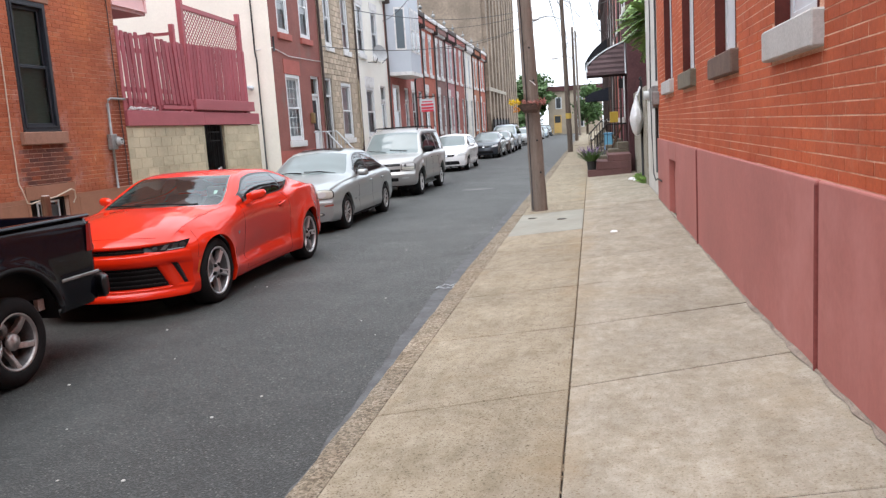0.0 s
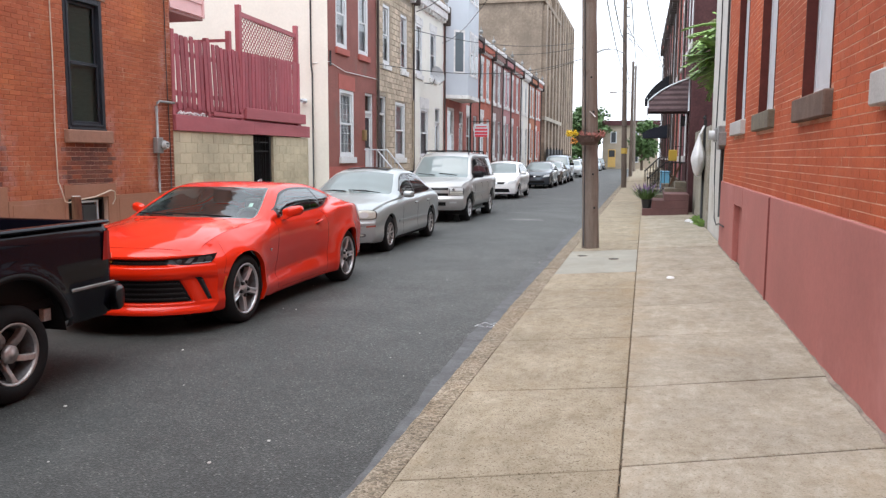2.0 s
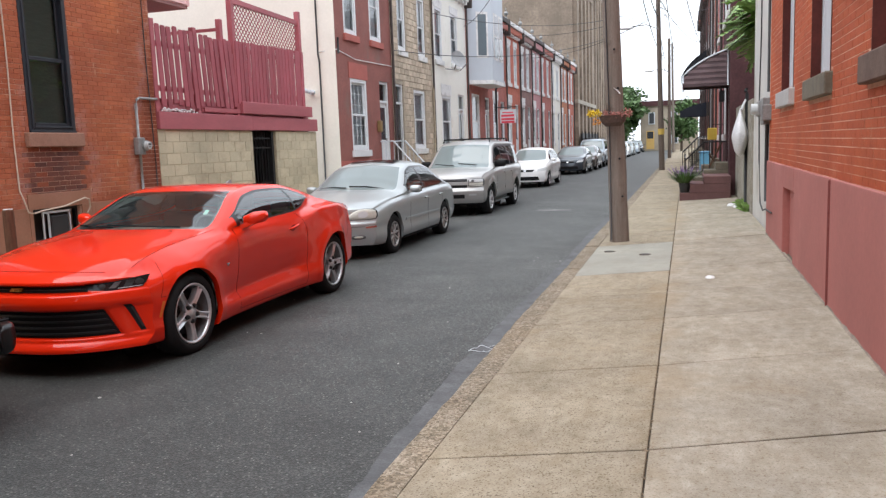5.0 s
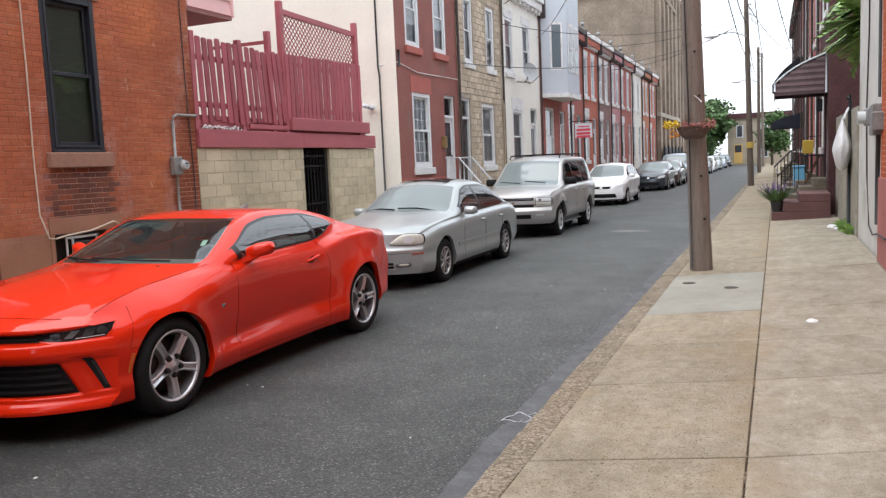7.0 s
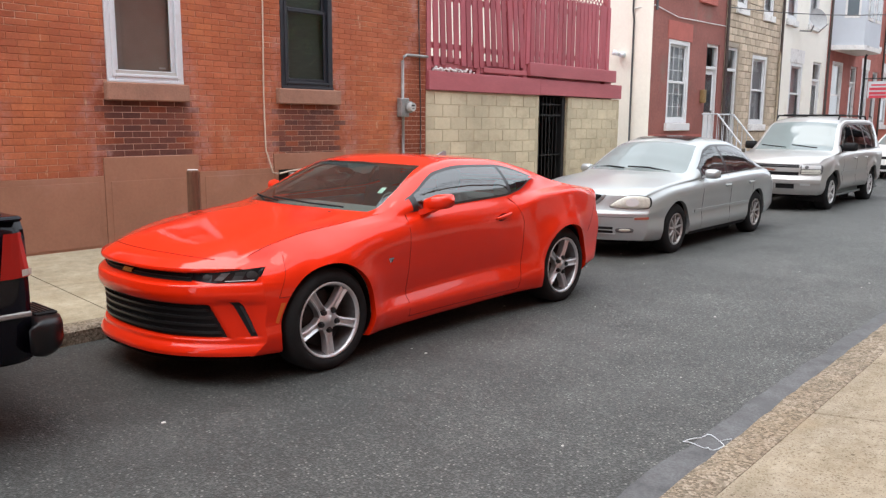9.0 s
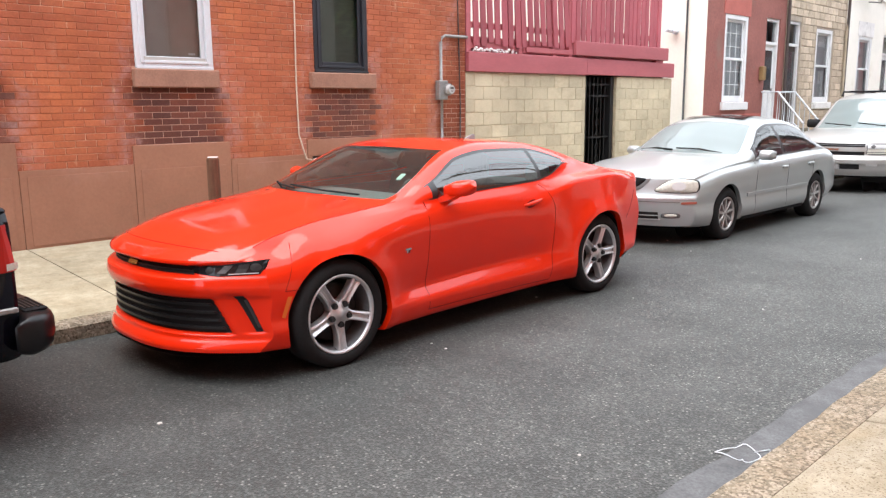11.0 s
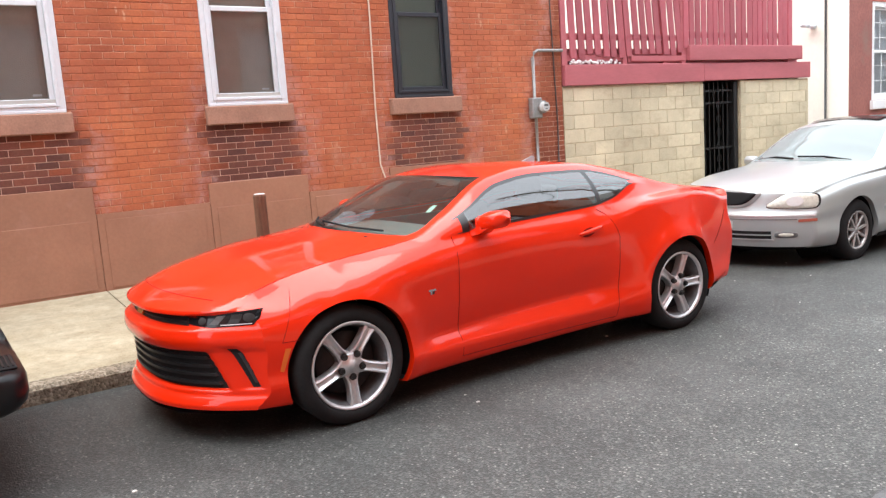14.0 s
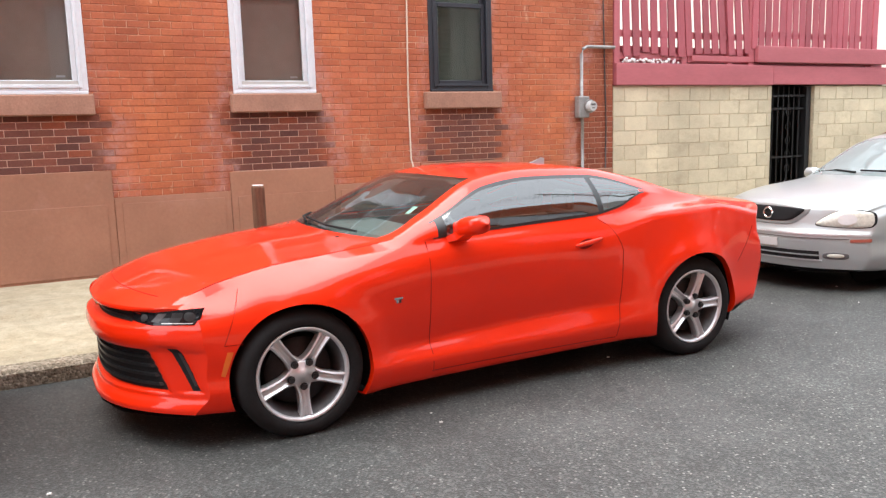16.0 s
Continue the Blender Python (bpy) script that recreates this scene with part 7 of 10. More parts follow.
def haunches(y, z):
    """Lips round the wheel arches and a waist between them."""
    out = 0 * y
    for hy, k, wide in ((0.0, 0.016, 0.085), (2.811, 0.026, 0.13)):
        d = np.hypot(y - hy, z - 0.35)
        out = out + k * np.exp(-(np.clip(d - 0.41, 0, None) / wide) ** 2) + 0.009 * (1 - step_up(d, 0.435, 0.485))
    waist = np.exp(-((y - 1.35) / 0.65) ** 2) * np.exp(-((z - 0.66) / 0.2) ** 2)
    return out - 0.012 * waist


COUPE_CURVES = dict(
    W=curve_of((-0.97, 0.90), (-0.4, 0.945), (0, 0.958), (0.45, 0.935), (0.85, 0.908), (1.3, 0.902), (1.9, 0.912), (2.4, 0.945), (2.81, 0.962), (3.3, 0.935), (3.83, 0.86)),
    zb=curve_of((-0.97, 0.195), (-0.5, 0.180), (0.4, 0.158), (1.4, 0.165), (2.4, 0.182), (3.3, 0.235), (3.83, 0.30)),
    zs=curve_of((-0.97, 0.762), (-0.8, 0.785), (-0.655, 0.802), (-0.4, 0.858), (-0.15, 0.892), (0.15, 0.918), (0.5, 0.955), (0.8, 0.99), (1.5, 1.015), (2.0, 1.035), (2.3, 1.055), (2.6, 1.072), (2.95, 1.076), (3.4, 1.038), (3.83, 0.985)),
    inset=curve_of((-0.97, 0.11), (-0.5, 0.165), (0.0, 0.170), (0.2, 0.145), (0.4, 0.095), (0.65, 0.062), (1.0, 0.045), (1.95, 0.05), (2.15, 0.075), (2.4, 0.13), (2.8, 0.165), (3.4, 0.14), (3.83, 0.09)),
    z6=curve_of((-0.97, 0.68), (-0.5, 0.735), (0.0, 0.805), (0.3, 0.860), (0.6, 0.905), (0.8, 0.93), (1.6, 0.955), (2.0, 0.945), (2.14, 0.957), (2.5, 1.03), (3.06, 1.048), (3.44, 1.012), (3.83, 0.95)),
    in6=curve_of((-0.97, 0.018), (-0.4, 0.036), (0.0, 0.040), (0.25, 0.026), (0.5, 0.014), (0.8, 0.012), (2.0, 0.012), (2.3, 0.012), (2.9, 0.030), (3.83, 0.035)),
    z4=curve_of((-0.97, 0.40), (0.3, 0.385), (0.7, 0.395), (1.7, 0.438), (2.3, 0.455), (3.0, 0.48), (3.83, 0.5)),
    dip=curve_of((-0.97, 0.012), (0.36, 0.012), (0.65, 0.052), (1.2, 0.062), (1.85, 0.054), (2.34, 0.008), (3.83, 0.015)),
    wr=curve_of((-0.97, 0.74), (0, 0.745), (0.5, 0.77), (0.62, 0.80), (0.8, 0.765), (1.27, 0.635), (1.6, 0.605), (2.05, 0.615), (2.48, 0.685), (2.85, 0.745), (3.2, 0.77), (3.83, 0.72)),
    zr=curve_of((-0.97, 0.754), (-0.72, 0.825), (-0.4, 0.885), (-0.18, 0.915), (0.27, 0.96), (0.5, 0.988), (0.62, 1.012), (0.8, 1.098), (1.27, 1.310), (1.6, 1.350), (2.05, 1.335), (2.48, 1.245), (2.85, 1.125), (3.15, 1.075), (3.83, 1.0)),
    zc=curve_of((-0.97, 0.750), (-0.93, 0.79), (-0.82, 0.836), (-0.59, 0.898), (-0.27, 0.955), (0.08, 0.998), (0.36, 1.022), (0.8, 1.178), (1.2, 1.330), (1.6, 1.375), (2.0, 1.362), (2.4, 1.298), (2.85, 1.178), (3.2, 1.088), (3.5, 1.050), (3.83, 1.012)),
    ft=curve_of((-1, 0.08), (1.95, 0.08), (2.2, 0.16), (2.44, 0.55)), fg=curve_of((-1, 0.76), (0.9, 0.72), (1.3, 0.80), (2.05, 0.80), (2.3, 0.72), (2.44, 0.60)),
)


def coupe_section(sp, y):
    """Floor, rocker, scalloped flank, crease, glass, rail and crown of the coupe."""
    W, zb, zs, inset, z6, in6, z4, dip, wr, zr, zc = (sp[k](y) for k in ("W", "zb", "zs", "inset", "z6", "in6", "z4", "dip", "wr", "zr", "zc"))
    c = [(0 * y, zb), (0.8 * W, zb), (W - 0.045, zb + 0.02), (W - 0.004, 0.315 + 0 * y), (W - dip, z4), (W, z4 + (z6 - z4) * 0.46), (W - in6, z6), (W - inset, zs)]
    ft, fg = sp["ft"](y), sp["fg"](y)
    glassy = step_up(y, 0.6, 1.0) * (1 - step_up(y, 2.4, 2.7))
    for f in (np.maximum(ft - 0.055, 0.02), ft, fg, fg + 0.065):
        c.append((W - inset + (wr - W + inset) * f + 0.055 * glassy * 4 * f * (1 - f), zs + (zr - zs) * f))
    c.append((wr, zr))
    hood = 1 - step_up(y, 0.2, 0.7)
    for f, g, gh in ((0.09, 0.24, 0.10), (0.24, 0.5, 0.46), (0.52, 0.78, 0.90)):
        c.append((wr * (1 - f), zr + (zc - zr) * (g + (gh - g) * hood)))
    c.append((0 * y, zc))
    return np.array([np.stack([a + 0 * y, b + 0 * y], -1) for a, b in c])


def coupe_creases(y):
    s = np.zeros((17, len(y)))
    s[2], s[3] = 0.5, 0.35
    s[4] = 1.0 * step_up(y, 0.42, 0.6) * (1 - step_up(y, 2.0, 2.3))
    s[6] = 0.9 * step_up(y, 2.05, 2.25) + 0.15 * step_up(y, 0.7, 0.9) * (1 - step_up(y, 1.9, 2.1))
    s[7] = 0.35 * (1 - step_up(y, 0.4, 0.7)) + 0.8 * step_up(y, 0.8, 0.95)
    s[8:12] = 0.0
    s[12] = 0.5 + 0.3 * (1 - step_up(y, 0.3, 0.6))
    s[13] = 0.25 * (1 - step_up(y, 0.3, 0.6))
    return s


NOSE = curve_of((0.15, 0.03), (0.20, 0.008), (0.235, 0.0), (0.268, 0.014), (0.295, 0.036), (0.40, 0.036), (0.53, 0.028), (0.56, 0.010), (0.60, 0.0), (0.64, 0.006), (0.70, 0.028), (0.725, 0.034), (0.745, 0.032), (0.78, 0.045), (0.85, 0.08), (1.0, 0.14))


def nose_relief(z, ax):
    """How far the nose lies back of its foremost plane: splitter, grille mouth, bar, slot and lip."""
    soft = 1 - step_up(ax, 0.84, 0.93)
    out = NOSE(z) * (0.35 + 0.65 * soft)
    wide = 0.712 - 0.075 * (z - 0.33) / 0.2
    out = out + 0.034 * step_up(z, 0.312, 0.330) * (1 - step_up(z, 0.528, 0.545)) * (1 - step_up(ax, wide, wide + 0.03))
    slot = step_up(z, 0.655, 0.674) * (1 - step_up(z, 0.722 + 0.035 * step_up(ax, 0.5, 0.88), 0.737 + 0.035 * step_up(ax, 0.5, 0.88)))
    out = out + slot * (0.012 + 0.042 * (1 - step_up(ax, 0.45, 0.70))) * (1 - step_up(ax, 0.86, 0.90))
    lean = 0.82 - 0.055 * (z - 0.33) / 0.21
    vent = step_up(z, 0.315, 0.335) * (1 - step_up(z, 0.555, 0.575)) * step_up(ax, lean - 0.05, lean - 0.025) * (1 - step_up(ax, lean + 0.025, lean + 0.05))
    return out + 0.016 * vent


def sleek_mirror(car, side):
    """A pointed mirror housing on a thin arm at the foot of the side window."""
    bm = bmesh.new()
    rings = []
    n = 20
    for k in range(13):
        t = k / 12
        x = 0.885 + 0.205 * t
        e = min(1.0, 0.55 + 1.3 * t) * max(0.002, 1 - max(0.0, (t - 0.55) / 0.45) ** 4.0) ** 0.5
        h, d = 0.052 * e, 0.074 * e
        cy, cz = 0.985 + 0.075 * t, 1.062 + 0.022 * t
        ring = []
        for i in range(n):
            a = 2 * math.pi * i / n
            ca, sa = math.cos(a), math.sin(a)
            ca, sa = math.copysign(abs(ca) ** 0.62, ca), math.copysign(abs(sa) ** 0.62, sa)
            drop = 0.25 * (ca < 0) * (sa > 0) * -ca
            ring.append(bm.verts.new((side * x, cy + d * (ca if ca < 0 else ca * 0.5), cz + h * sa * (1 - drop) - (0.022 * (1 - t) if sa < 0 else 0))))
        rings.append(ring)
    for a, b in zip(rings, rings[1:]):
        for i in range(n):
            q = (a[i], a[(i + 1) % n], b[(i + 1) % n], b[i])
            bm.faces.new(q if side > 0 else q[::-1])
    bm.faces.new(rings[-1] if side < 0 else rings[-1][::-1])
    bm.faces.new(rings[0] if side > 0 else rings[0][::-1])
    ob = part("wing_mirror", bm, RED_PAINT, car, smooth=True)
    bm = bmesh.new()
    vs = [bm.verts.new((side * x, y, z)) for x, y0, y1, z0, z1 in ((0.84, 0.90, 1.05, 0.958, 0.990), (0.925, 0.94, 1.03, 0.985, 1.035), (0.99, 0.96, 1.03, 1.02, 1.05)) for y, z in ((y0, z0), (y1, z0), (y1, z1), (y0, z1))]
    for o in (0, 4):
        for q in ((0, 1, 5, 4), (1, 2, 6, 5), (2, 3, 7, 6), (3, 0, 4, 7)):
            bm.faces.new([vs[o + i] for i in q])
    part("mirror_arm", bm, RED_PAINT, ob)
    return ob


def door_grip(sp, car, side):
    """A bowed pull handle over a flat dark patch that paints the cup's shade."""
    bm = bmesh.new()
    rings = []
    for k in range(13):
        t = k / 12
        y, z = 1.80 + 0.21 * t, 0.868 + 0.034 * t
        w = skin(sp, y, z) + 0.020 * math.sin(math.pi * t) ** 0.5
        e = 0.45 + 0.55 * math.sin(math.pi * t) ** 0.5
        rings.append([bm.verts.new((side * (w + 0.012 * e * math.cos(a)), y, z + 0.016 * e * math.sin(a))) for a in (2 * math.pi * i / 10 for i in range(10))])
    for a, b in zip(rings, rings[1:]):
        for i in range(10):
            bm.faces.new((a[i], a[(i + 1) % 10], b[(i + 1) % 10], b[i]))
    bm.faces.new(rings[0])
    bm.faces.new(rings[-1])
    bmesh.ops.recalc_face_normals(bm, faces=bm.faces)
    part("door_handle", bm, RED_PAINT, car, smooth=True)
    vs, n = [], 18
    for rr, dx in ((1.0, 0.001), (0.55, 0.0015)):
        for i in range(n):
            a = 2 * math.pi * i / n
            y, z = 1.885 + 0.062 * rr * math.cos(a), 0.876 + 0.030 * rr * math.sin(a) + 0.010 * math.cos(a)
            vs.append((side * (skin(sp, y, z) + dx), y, z))
    fs = [(i, (i + 1) % n, n + (i + 1) % n, n + i) for i in range(n)] + [tuple(range(n, 2 * n))]
    quads("handle_cup", vs, fs if side > 0 else [f[::-1] for f in fs], SEAM_RED, car)


def red_coupe(at):
    car = thing("coupe", (0, 0, 0), "bright red two-door sports coupe parked at the kerb", "car", "parked cars")
    sp = dict(
        COUPE_CURVES, y0=-0.97, y1=3.83, half=0.945, axles=(0.0, 2.811), hub=0.350, arch=0.388, sculpt=haunches, section=coupe_section, sharp=coupe_creases, fine_nose=True, relief=nose_relief, prof_f=NOSE,
        cowl=(0.62, 0.38), head=(1.27, 1.17), rtop=(2.28, 2.22), rlow=(2.95, 3.12), side_glass=(0.86, 2.42), doors=(0.78, 2.14), pillars=((0.89, 0.035), (2.06, 0.016)), bonnet=0.17,
        sweep_f=(0.47, 2.7), sweep_r=(0.34, 3.0), seat=1.55, rear_seat=True,
        prof_r=curve_of((0.2, 0.16), (0.33, 0.07), (0.45, 0.03), (0.6, 0.0), (0.74, 0.015), (0.82, 0.05), (0.93, 0.055), (0.985, 0.035), (1.05, 0.03)),
    )
    shell(sp, car, RED_PAINT, COUPE_GLASS, SCREEN_GLASS)
    style = dict(n=5, w0=0.027, w1=0.031, groove=0.016, depth=0.06, x0=-0.034, nuts=True, mat=BRIGHT_ALLOY, flare=(0.028, 0.009))
    for y in (0.0, 2.811):
        for s in (1, -1):
            wheel(car, (s * 0.932, y, 0.352), s, 0.352, 0.256, 0.24, dict(style, turn=-math.pi / 2 + (0.33 if y else 0.03)))
    # nose: slot grille, lamps, lower grille with slats, side vents
    fascia("grille", sp, [(-0.555, 0.676), (0.555, 0.676), (0.545, 0.722), (-0.545, 0.722)], 30, 2, 0.003, MATT_BLACK, car, "black slot grille")
    fascia("grille_slat", sp, [(-0.54, 0.694), (0.54, 0.694), (0.54, 0.700), (-0.54, 0.700)], 30, 1, 0.010, BLACK_TRIM, car)
    for s in (1, -1):
        rim = fascia("headlamp", sp, [(s * 0.53, 0.688), (s * 0.70, 0.672), (s * 0.70, 0.738), (s * 0.53, 0.730)], 6, 4, 0.003, LAMP_DARK, car, "smoked dark headlamp")
        fascia("lens", sp, [(s * 0.70, 0.672), (s * 0.855, 0.682), (s * 0.892, 0.772), (s * 0.70, 0.738)], 10, 4, 0.003, LAMP_DARK, rim)
        disc_on("projector", sp, s * 0.645, 0.706, 0.022, 0.020, 0.006, ALLOY_DARK, rim, "dark round projector lens")
        disc_on("projector", sp, s * 0.838, 0.723, 0.022, 0.024, 0.006, ALLOY_DARK, rim, "round grey outer lens")
        fascia("reflector", sp, [(s * 0.685, 0.690), (s * 0.72, 0.688), (s * 0.75, 0.736), (s * 0.715, 0.733)], 3, 2, 0.005, BARREL, rim, "grey inner reflector")
        fascia("reflector", sp, [(s * 0.76, 0.690), (s * 0.80, 0.690), (s * 0.815, 0.742), (s * 0.775, 0.740)], 3, 2, 0.005, ALLOY_DARK, rim)
        fascia("lamp_strip", sp, [(s * 0.735, 0.683), (s * 0.85, 0.688), (s * 0.852, 0.692), (s * 0.735, 0.687)], 8, 1, 0.006, LAMP_INSIDE, rim, "pale light strip")
        fascia("vent", sp, [(s * 0.822, 0.335), (s * 0.848, 0.335), (s * 0.795, 0.555), (s * 0.752, 0.555)], 3, 10, 0.003, MATT_BLACK, car, "black slanted bumper vent")
        fascia("lamp_strip", sp, [(s * 0.832, 0.36), (s * 0.841, 0.36), (s * 0.797, 0.53), (s * 0.786, 0.53)], 2, 8, 0.007, ALLOY_DARK, car)
        vs = [(s * (skin(sp, y, z) + 0.003), y, z) for y, z in ((-0.425, 0.410), (-0.405, 0.402), (-0.380, 0.465), (-0.358, 0.530), (-0.388, 0.532), (-0.408, 0.47))]
        quads("marker_lamp", vs, [tuple(range(6)) if s > 0 else tuple(range(5, -1, -1))], LAMP_AMBER, car, "amber side marker lamp")
    fascia("lower_grille", sp, [(-0.715, 0.328), (0.715, 0.328), (0.635, 0.532), (-0.635, 0.532)], 36, 6, 0.003, MATT_BLACK, car, "black lower grille")
    for k in range(4):
        z = 0.350 + k * 0.047
        w = 0.70 - 0.075 * (z - 0.33) / 0.2
        fascia("grille_slat", sp, [(-w, z), (w, z), (w - 0.008, z + 0.015), (-w + 0.008, z + 0.015)], 30, 1, 0.022, BLACK_TRIM, car, thick=0.022)
    fascia("badge", sp, [(-0.065, 0.688), (0.050, 0.688), (0.065, 0.714), (-0.050, 0.714)], 2, 1, 0.022, plain("gold_badge", (0.65, 0.45, 0.12), 0.25, 0.9), car, "small gold badge", thick=0.02)
    # tail: lamps, valance
    for s in (1, -1):
        fascia("tail_lamp", sp, [(s * 0.28, 0.82), (s * 0.80, 0.82), (s * 0.78, 0.91), (s * 0.28, 0.91)], 10, 2, 0.006, LAMP_RED, car, "dark red tail lamp", rear=True)
    fascia("rear_bumper_inset", sp, [(-0.74, 0.30), (0.74, 0.30), (0.70, 0.40), (-0.70, 0.40)], 14, 2, 0.006, MATT_BLACK, car, rear=True)
    for s in (1, -1):
        vs, fs = [], []
        for k in range(9):
            y = 3.205 + 0.21 * k / 8
            for z in (0.255 + 0.05 * k / 8, 0.30 + 0.06 * k / 8):
                vs.append((s * (skin(sp, y, z) + 0.004), y, z))
        fs = [(2 * k, 2 * k + 2, 2 * k + 3, 2 * k + 1) for k in range(8)]
        quads("valance", vs, fs if s > 0 else [f[::-1] for f in fs], MATT_BLACK, car, "black lower valance")
    # shut lines: door, bumper corners, bonnet
    lines = [([(0.775 + 0.012 * (1 - k / 15) ** 2, 0.235 + (0.985 - 0.235) * k / 15) for k in range(16)], 0.0022),
             ([(2.005 + 0.165 * min(1.0, (1.022 - z) / 0.20) ** 0.6 - 0.03 * max(0.0, 0.55 - z) / 0.3, z) for z in [0.235 + (1.022 - 0.235) * k / 19 for k in range(20)]], 0.0022),
             ([(0.78 + 1.35 * k / 14, 0.232) for k in range(15)], 0.0026),
             ([(-0.29 - 0.11 * (1 - k / 9), 0.565 + 0.265 * k / 9) for k in range(10)], 0.0018),
             ([(-0.40 + 0.09 * k / 5, 0.565) for k in range(6)], 0.0018),
             ([(3.23 + 0.20 * k / 9, 0.625 + 0.235 * k / 9) for k in range(10)], 0.0022)]
    for pts, r in lines:
        for s in (1, -1):
            tube("shut_line", [(s * (skin(sp, y, z) + 0.0002), y, z) for y, z in pts], r, SEAM_RED, car, seg=5)
    g = sp["grid"]
    i0 = int(np.argmin(np.abs(g[:, -1, 1] + 0.80)))
    tube("shut_line", [(s * p[0], p[1], p[2]) for s, ps in ((1, g[i0, R_RAIL + 6:]), (-1, g[i0, R_RAIL + 6:-1][::-1])) for p in ps], 0.0028, SEAM_RED, car, seg=5)
    i1 = int(np.argmin(np.abs(g[:, R_RAIL, 1] - 0.60)))
    for s in (1, -1):
        tube("shut_line", [(s * p[0], p[1], p[2]) for p in g[i0 + 2:i1, R_RAIL]], 0.0022, SEAM_RED, car, seg=5)
        door_grip(sp, car, s)
        sleek_mirror(car, s)
    for y0, y1, z0, z1, mat in ((0.535, 0.590, 0.688, 0.700, CHROME), (0.548, 0.562, 0.668, 0.688, CHROME), (0.566, 0.580, 0.668, 0.688, BLACK_TRIM)):
        for s in (1, -1):
            vs = [(s * (skin(sp, y, z) + 0.004), y, z) for y, z in ((y0, z0), (y1, z0), (y1, z1), (y0, z1))]
            quads("emblem", vs, [(0, 1, 2, 3) if s > 0 else (3, 2, 1, 0)], mat, car)
    # wipers, sticker, aerial
    tube("wiper", [(0.5, 0.50, 1.034), (0.2, 0.42, 1.049), (-0.25, 0.445, 1.061)], 0.007, MATT_BLACK, car)
    tube("wiper", [(-0.15, 0.405, 1.044), (-0.45, 0.485, 1.049), (-0.72, 0.63, 1.042)], 0.007, MATT_BLACK, car)
    block("cowl_panel", -0.5, 0.5, 0.37, 0.45, 0.98, 1.012, MATT_BLACK, car, bevel=0.01)
    bm = bmesh.new()
    vs = [bm.verts.new(p) for p in ((0.545, 0.80, 1.120), (0.585, 0.81, 1.120), (0.57, 0.88, 1.157), (0.53, 0.87, 1.157))]
    bm.faces.new(vs)
    part("windscreen_sticker", bm, plain("pale_green_sticker", (0.55, 0.75, 0.65), 0.6), car, "pale green sticker")
    bm = bmesh.new()
    for p in ((-0.02, 2.06, 1.345), (0.02, 2.06, 1.345), (0.012, 2.2, 1.32), (-0.012, 2.2, 1.32), (0, 2.18, 1.392), (0, 2.21, 1.385)):
        bm.verts.new(p)
    bm.verts.ensure_lookup_table()
    for q in ((0, 1, 4), (1, 2, 5, 4), (2, 3, 5), (3, 0, 4, 5)):
        bm.faces.new([bm.verts[i] for i in q])
    part("roof_fin", bm, plain("pale_grey_fin", (0.25, 0.26, 0.27), 0.4), car, "grey roof fin")
    car.location = at
    return car


red_coupe((-4.03, 8.0, -0.035))

# ---- the other parked cars ----
SILVER = paint("pale_silver_car_paint", (0.365, 0.395, 0.398), 0.5, 0.36, 0.35, 0.05)
PEWTER = paint("pewter_car_paint", (0.38, 0.375, 0.365), 0.6, 0.35, 0.35, 0.06)
WHITE_CAR = paint("white_car_paint", (0.80, 0.80, 0.80), 0.9, 0.35)
GRAPHITE = paint("graphite_car_paint", (0.035, 0.045, 0.058), 1.0, 0.3, 0.3)
BLACK_CAR = paint("black_car_paint", (0.004, 0.004, 0.008), 0.40, 0.25)
BLACK_CAR.node_tree.nodes["Principled BSDF"].inputs["Specular IOR Level"].default_value = 0.04


def wheels_of(car, sp, R, r, style, width=0.21):
    for y in sp["axles"]:
        for s in (1, -1):
            wheel(car, (s * (sp["half"] - 0.02), y, R), s, R, r, width, style)


def door_seams(sp, car, ys):
    for y in ys:
        pts = []
        for k in range(12):
            z = float(sp["zb"](y)) + 0.08 + (float(sp["zs"](y)) - float(sp["zb"](y)) - 0.09) * k / 11
            pts.append((flank(sp, y, z) - 0.0005, y, z))
        seam(sp, car, pts, 0.003)


def handles(sp, car, places, mat, z):
    for y in places:
        w = flank(sp, y, z)
        for s in (1, -1):
            bm = bmesh.new()
            x = s * (w + 0.008)
            cuboid(bm, x - 0.016, x + 0.016, y - 0.085, y + 0.085, z - 0.018, z + 0.018, 0.012, 2)
            part("door_handle", bm, mat, car, smooth=True)


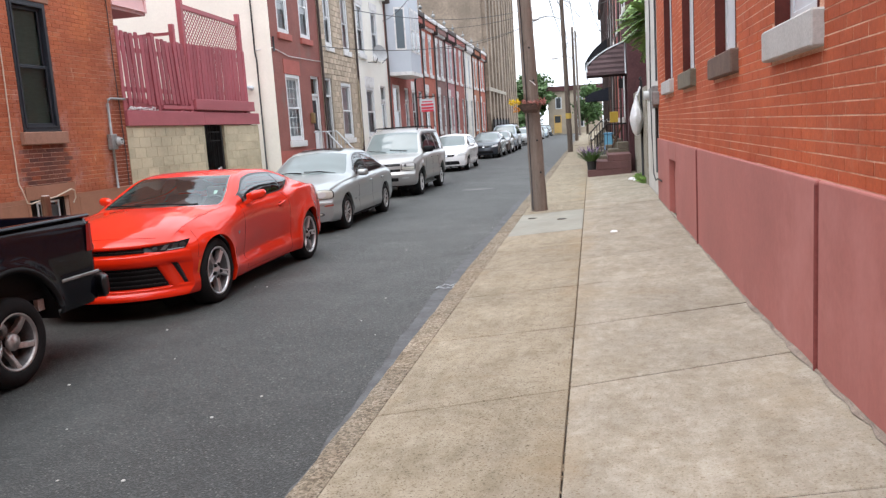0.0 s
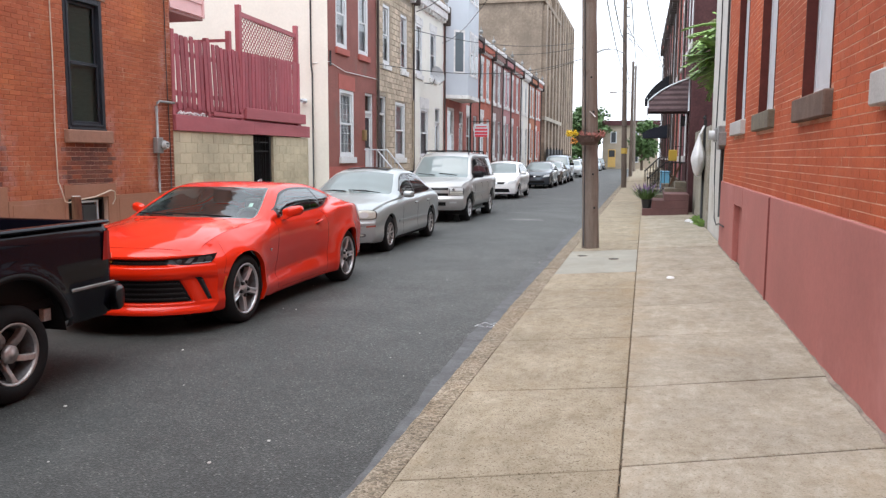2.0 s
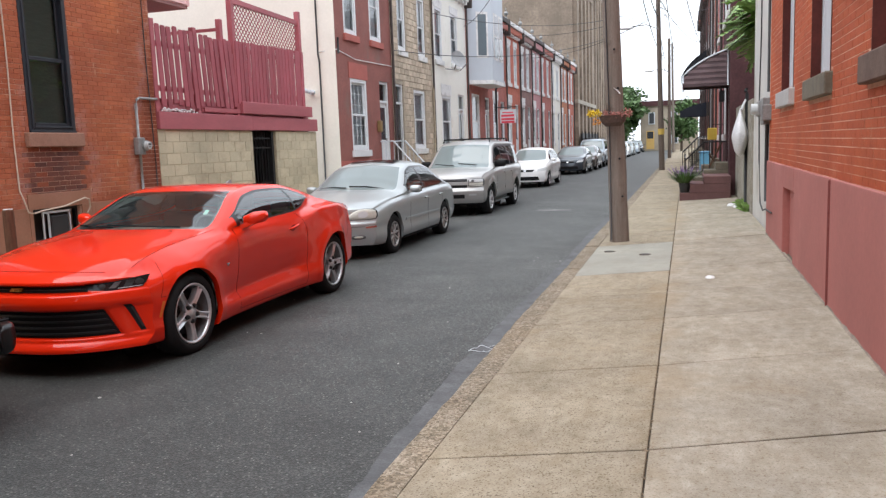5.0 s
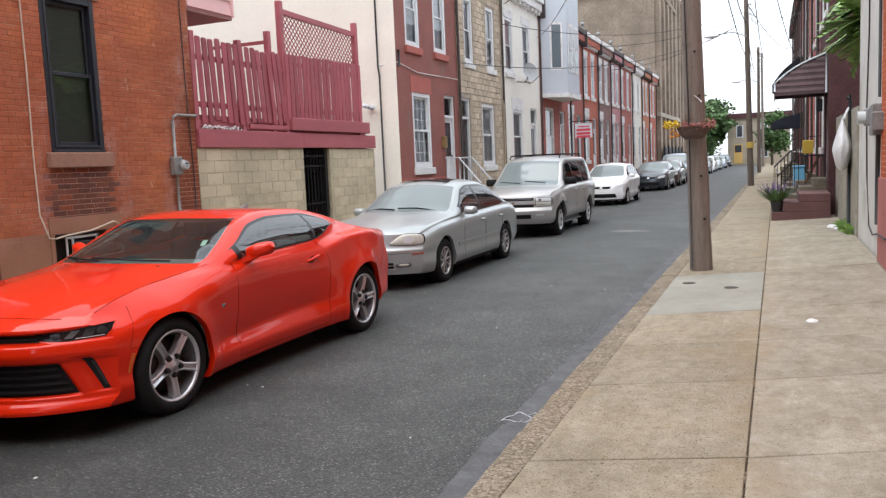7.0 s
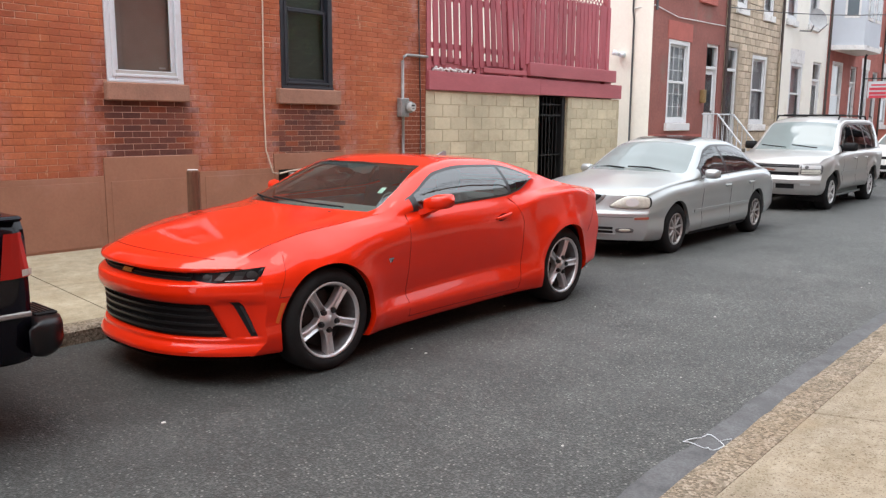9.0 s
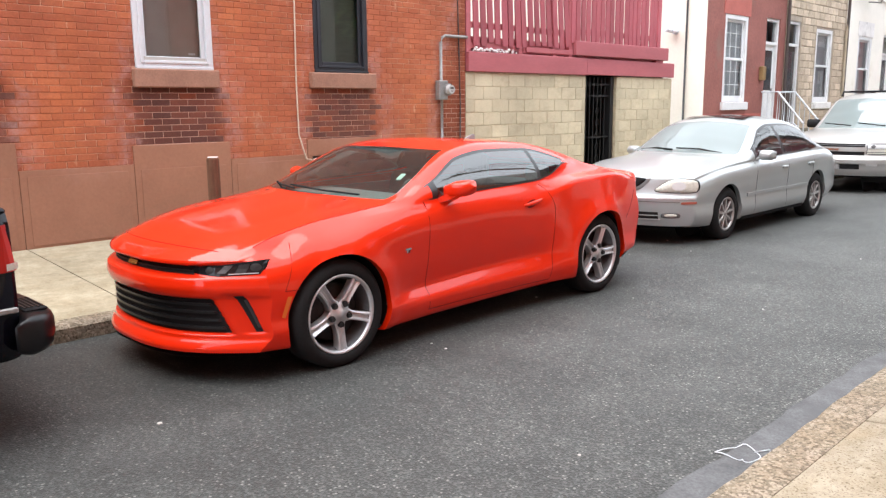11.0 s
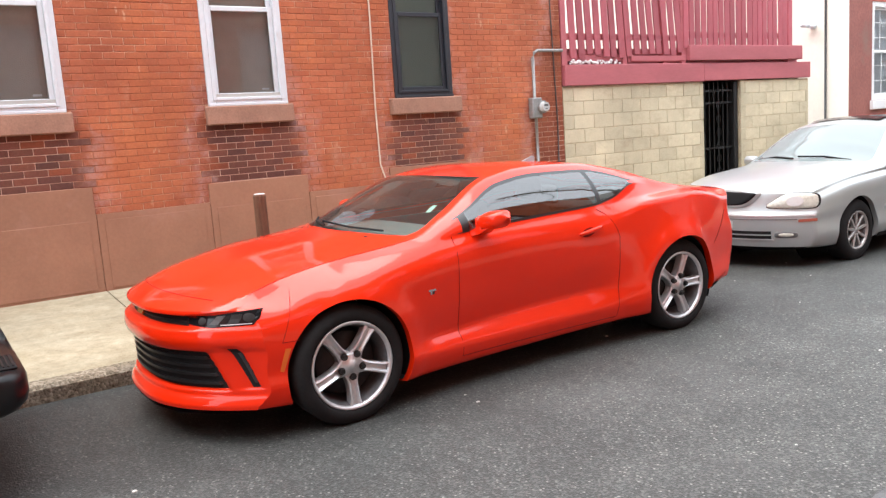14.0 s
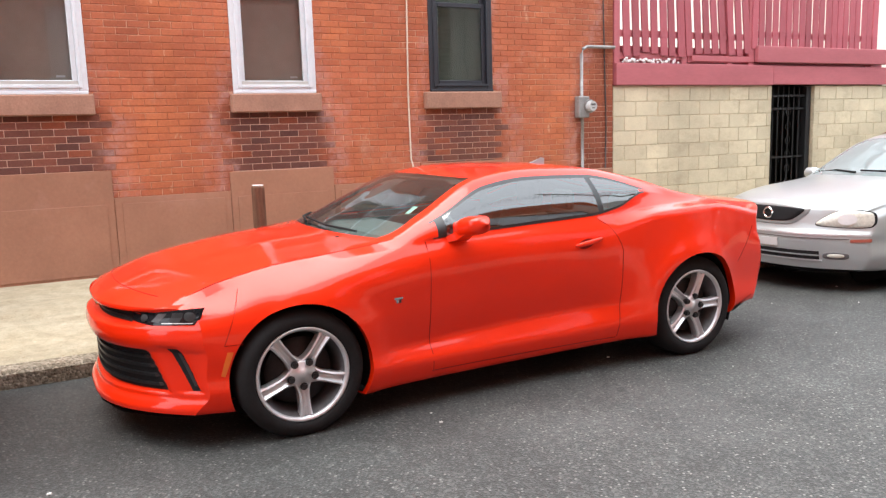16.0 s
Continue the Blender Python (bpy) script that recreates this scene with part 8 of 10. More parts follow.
def silver_sedan(at):
    car = thing("sedan", (0, 0, 0), "pale silver rounded four-door sedan parked behind the coupe", "car", "parked cars")
    sp = dict(
        y0=-1.06, y1=3.95, half=0.925, axles=(0.0, 2.756), hub=0.325, arch=0.365, zdip=0.50, shoulder=0.07, bow=0.035, rocker=0.12,
        W=curve_of((-1.06, 0.86), (-0.5, 0.91), (0, 0.925), (1.2, 0.925), (2.7, 0.925), (3.4, 0.90), (3.95, 0.82)),
        zb=curve_of((-1.06, 0.22), (-0.5, 0.20), (0.4, 0.20), (2.4, 0.21), (3.95, 0.28)),
        zs=curve_of((-1.06, 0.765), (-0.8, 0.80), (-0.4, 0.852), (0, 0.885), (0.6, 0.918), (1.2, 0.938), (2.0, 0.958), (2.8, 0.975), (3.4, 0.95), (3.95, 0.87)),
        wr=curve_of((-1.06, 0.68), (0, 0.71), (0.45, 0.745), (0.60, 0.785), (0.8, 0.75), (1.25, 0.635), (1.6, 0.605), (2.1, 0.605), (2.6, 0.665), (2.95, 0.73), (3.95, 0.62)),
        zr=curve_of((-1.06, 0.785), (-0.6, 0.872), (0, 0.935), (0.45, 0.968), (0.60, 0.985), (0.8, 1.095), (1.25, 1.335), (1.6, 1.400), (2.1, 1.395), (2.5, 1.315), (2.95, 1.09), (3.3, 1.005), (3.95, 0.90)),
        zc=curve_of((-1.06, 0.79), (-0.95, 0.845), (-0.8, 0.878), (-0.4, 0.94), (0, 0.985), (0.36, 1.022), (0.8, 1.24), (1.2, 1.425), (1.6, 1.482), (2.1, 1.472), (2.5, 1.390), (3.0, 1.155), (3.3, 1.05), (3.95, 0.95)),
        ft=curve_of((-1, 0.05), (2.5, 0.05), (2.86, 0.26)), fg=curve_of((-1, 0.80), (0.9, 0.78), (1.3, 0.86), (2.4, 0.84), (2.86, 0.40)),
        dip=curve_of((-1, 0.012), (3.95, 0.012)), cowl=(0.60, 0.36), head=(1.25, 1.14), rtop=(2.2, 2.15), rlow=(2.95, 3.1), side_glass=(0.80, 2.82), doors=(0.74, 1.70, 2.55), pillars=((0.84, 0.04), (1.70, 0.035), (2.55, 0.012)), bonnet=0.12,
        sweep_f=(0.40, 2.4), sweep_r=(0.30, 2.6), seat=1.5, grey_seats=True,
        prof_f=curve_of((0.2, 0.05), (0.35, 0.012), (0.5, 0.0), (0.565, 0.004), (0.60, 0.035), (0.78, 0.07), (1.0, 0.13)), prof_r=curve_of((0.2, 0.1), (0.5, 0.0), (0.7, 0.04), (0.95, 0.1)),
    )
    shell(sp, car, SILVER, CAR_GLASS, PALE_GLASS)
    wheels_of(car, sp, 0.325, 0.202, dict(n=9, w0=0.015, w1=0.013, depth=0.03, x0=-0.02, turn=math.pi / 2, mat=DULL_ALLOY))
    rounded_patch("grille_rim", sp, [(-0.20, 0.632), (0.20, 0.632), (0.30, 0.66), (0.415, 0.775), (0.385, 0.815), (0, 0.83), (-0.385, 0.815), (-0.415, 0.775), (-0.30, 0.66)], 0.006, SILVER, car, "pale silver grille surround", dome=0.004)
    rounded_patch("grille", sp, [(-0.18, 0.662), (0.18, 0.662), (0.27, 0.69), (0.365, 0.775), (0.34, 0.795), (0, 0.805), (-0.34, 0.795), (-0.365, 0.775), (-0.27, 0.69)], 0.014, MATT_BLACK, car, "dark grille with rounded corners", dome=0.002)
    bm = bmesh.new()
    yb = sp["cap"](0, 0.73) - 0.022
    tube_into(bm, [(0.048 * math.cos(t), yb, 0.735 + 0.048 * math.sin(t)) for t in [2 * math.pi * k / 20 for k in range(21)]], 0.010, 6)
    part("badge", bm, CHROME, car, "round chrome badge", smooth=True)
    for s in (1, -1):
        lamp = [(s * 0.43, 0.640), (s * 0.60, 0.628), (s * 0.84, 0.622), (s * 0.868, 0.66), (s * 0.865, 0.735), (s * 0.845, 0.778), (s * 0.72, 0.796), (s * 0.62, 0.790), (s * 0.52, 0.72)]
        rounded_patch("lamp_rim", sp, lamp, 0.004, MATT_BLACK, car, dome=0.004)
        body = rounded_patch("headlamp", sp, [(x + (s * 0.64 - x) * 0.04, z + (0.705 - z) * 0.07) for x, z in lamp], 0.009, LAMP_CREAM, car, "clouded cream headlamp", dome=0.022)
        disc_on("reflector", sp, s * 0.70, 0.705, 0.065, 0.05, 0.032, LAMP_INSIDE, body, "pale reflector bowl", dome=0.002)
        rounded_patch("fog_lamp", sp, [(s * 0.56, 0.335), (s * 0.72, 0.335), (s * 0.735, 0.365), (s * 0.72, 0.40), (s * 0.56, 0.40), (s * 0.545, 0.365)], 0.004, BARREL, car, "grey fog lamp recess", dome=0.002)
        rounded_patch("fog_lamp", sp, [(s * 0.585, 0.35), (s * 0.70, 0.35), (s * 0.705, 0.385), (s * 0.585, 0.385)], 0.010, LAMP_CREAM, car, dome=0.006)
        fascia("marker_lamp", sp, [(s * 0.74, 0.497), (s * 0.868, 0.503), (s * 0.868, 0.532), (s * 0.74, 0.524)], 6, 1, 0.008, plain("dull_red_marker", (0.30, 0.07, 0.045), 0.3, coat=0.5), car, "dull red marker lamp")
    fascia("bumper_line", sp, [(-0.86, 0.556), (0.86, 0.556), (0.86, 0.568), (-0.86, 0.568)], 30, 1, 0.008, BRIGHT_ALLOY, car)
    fascia("bumper_line", sp, [(-0.73, 0.522), (0.73, 0.522), (0.73, 0.530), (-0.73, 0.530)], 30, 1, 0.006, BARREL, car)
    fascia("lower_grille", sp, [(-0.52, 0.325), (0.52, 0.325), (0.52, 0.405), (-0.52, 0.405)], 18, 2, 0.004, MATT_BLACK, car, "dark lower grille")
    fascia("grille_slat", sp, [(-0.52, 0.360), (0.52, 0.360), (0.52, 0.372), (-0.52, 0.372)], 18, 1, 0.012, SILVER, car)
    fascia("grille_rim", sp, [(-0.54, 0.312), (0.54, 0.312), (0.54, 0.325), (-0.54, 0.325)], 18, 1, 0.010, BRIGHT_ALLOY, car)
    fascia("number_plate", sp, [(-0.15, 0.43), (0.15, 0.43), (0.15, 0.505), (-0.15, 0.505)], 4, 1, 0.016, plain("plate_silver", (0.5, 0.5, 0.5), 0.4), car, "plain silver front plate")
    door_seams(sp, car, (0.74, 1.70, 2.55))
    side_patch("rub_strip", sp, 0.50, 2.42, 0.500, 0.538, 0.012, SILVER, car, n=12)
    side_patch("sill", sp, 0.42, 2.34, 0.205, 0.25, 0.004, MATT_BLACK, car, n=8)
    handles(sp, car, (1.56, 2.44), SILVER, 0.805)
    for s in (1, -1):
        wing_mirror(car, s * 0.86, 0.86, 0.99, s, SILVER, 0.85)
    for a, b in (((0.55, 0.50, 1.02), (-0.05, 0.44, 1.07)), ((-0.1, 0.42, 1.05), (-0.65, 0.58, 1.03))):
        tube("wiper", [a, ((a[0] + b[0]) / 2, (a[1] + b[1]) / 2 + 0.01, (a[2] + b[2]) / 2 + 0.02), b], 0.011, MATT_BLACK, car)
    bm = bmesh.new()
    prev = None
    for k in range(7):
        y = 1.32 + 0.5 * k / 6
        z = float(sp["zc"](y)) + 0.004
        ring = [bm.verts.new((x, y, z - 0.16 * (x / 1.15) ** 2)) for x in (-0.42, -0.2, 0, 0.2, 0.42)]
        if prev:
            for i in range(4):
                bm.faces.new((prev[i], prev[i + 1], ring[i + 1], ring[i]))
        prev = ring
    part("sunroof", bm, LAMP_DARK, car, "dark glass sunroof")
    car.matrix_basis = at
    return car


def wide_arches(y, z):
    """Raised flares round both arches of the utility vehicle."""
    out = 0 * y
    for hy in (0.0, 2.87):
        d = np.hypot(y - hy, z - 0.365)
        out = out + 0.034 * (1 - step_up(d, 0.52, 0.60))
    return out


def pewter_suv(at):
    car = thing("suv", (0, 0, 0), "pewter grey sport utility vehicle with roof bars", "car", "parked cars")
    sp = dict(
        y0=-0.93, y1=3.94, half=0.945, sculpt=wide_arches, axles=(0.0, 2.87), hub=0.365, arch=0.43, zdip=0.62, shoulder=0.06, bow=0.02, rocker=0.12,
        W=curve_of((-0.93, 0.90), (-0.4, 0.94), (0, 0.95), (1.2, 0.93), (2.8, 0.95), (3.94, 0.90)),
        zb=curve_of((-0.93, 0.31), (0.4, 0.36), (2.4, 0.36), (3.94, 0.40)),
        zs=curve_of((-0.93, 0.93), (-0.75, 0.975), (-0.5, 1.01), (0, 1.06), (0.6, 1.10), (2.0, 1.13), (3.94, 1.14)),
        wr=curve_of((-0.93, 0.78), (0.2, 0.80), (0.45, 0.83), (0.7, 0.79), (1.15, 0.70), (1.6, 0.68), (3.3, 0.68), (3.7, 0.70), (3.94, 0.78)),
        zr=curve_of((-0.93, 0.95), (-0.75, 1.005), (-0.45, 1.055), (0.2, 1.10), (0.45, 1.13), (0.7, 1.32), (1.15, 1.67), (1.6, 1.755), (3.3, 1.755), (3.66, 1.69), (3.94, 1.18)),
        zc=curve_of((-0.93, 0.955), (-0.86, 1.0), (-0.7, 1.045), (-0.3, 1.105), (0.25, 1.165), (0.7, 1.46), (1.05, 1.72), (1.5, 1.825), (2.5, 1.845), (3.4, 1.815), (3.66, 1.73), (3.94, 1.22)),
        ft=curve_of((-1, 0.05), (4, 0.05)), fg=curve_of((-1, 0.80), (0.8, 0.78), (1.2, 0.84), (4, 0.84)),
        dip=curve_of((-1, 0.012), (4, 0.012)), cowl=(0.45, 0.22), head=(1.15, 1.05), rtop=(3.66, 3.66), rlow=(3.92, 3.92), side_glass=(0.66, 3.52), doors=(0.66, 1.62, 2.42), pillars=((1.60, 0.05), (2.50, 0.06)), bonnet=0.08,
        sweep_f=(0.30, 2.5), sweep_r=(0.12, 3.0), len_r=0.5, seat=1.35, grey_seats=True,
        prof_f=curve_of((0.3, 0.10), (0.45, 0.02), (0.62, 0.0), (0.665, 0.03), (0.70, 0.055), (0.85, 0.065), (0.92, 0.09), (1.0, 0.14)), prof_r=curve_of((0.3, 0.05), (0.6, 0.0), (1.2, 0.0)),
    )
    shell(sp, car, PEWTER, CAR_GLASS, PALE_GLASS)
    wheels_of(car, sp, 0.365, 0.225, dict(n=6, w0=0.022, w1=0.034, depth=0.04, x0=-0.02), 0.24)
    fascia("grille", sp, [(-0.53, 0.845), (0.53, 0.845), (0.53, 0.905), (-0.53, 0.905)], 16, 2, 0.005, MATT_BLACK, car, "black upper grille")
    fascia("grille", sp, [(-0.53, 0.70), (0.53, 0.70), (0.53, 0.765), (-0.53, 0.765)], 16, 2, 0.005, MATT_BLACK, car, "black lower grille slot")
    fascia("grille_bar", sp, [(-0.56, 0.765), (0.56, 0.765), (0.56, 0.845), (-0.56, 0.845)], 18, 2, 0.022, PEWTER, car, thick=0.02)
    fascia("grille_slat", sp, [(-0.53, 0.873), (0.53, 0.873), (0.53, 0.880), (-0.53, 0.880)], 16, 1, 0.012, BARREL, car)
    fascia("badge", sp, [(-0.13, 0.785), (0.10, 0.785), (0.13, 0.82), (-0.10, 0.82)], 2, 1, 0.03, CHROME, car, "small pale badge")
    for s in (1, -1):
        lamp = rounded_patch("headlamp", sp, [(s * 0.555, 0.715), (s * 0.70, 0.710), (s * 0.872, 0.715), (s * 0.90, 0.76), (s * 0.90, 0.86), (s * 0.885, 0.905), (s * 0.72, 0.915), (s * 0.555, 0.910), (s * 0.548, 0.80)], 0.006, BARREL, car, "clear square headlamp with a dark edge", dome=0.004)
        for za, zb_, mat, what in ((0.825, 0.895, LAMP_INSIDE, "bright upper reflector"), (0.760, 0.812, LAMP_CREAM, "dimmer lower reflector"), (0.728, 0.748, LAMP_CREAM, "pale turn signal strip")):
            fascia("reflector", sp, [(s * 0.575, za), (s * 0.875, za), (s * 0.865, zb_), (s * 0.575, zb_)], 8, 2, 0.014, mat, lamp, what)
        disc_on("lens", sp, s * 0.66, 0.858, 0.034, 0.03, 0.03, BARREL, lamp, "dark round lamp bowl", dome=0.006)
        fascia("fog_lamp", sp, [(s * 0.58, 0.51), (s * 0.74, 0.51), (s * 0.74, 0.57), (s * 0.58, 0.57)], 3, 1, 0.010, LAMP_INSIDE, car)
        fascia("bumper_vent", sp, [(s * 0.16, 0.45), (s * 0.48, 0.45), (s * 0.48, 0.54), (s * 0.16, 0.54)], 5, 1, 0.004, MATT_BLACK, car)
        tube("roof_bar", [(s * 0.62, 1.2, 1.77), (s * 0.62, 1.3, 1.85), (s * 0.62, 3.2, 1.85), (s * 0.62, 3.3, 1.78)], 0.018, MATT_BLACK, car)
        wing_mirror(car, s * 0.88, 0.78, 1.22, s, MATT_BLACK, 1.15)
    for y in (1.6, 2.9):
        tube("cross_bar", [(-0.62, y, 1.86), (0.62, y, 1.86)], 0.016, MATT_BLACK, car)
    fascia("bumper", sp, [(-0.90, 0.555), (0.90, 0.555), (0.90, 0.655), (-0.90, 0.655)], 20, 3, 0.028, PEWTER, car, thick=0.03)
    fascia("number_plate", sp, [(-0.15, 0.45), (0.15, 0.45), (0.15, 0.545), (-0.15, 0.545)], 4, 1, 0.02, plain("dull_plate_holder", (0.30, 0.30, 0.30), 0.5), car, "plain grey plate holder")
    door_seams(sp, car, (0.66, 1.62, 2.42))
    handles(sp, car, (1.48, 2.28), PEWTER, 0.98)
    side_patch("rub_strip", sp, 0.55, 2.36, 0.66, 0.74, 0.012, PEWTER, car, n=8)
    for a, b in (((0.5, 0.32, 1.20), (0.0, 0.36, 1.25)), ((-0.1, 0.30, 1.20), (-0.6, 0.36, 1.24))):
        tube("wiper", [a, b], 0.012, MATT_BLACK, car)
    car.matrix_basis = at
    return car


def small_hatch(name, at, mat, label, tall, screen, group="parked cars", detail=True):
    car = thing(name, (0, 0, 0), label, "car", group)
    if tall:
        sp = dict(y0=-0.80, y1=3.20, half=0.845, axles=(0.0, 2.5), hub=0.30, arch=0.335,
                  zs=curve_of((-0.8, 0.74), (-0.5, 0.84), (0, 0.93), (0.8, 1.0), (2.0, 1.04), (3.2, 1.0)),
                  wr=curve_of((-0.8, 0.6), (0.0, 0.68), (0.25, 0.71), (0.9, 0.60), (1.4, 0.56), (2.6, 0.56), (3.2, 0.62)),
                  zr=curve_of((-0.8, 0.76), (-0.4, 0.90), (0.0, 0.98), (0.25, 1.03), (0.9, 1.36), (1.4, 1.45), (2.5, 1.42), (2.9, 1.3), (3.2, 1.05)),
                  zc=curve_of((-0.8, 0.77), (-0.5, 0.90), (0.0, 1.02), (0.6, 1.31), (1.0, 1.46), (1.5, 1.525), (2.6, 1.47), (2.9, 1.36), (3.2, 1.08)),
                  cowl=(0.25, 0.0), head=(0.95, 0.9), rtop=(2.7, 2.7), rlow=(3.12, 3.12), side_glass=(0.4, 2.75), doors=(0.45, 1.4, 2.2), pillars=((1.4, 0.04), (2.2, 0.05)), seat=1.1)
    else:
        sp = dict(y0=-0.95, y1=3.50, half=0.875, axles=(0.0, 2.64), hub=0.315, arch=0.355,
                  zs=curve_of((-0.95, 0.72), (-0.5, 0.84), (0, 0.91), (0.8, 0.97), (2.0, 1.02), (3.5, 1.0)),
                  wr=curve_of((-0.95, 0.62), (0.2, 0.70), (0.45, 0.73), (1.15, 0.60), (1.6, 0.57), (2.8, 0.58), (3.5, 0.65)),
                  zr=curve_of((-0.95, 0.74), (-0.5, 0.87), (0.2, 0.97), (0.45, 1.0), (1.15, 1.31), (1.6, 1.39), (2.7, 1.35), (3.1, 1.22), (3.5, 1.03)),
                  zc=curve_of((-0.95, 0.75), (-0.6, 0.88), (0.0, 0.97), (0.25, 1.01), (0.8, 1.26), (1.2, 1.41), (1.6, 1.46), (2.7, 1.41), (3.1, 1.28), (3.5, 1.05)),
                  cowl=(0.45, 0.22), head=(1.15, 1.08), rtop=(2.85, 2.85), rlow=(3.35, 3.35), side_glass=(0.6, 2.9), doors=(0.6, 1.55, 2.4), pillars=((1.55, 0.045),), seat=1.35)
    h = sp["half"]
    sp.update(zdip=0.5, shoulder=0.06, bow=0.03, rocker=0.12, bonnet=0.1, sweep_f=(0.36, 2.6), sweep_r=(0.25, 2.8), len_r=0.6,
              W=curve_of((sp["y0"], h - 0.08), (0, h), (1.2, h), (2.6, h), (sp["y1"], h - 0.08)), zb=curve_of((sp["y0"], 0.2), (1, 0.2), (sp["y1"], 0.26)), dip=curve_of((-1, 0.012), (4, 0.012)),
              ft=curve_of((-1, 0.06), (4, 0.06)), fg=curve_of((-1, 0.78), (4, 0.82)),
              prof_f=curve_of((0.2, 0.03), (0.4, 0.0), (0.6, 0.03), (0.8, 0.12), (1.0, 0.2)), prof_r=curve_of((0.2, 0.06), (0.5, 0.0), (1.2, 0.05)))
    shell(sp, car, mat, CAR_GLASS, screen)
    wheels_of(car, sp, sp["hub"], 0.195, dict(n=7, w0=0.016, w1=0.024, depth=0.04), 0.19)
    fascia("grille", sp, [(-0.30, 0.60), (0.30, 0.60), (0.36, 0.68), (-0.36, 0.68)], 8, 1, 0.008, MATT_BLACK, car, "black grille")
    fascia("lower_grille", sp, [(-0.55, 0.28), (0.55, 0.28), (0.50, 0.42), (-0.50, 0.42)], 10, 2, 0.006, MATT_BLACK, car, "black lower grille")
    fascia("badge", sp, [(-0.05, 0.615), (0.05, 0.615), (0.05, 0.665), (-0.05, 0.665)], 2, 1, 0.016, CHROME, car)
    for s in (1, -1):
        fascia("headlamp", sp, [(s * 0.44, 0.60), (s * 0.76, 0.64), (s * 0.80, 0.76), (s * 0.50, 0.70)], 8, 2, 0.010, LAMP_INSIDE, car, "clear swept headlamp")
        wing_mirror(car, s * (h - 0.06), sp["cowl"][0] + 0.3, 1.02, s, mat, 0.8)
    door_seams(sp, car, sp["doors"][:2])
    car.matrix_basis = at
    return car


def spot(x, y, turn=0.0, z=-0.04):
    return pose(x, y, z, 0, 0, turn)


silver_sedan(spot(-4.49, 14.2, 0.0, -0.045))
suv = pewter_suv(spot(-4.62, 21.3, 0.0, -0.05))
hatch = small_hatch("hatchback", spot(-5.0, 33.0), WHITE_CAR, "white compact hatchback parked behind the grey utility vehicle", True, PALE_GLASS)
dark_hatch = small_hatch("hatchback", spot(-5.0, 44.6), GRAPHITE, "graphite five-door hatchback with roof bars", False, PALE_GLASS)


def recoloured(src, at, mat, label, old):
    c = copy_thing(src, at)
    tagged(c, label)
    for o in c.children_recursive:
        for slot in o.material_slots:
            if slot.material == old:
                slot.link = "OBJECT"
                slot.material = mat
    return c


PALE_BLUE = paint("pale_blue_car_paint", (0.30, 0.36, 0.42), 0.8, 0.35, 0.3)
BROWN_CAR = paint("dark_brown_car_paint", (0.06, 0.05, 0.045), 0.9, 0.3)
for y, x, mat, label, tall in ((49.6, -4.95, BROWN_CAR, "dark brown small car in the far row", False), (54.6, -5.05, PALE_BLUE, "pale blue-grey hatchback in the far row", True),
                               (68, -5.2, SILVER, "silver car far down the street", False), (75, -5.2, GRAPHITE, "dark car far down the street", True), (82, -5.3, WHITE_CAR, "white car far down the street", False),
                               (90, -5.3, SILVER, "silver car far down the street", True), (99, -5.3, PALE_BLUE, "pale car far down the street", False), (110, -5.3, GRAPHITE, "dark car far down the street", True)):
    if y == 54.6:
        recoloured(suv, spot(x, y), mat, "pale blue-grey utility vehicle in the far row", PEWTER)
        continue
    recoloured(hatch if tall else dark_hatch, spot(x, y), mat, label, WHITE_CAR if tall else GRAPHITE)

# ---- black pickup, seen from its tail ----


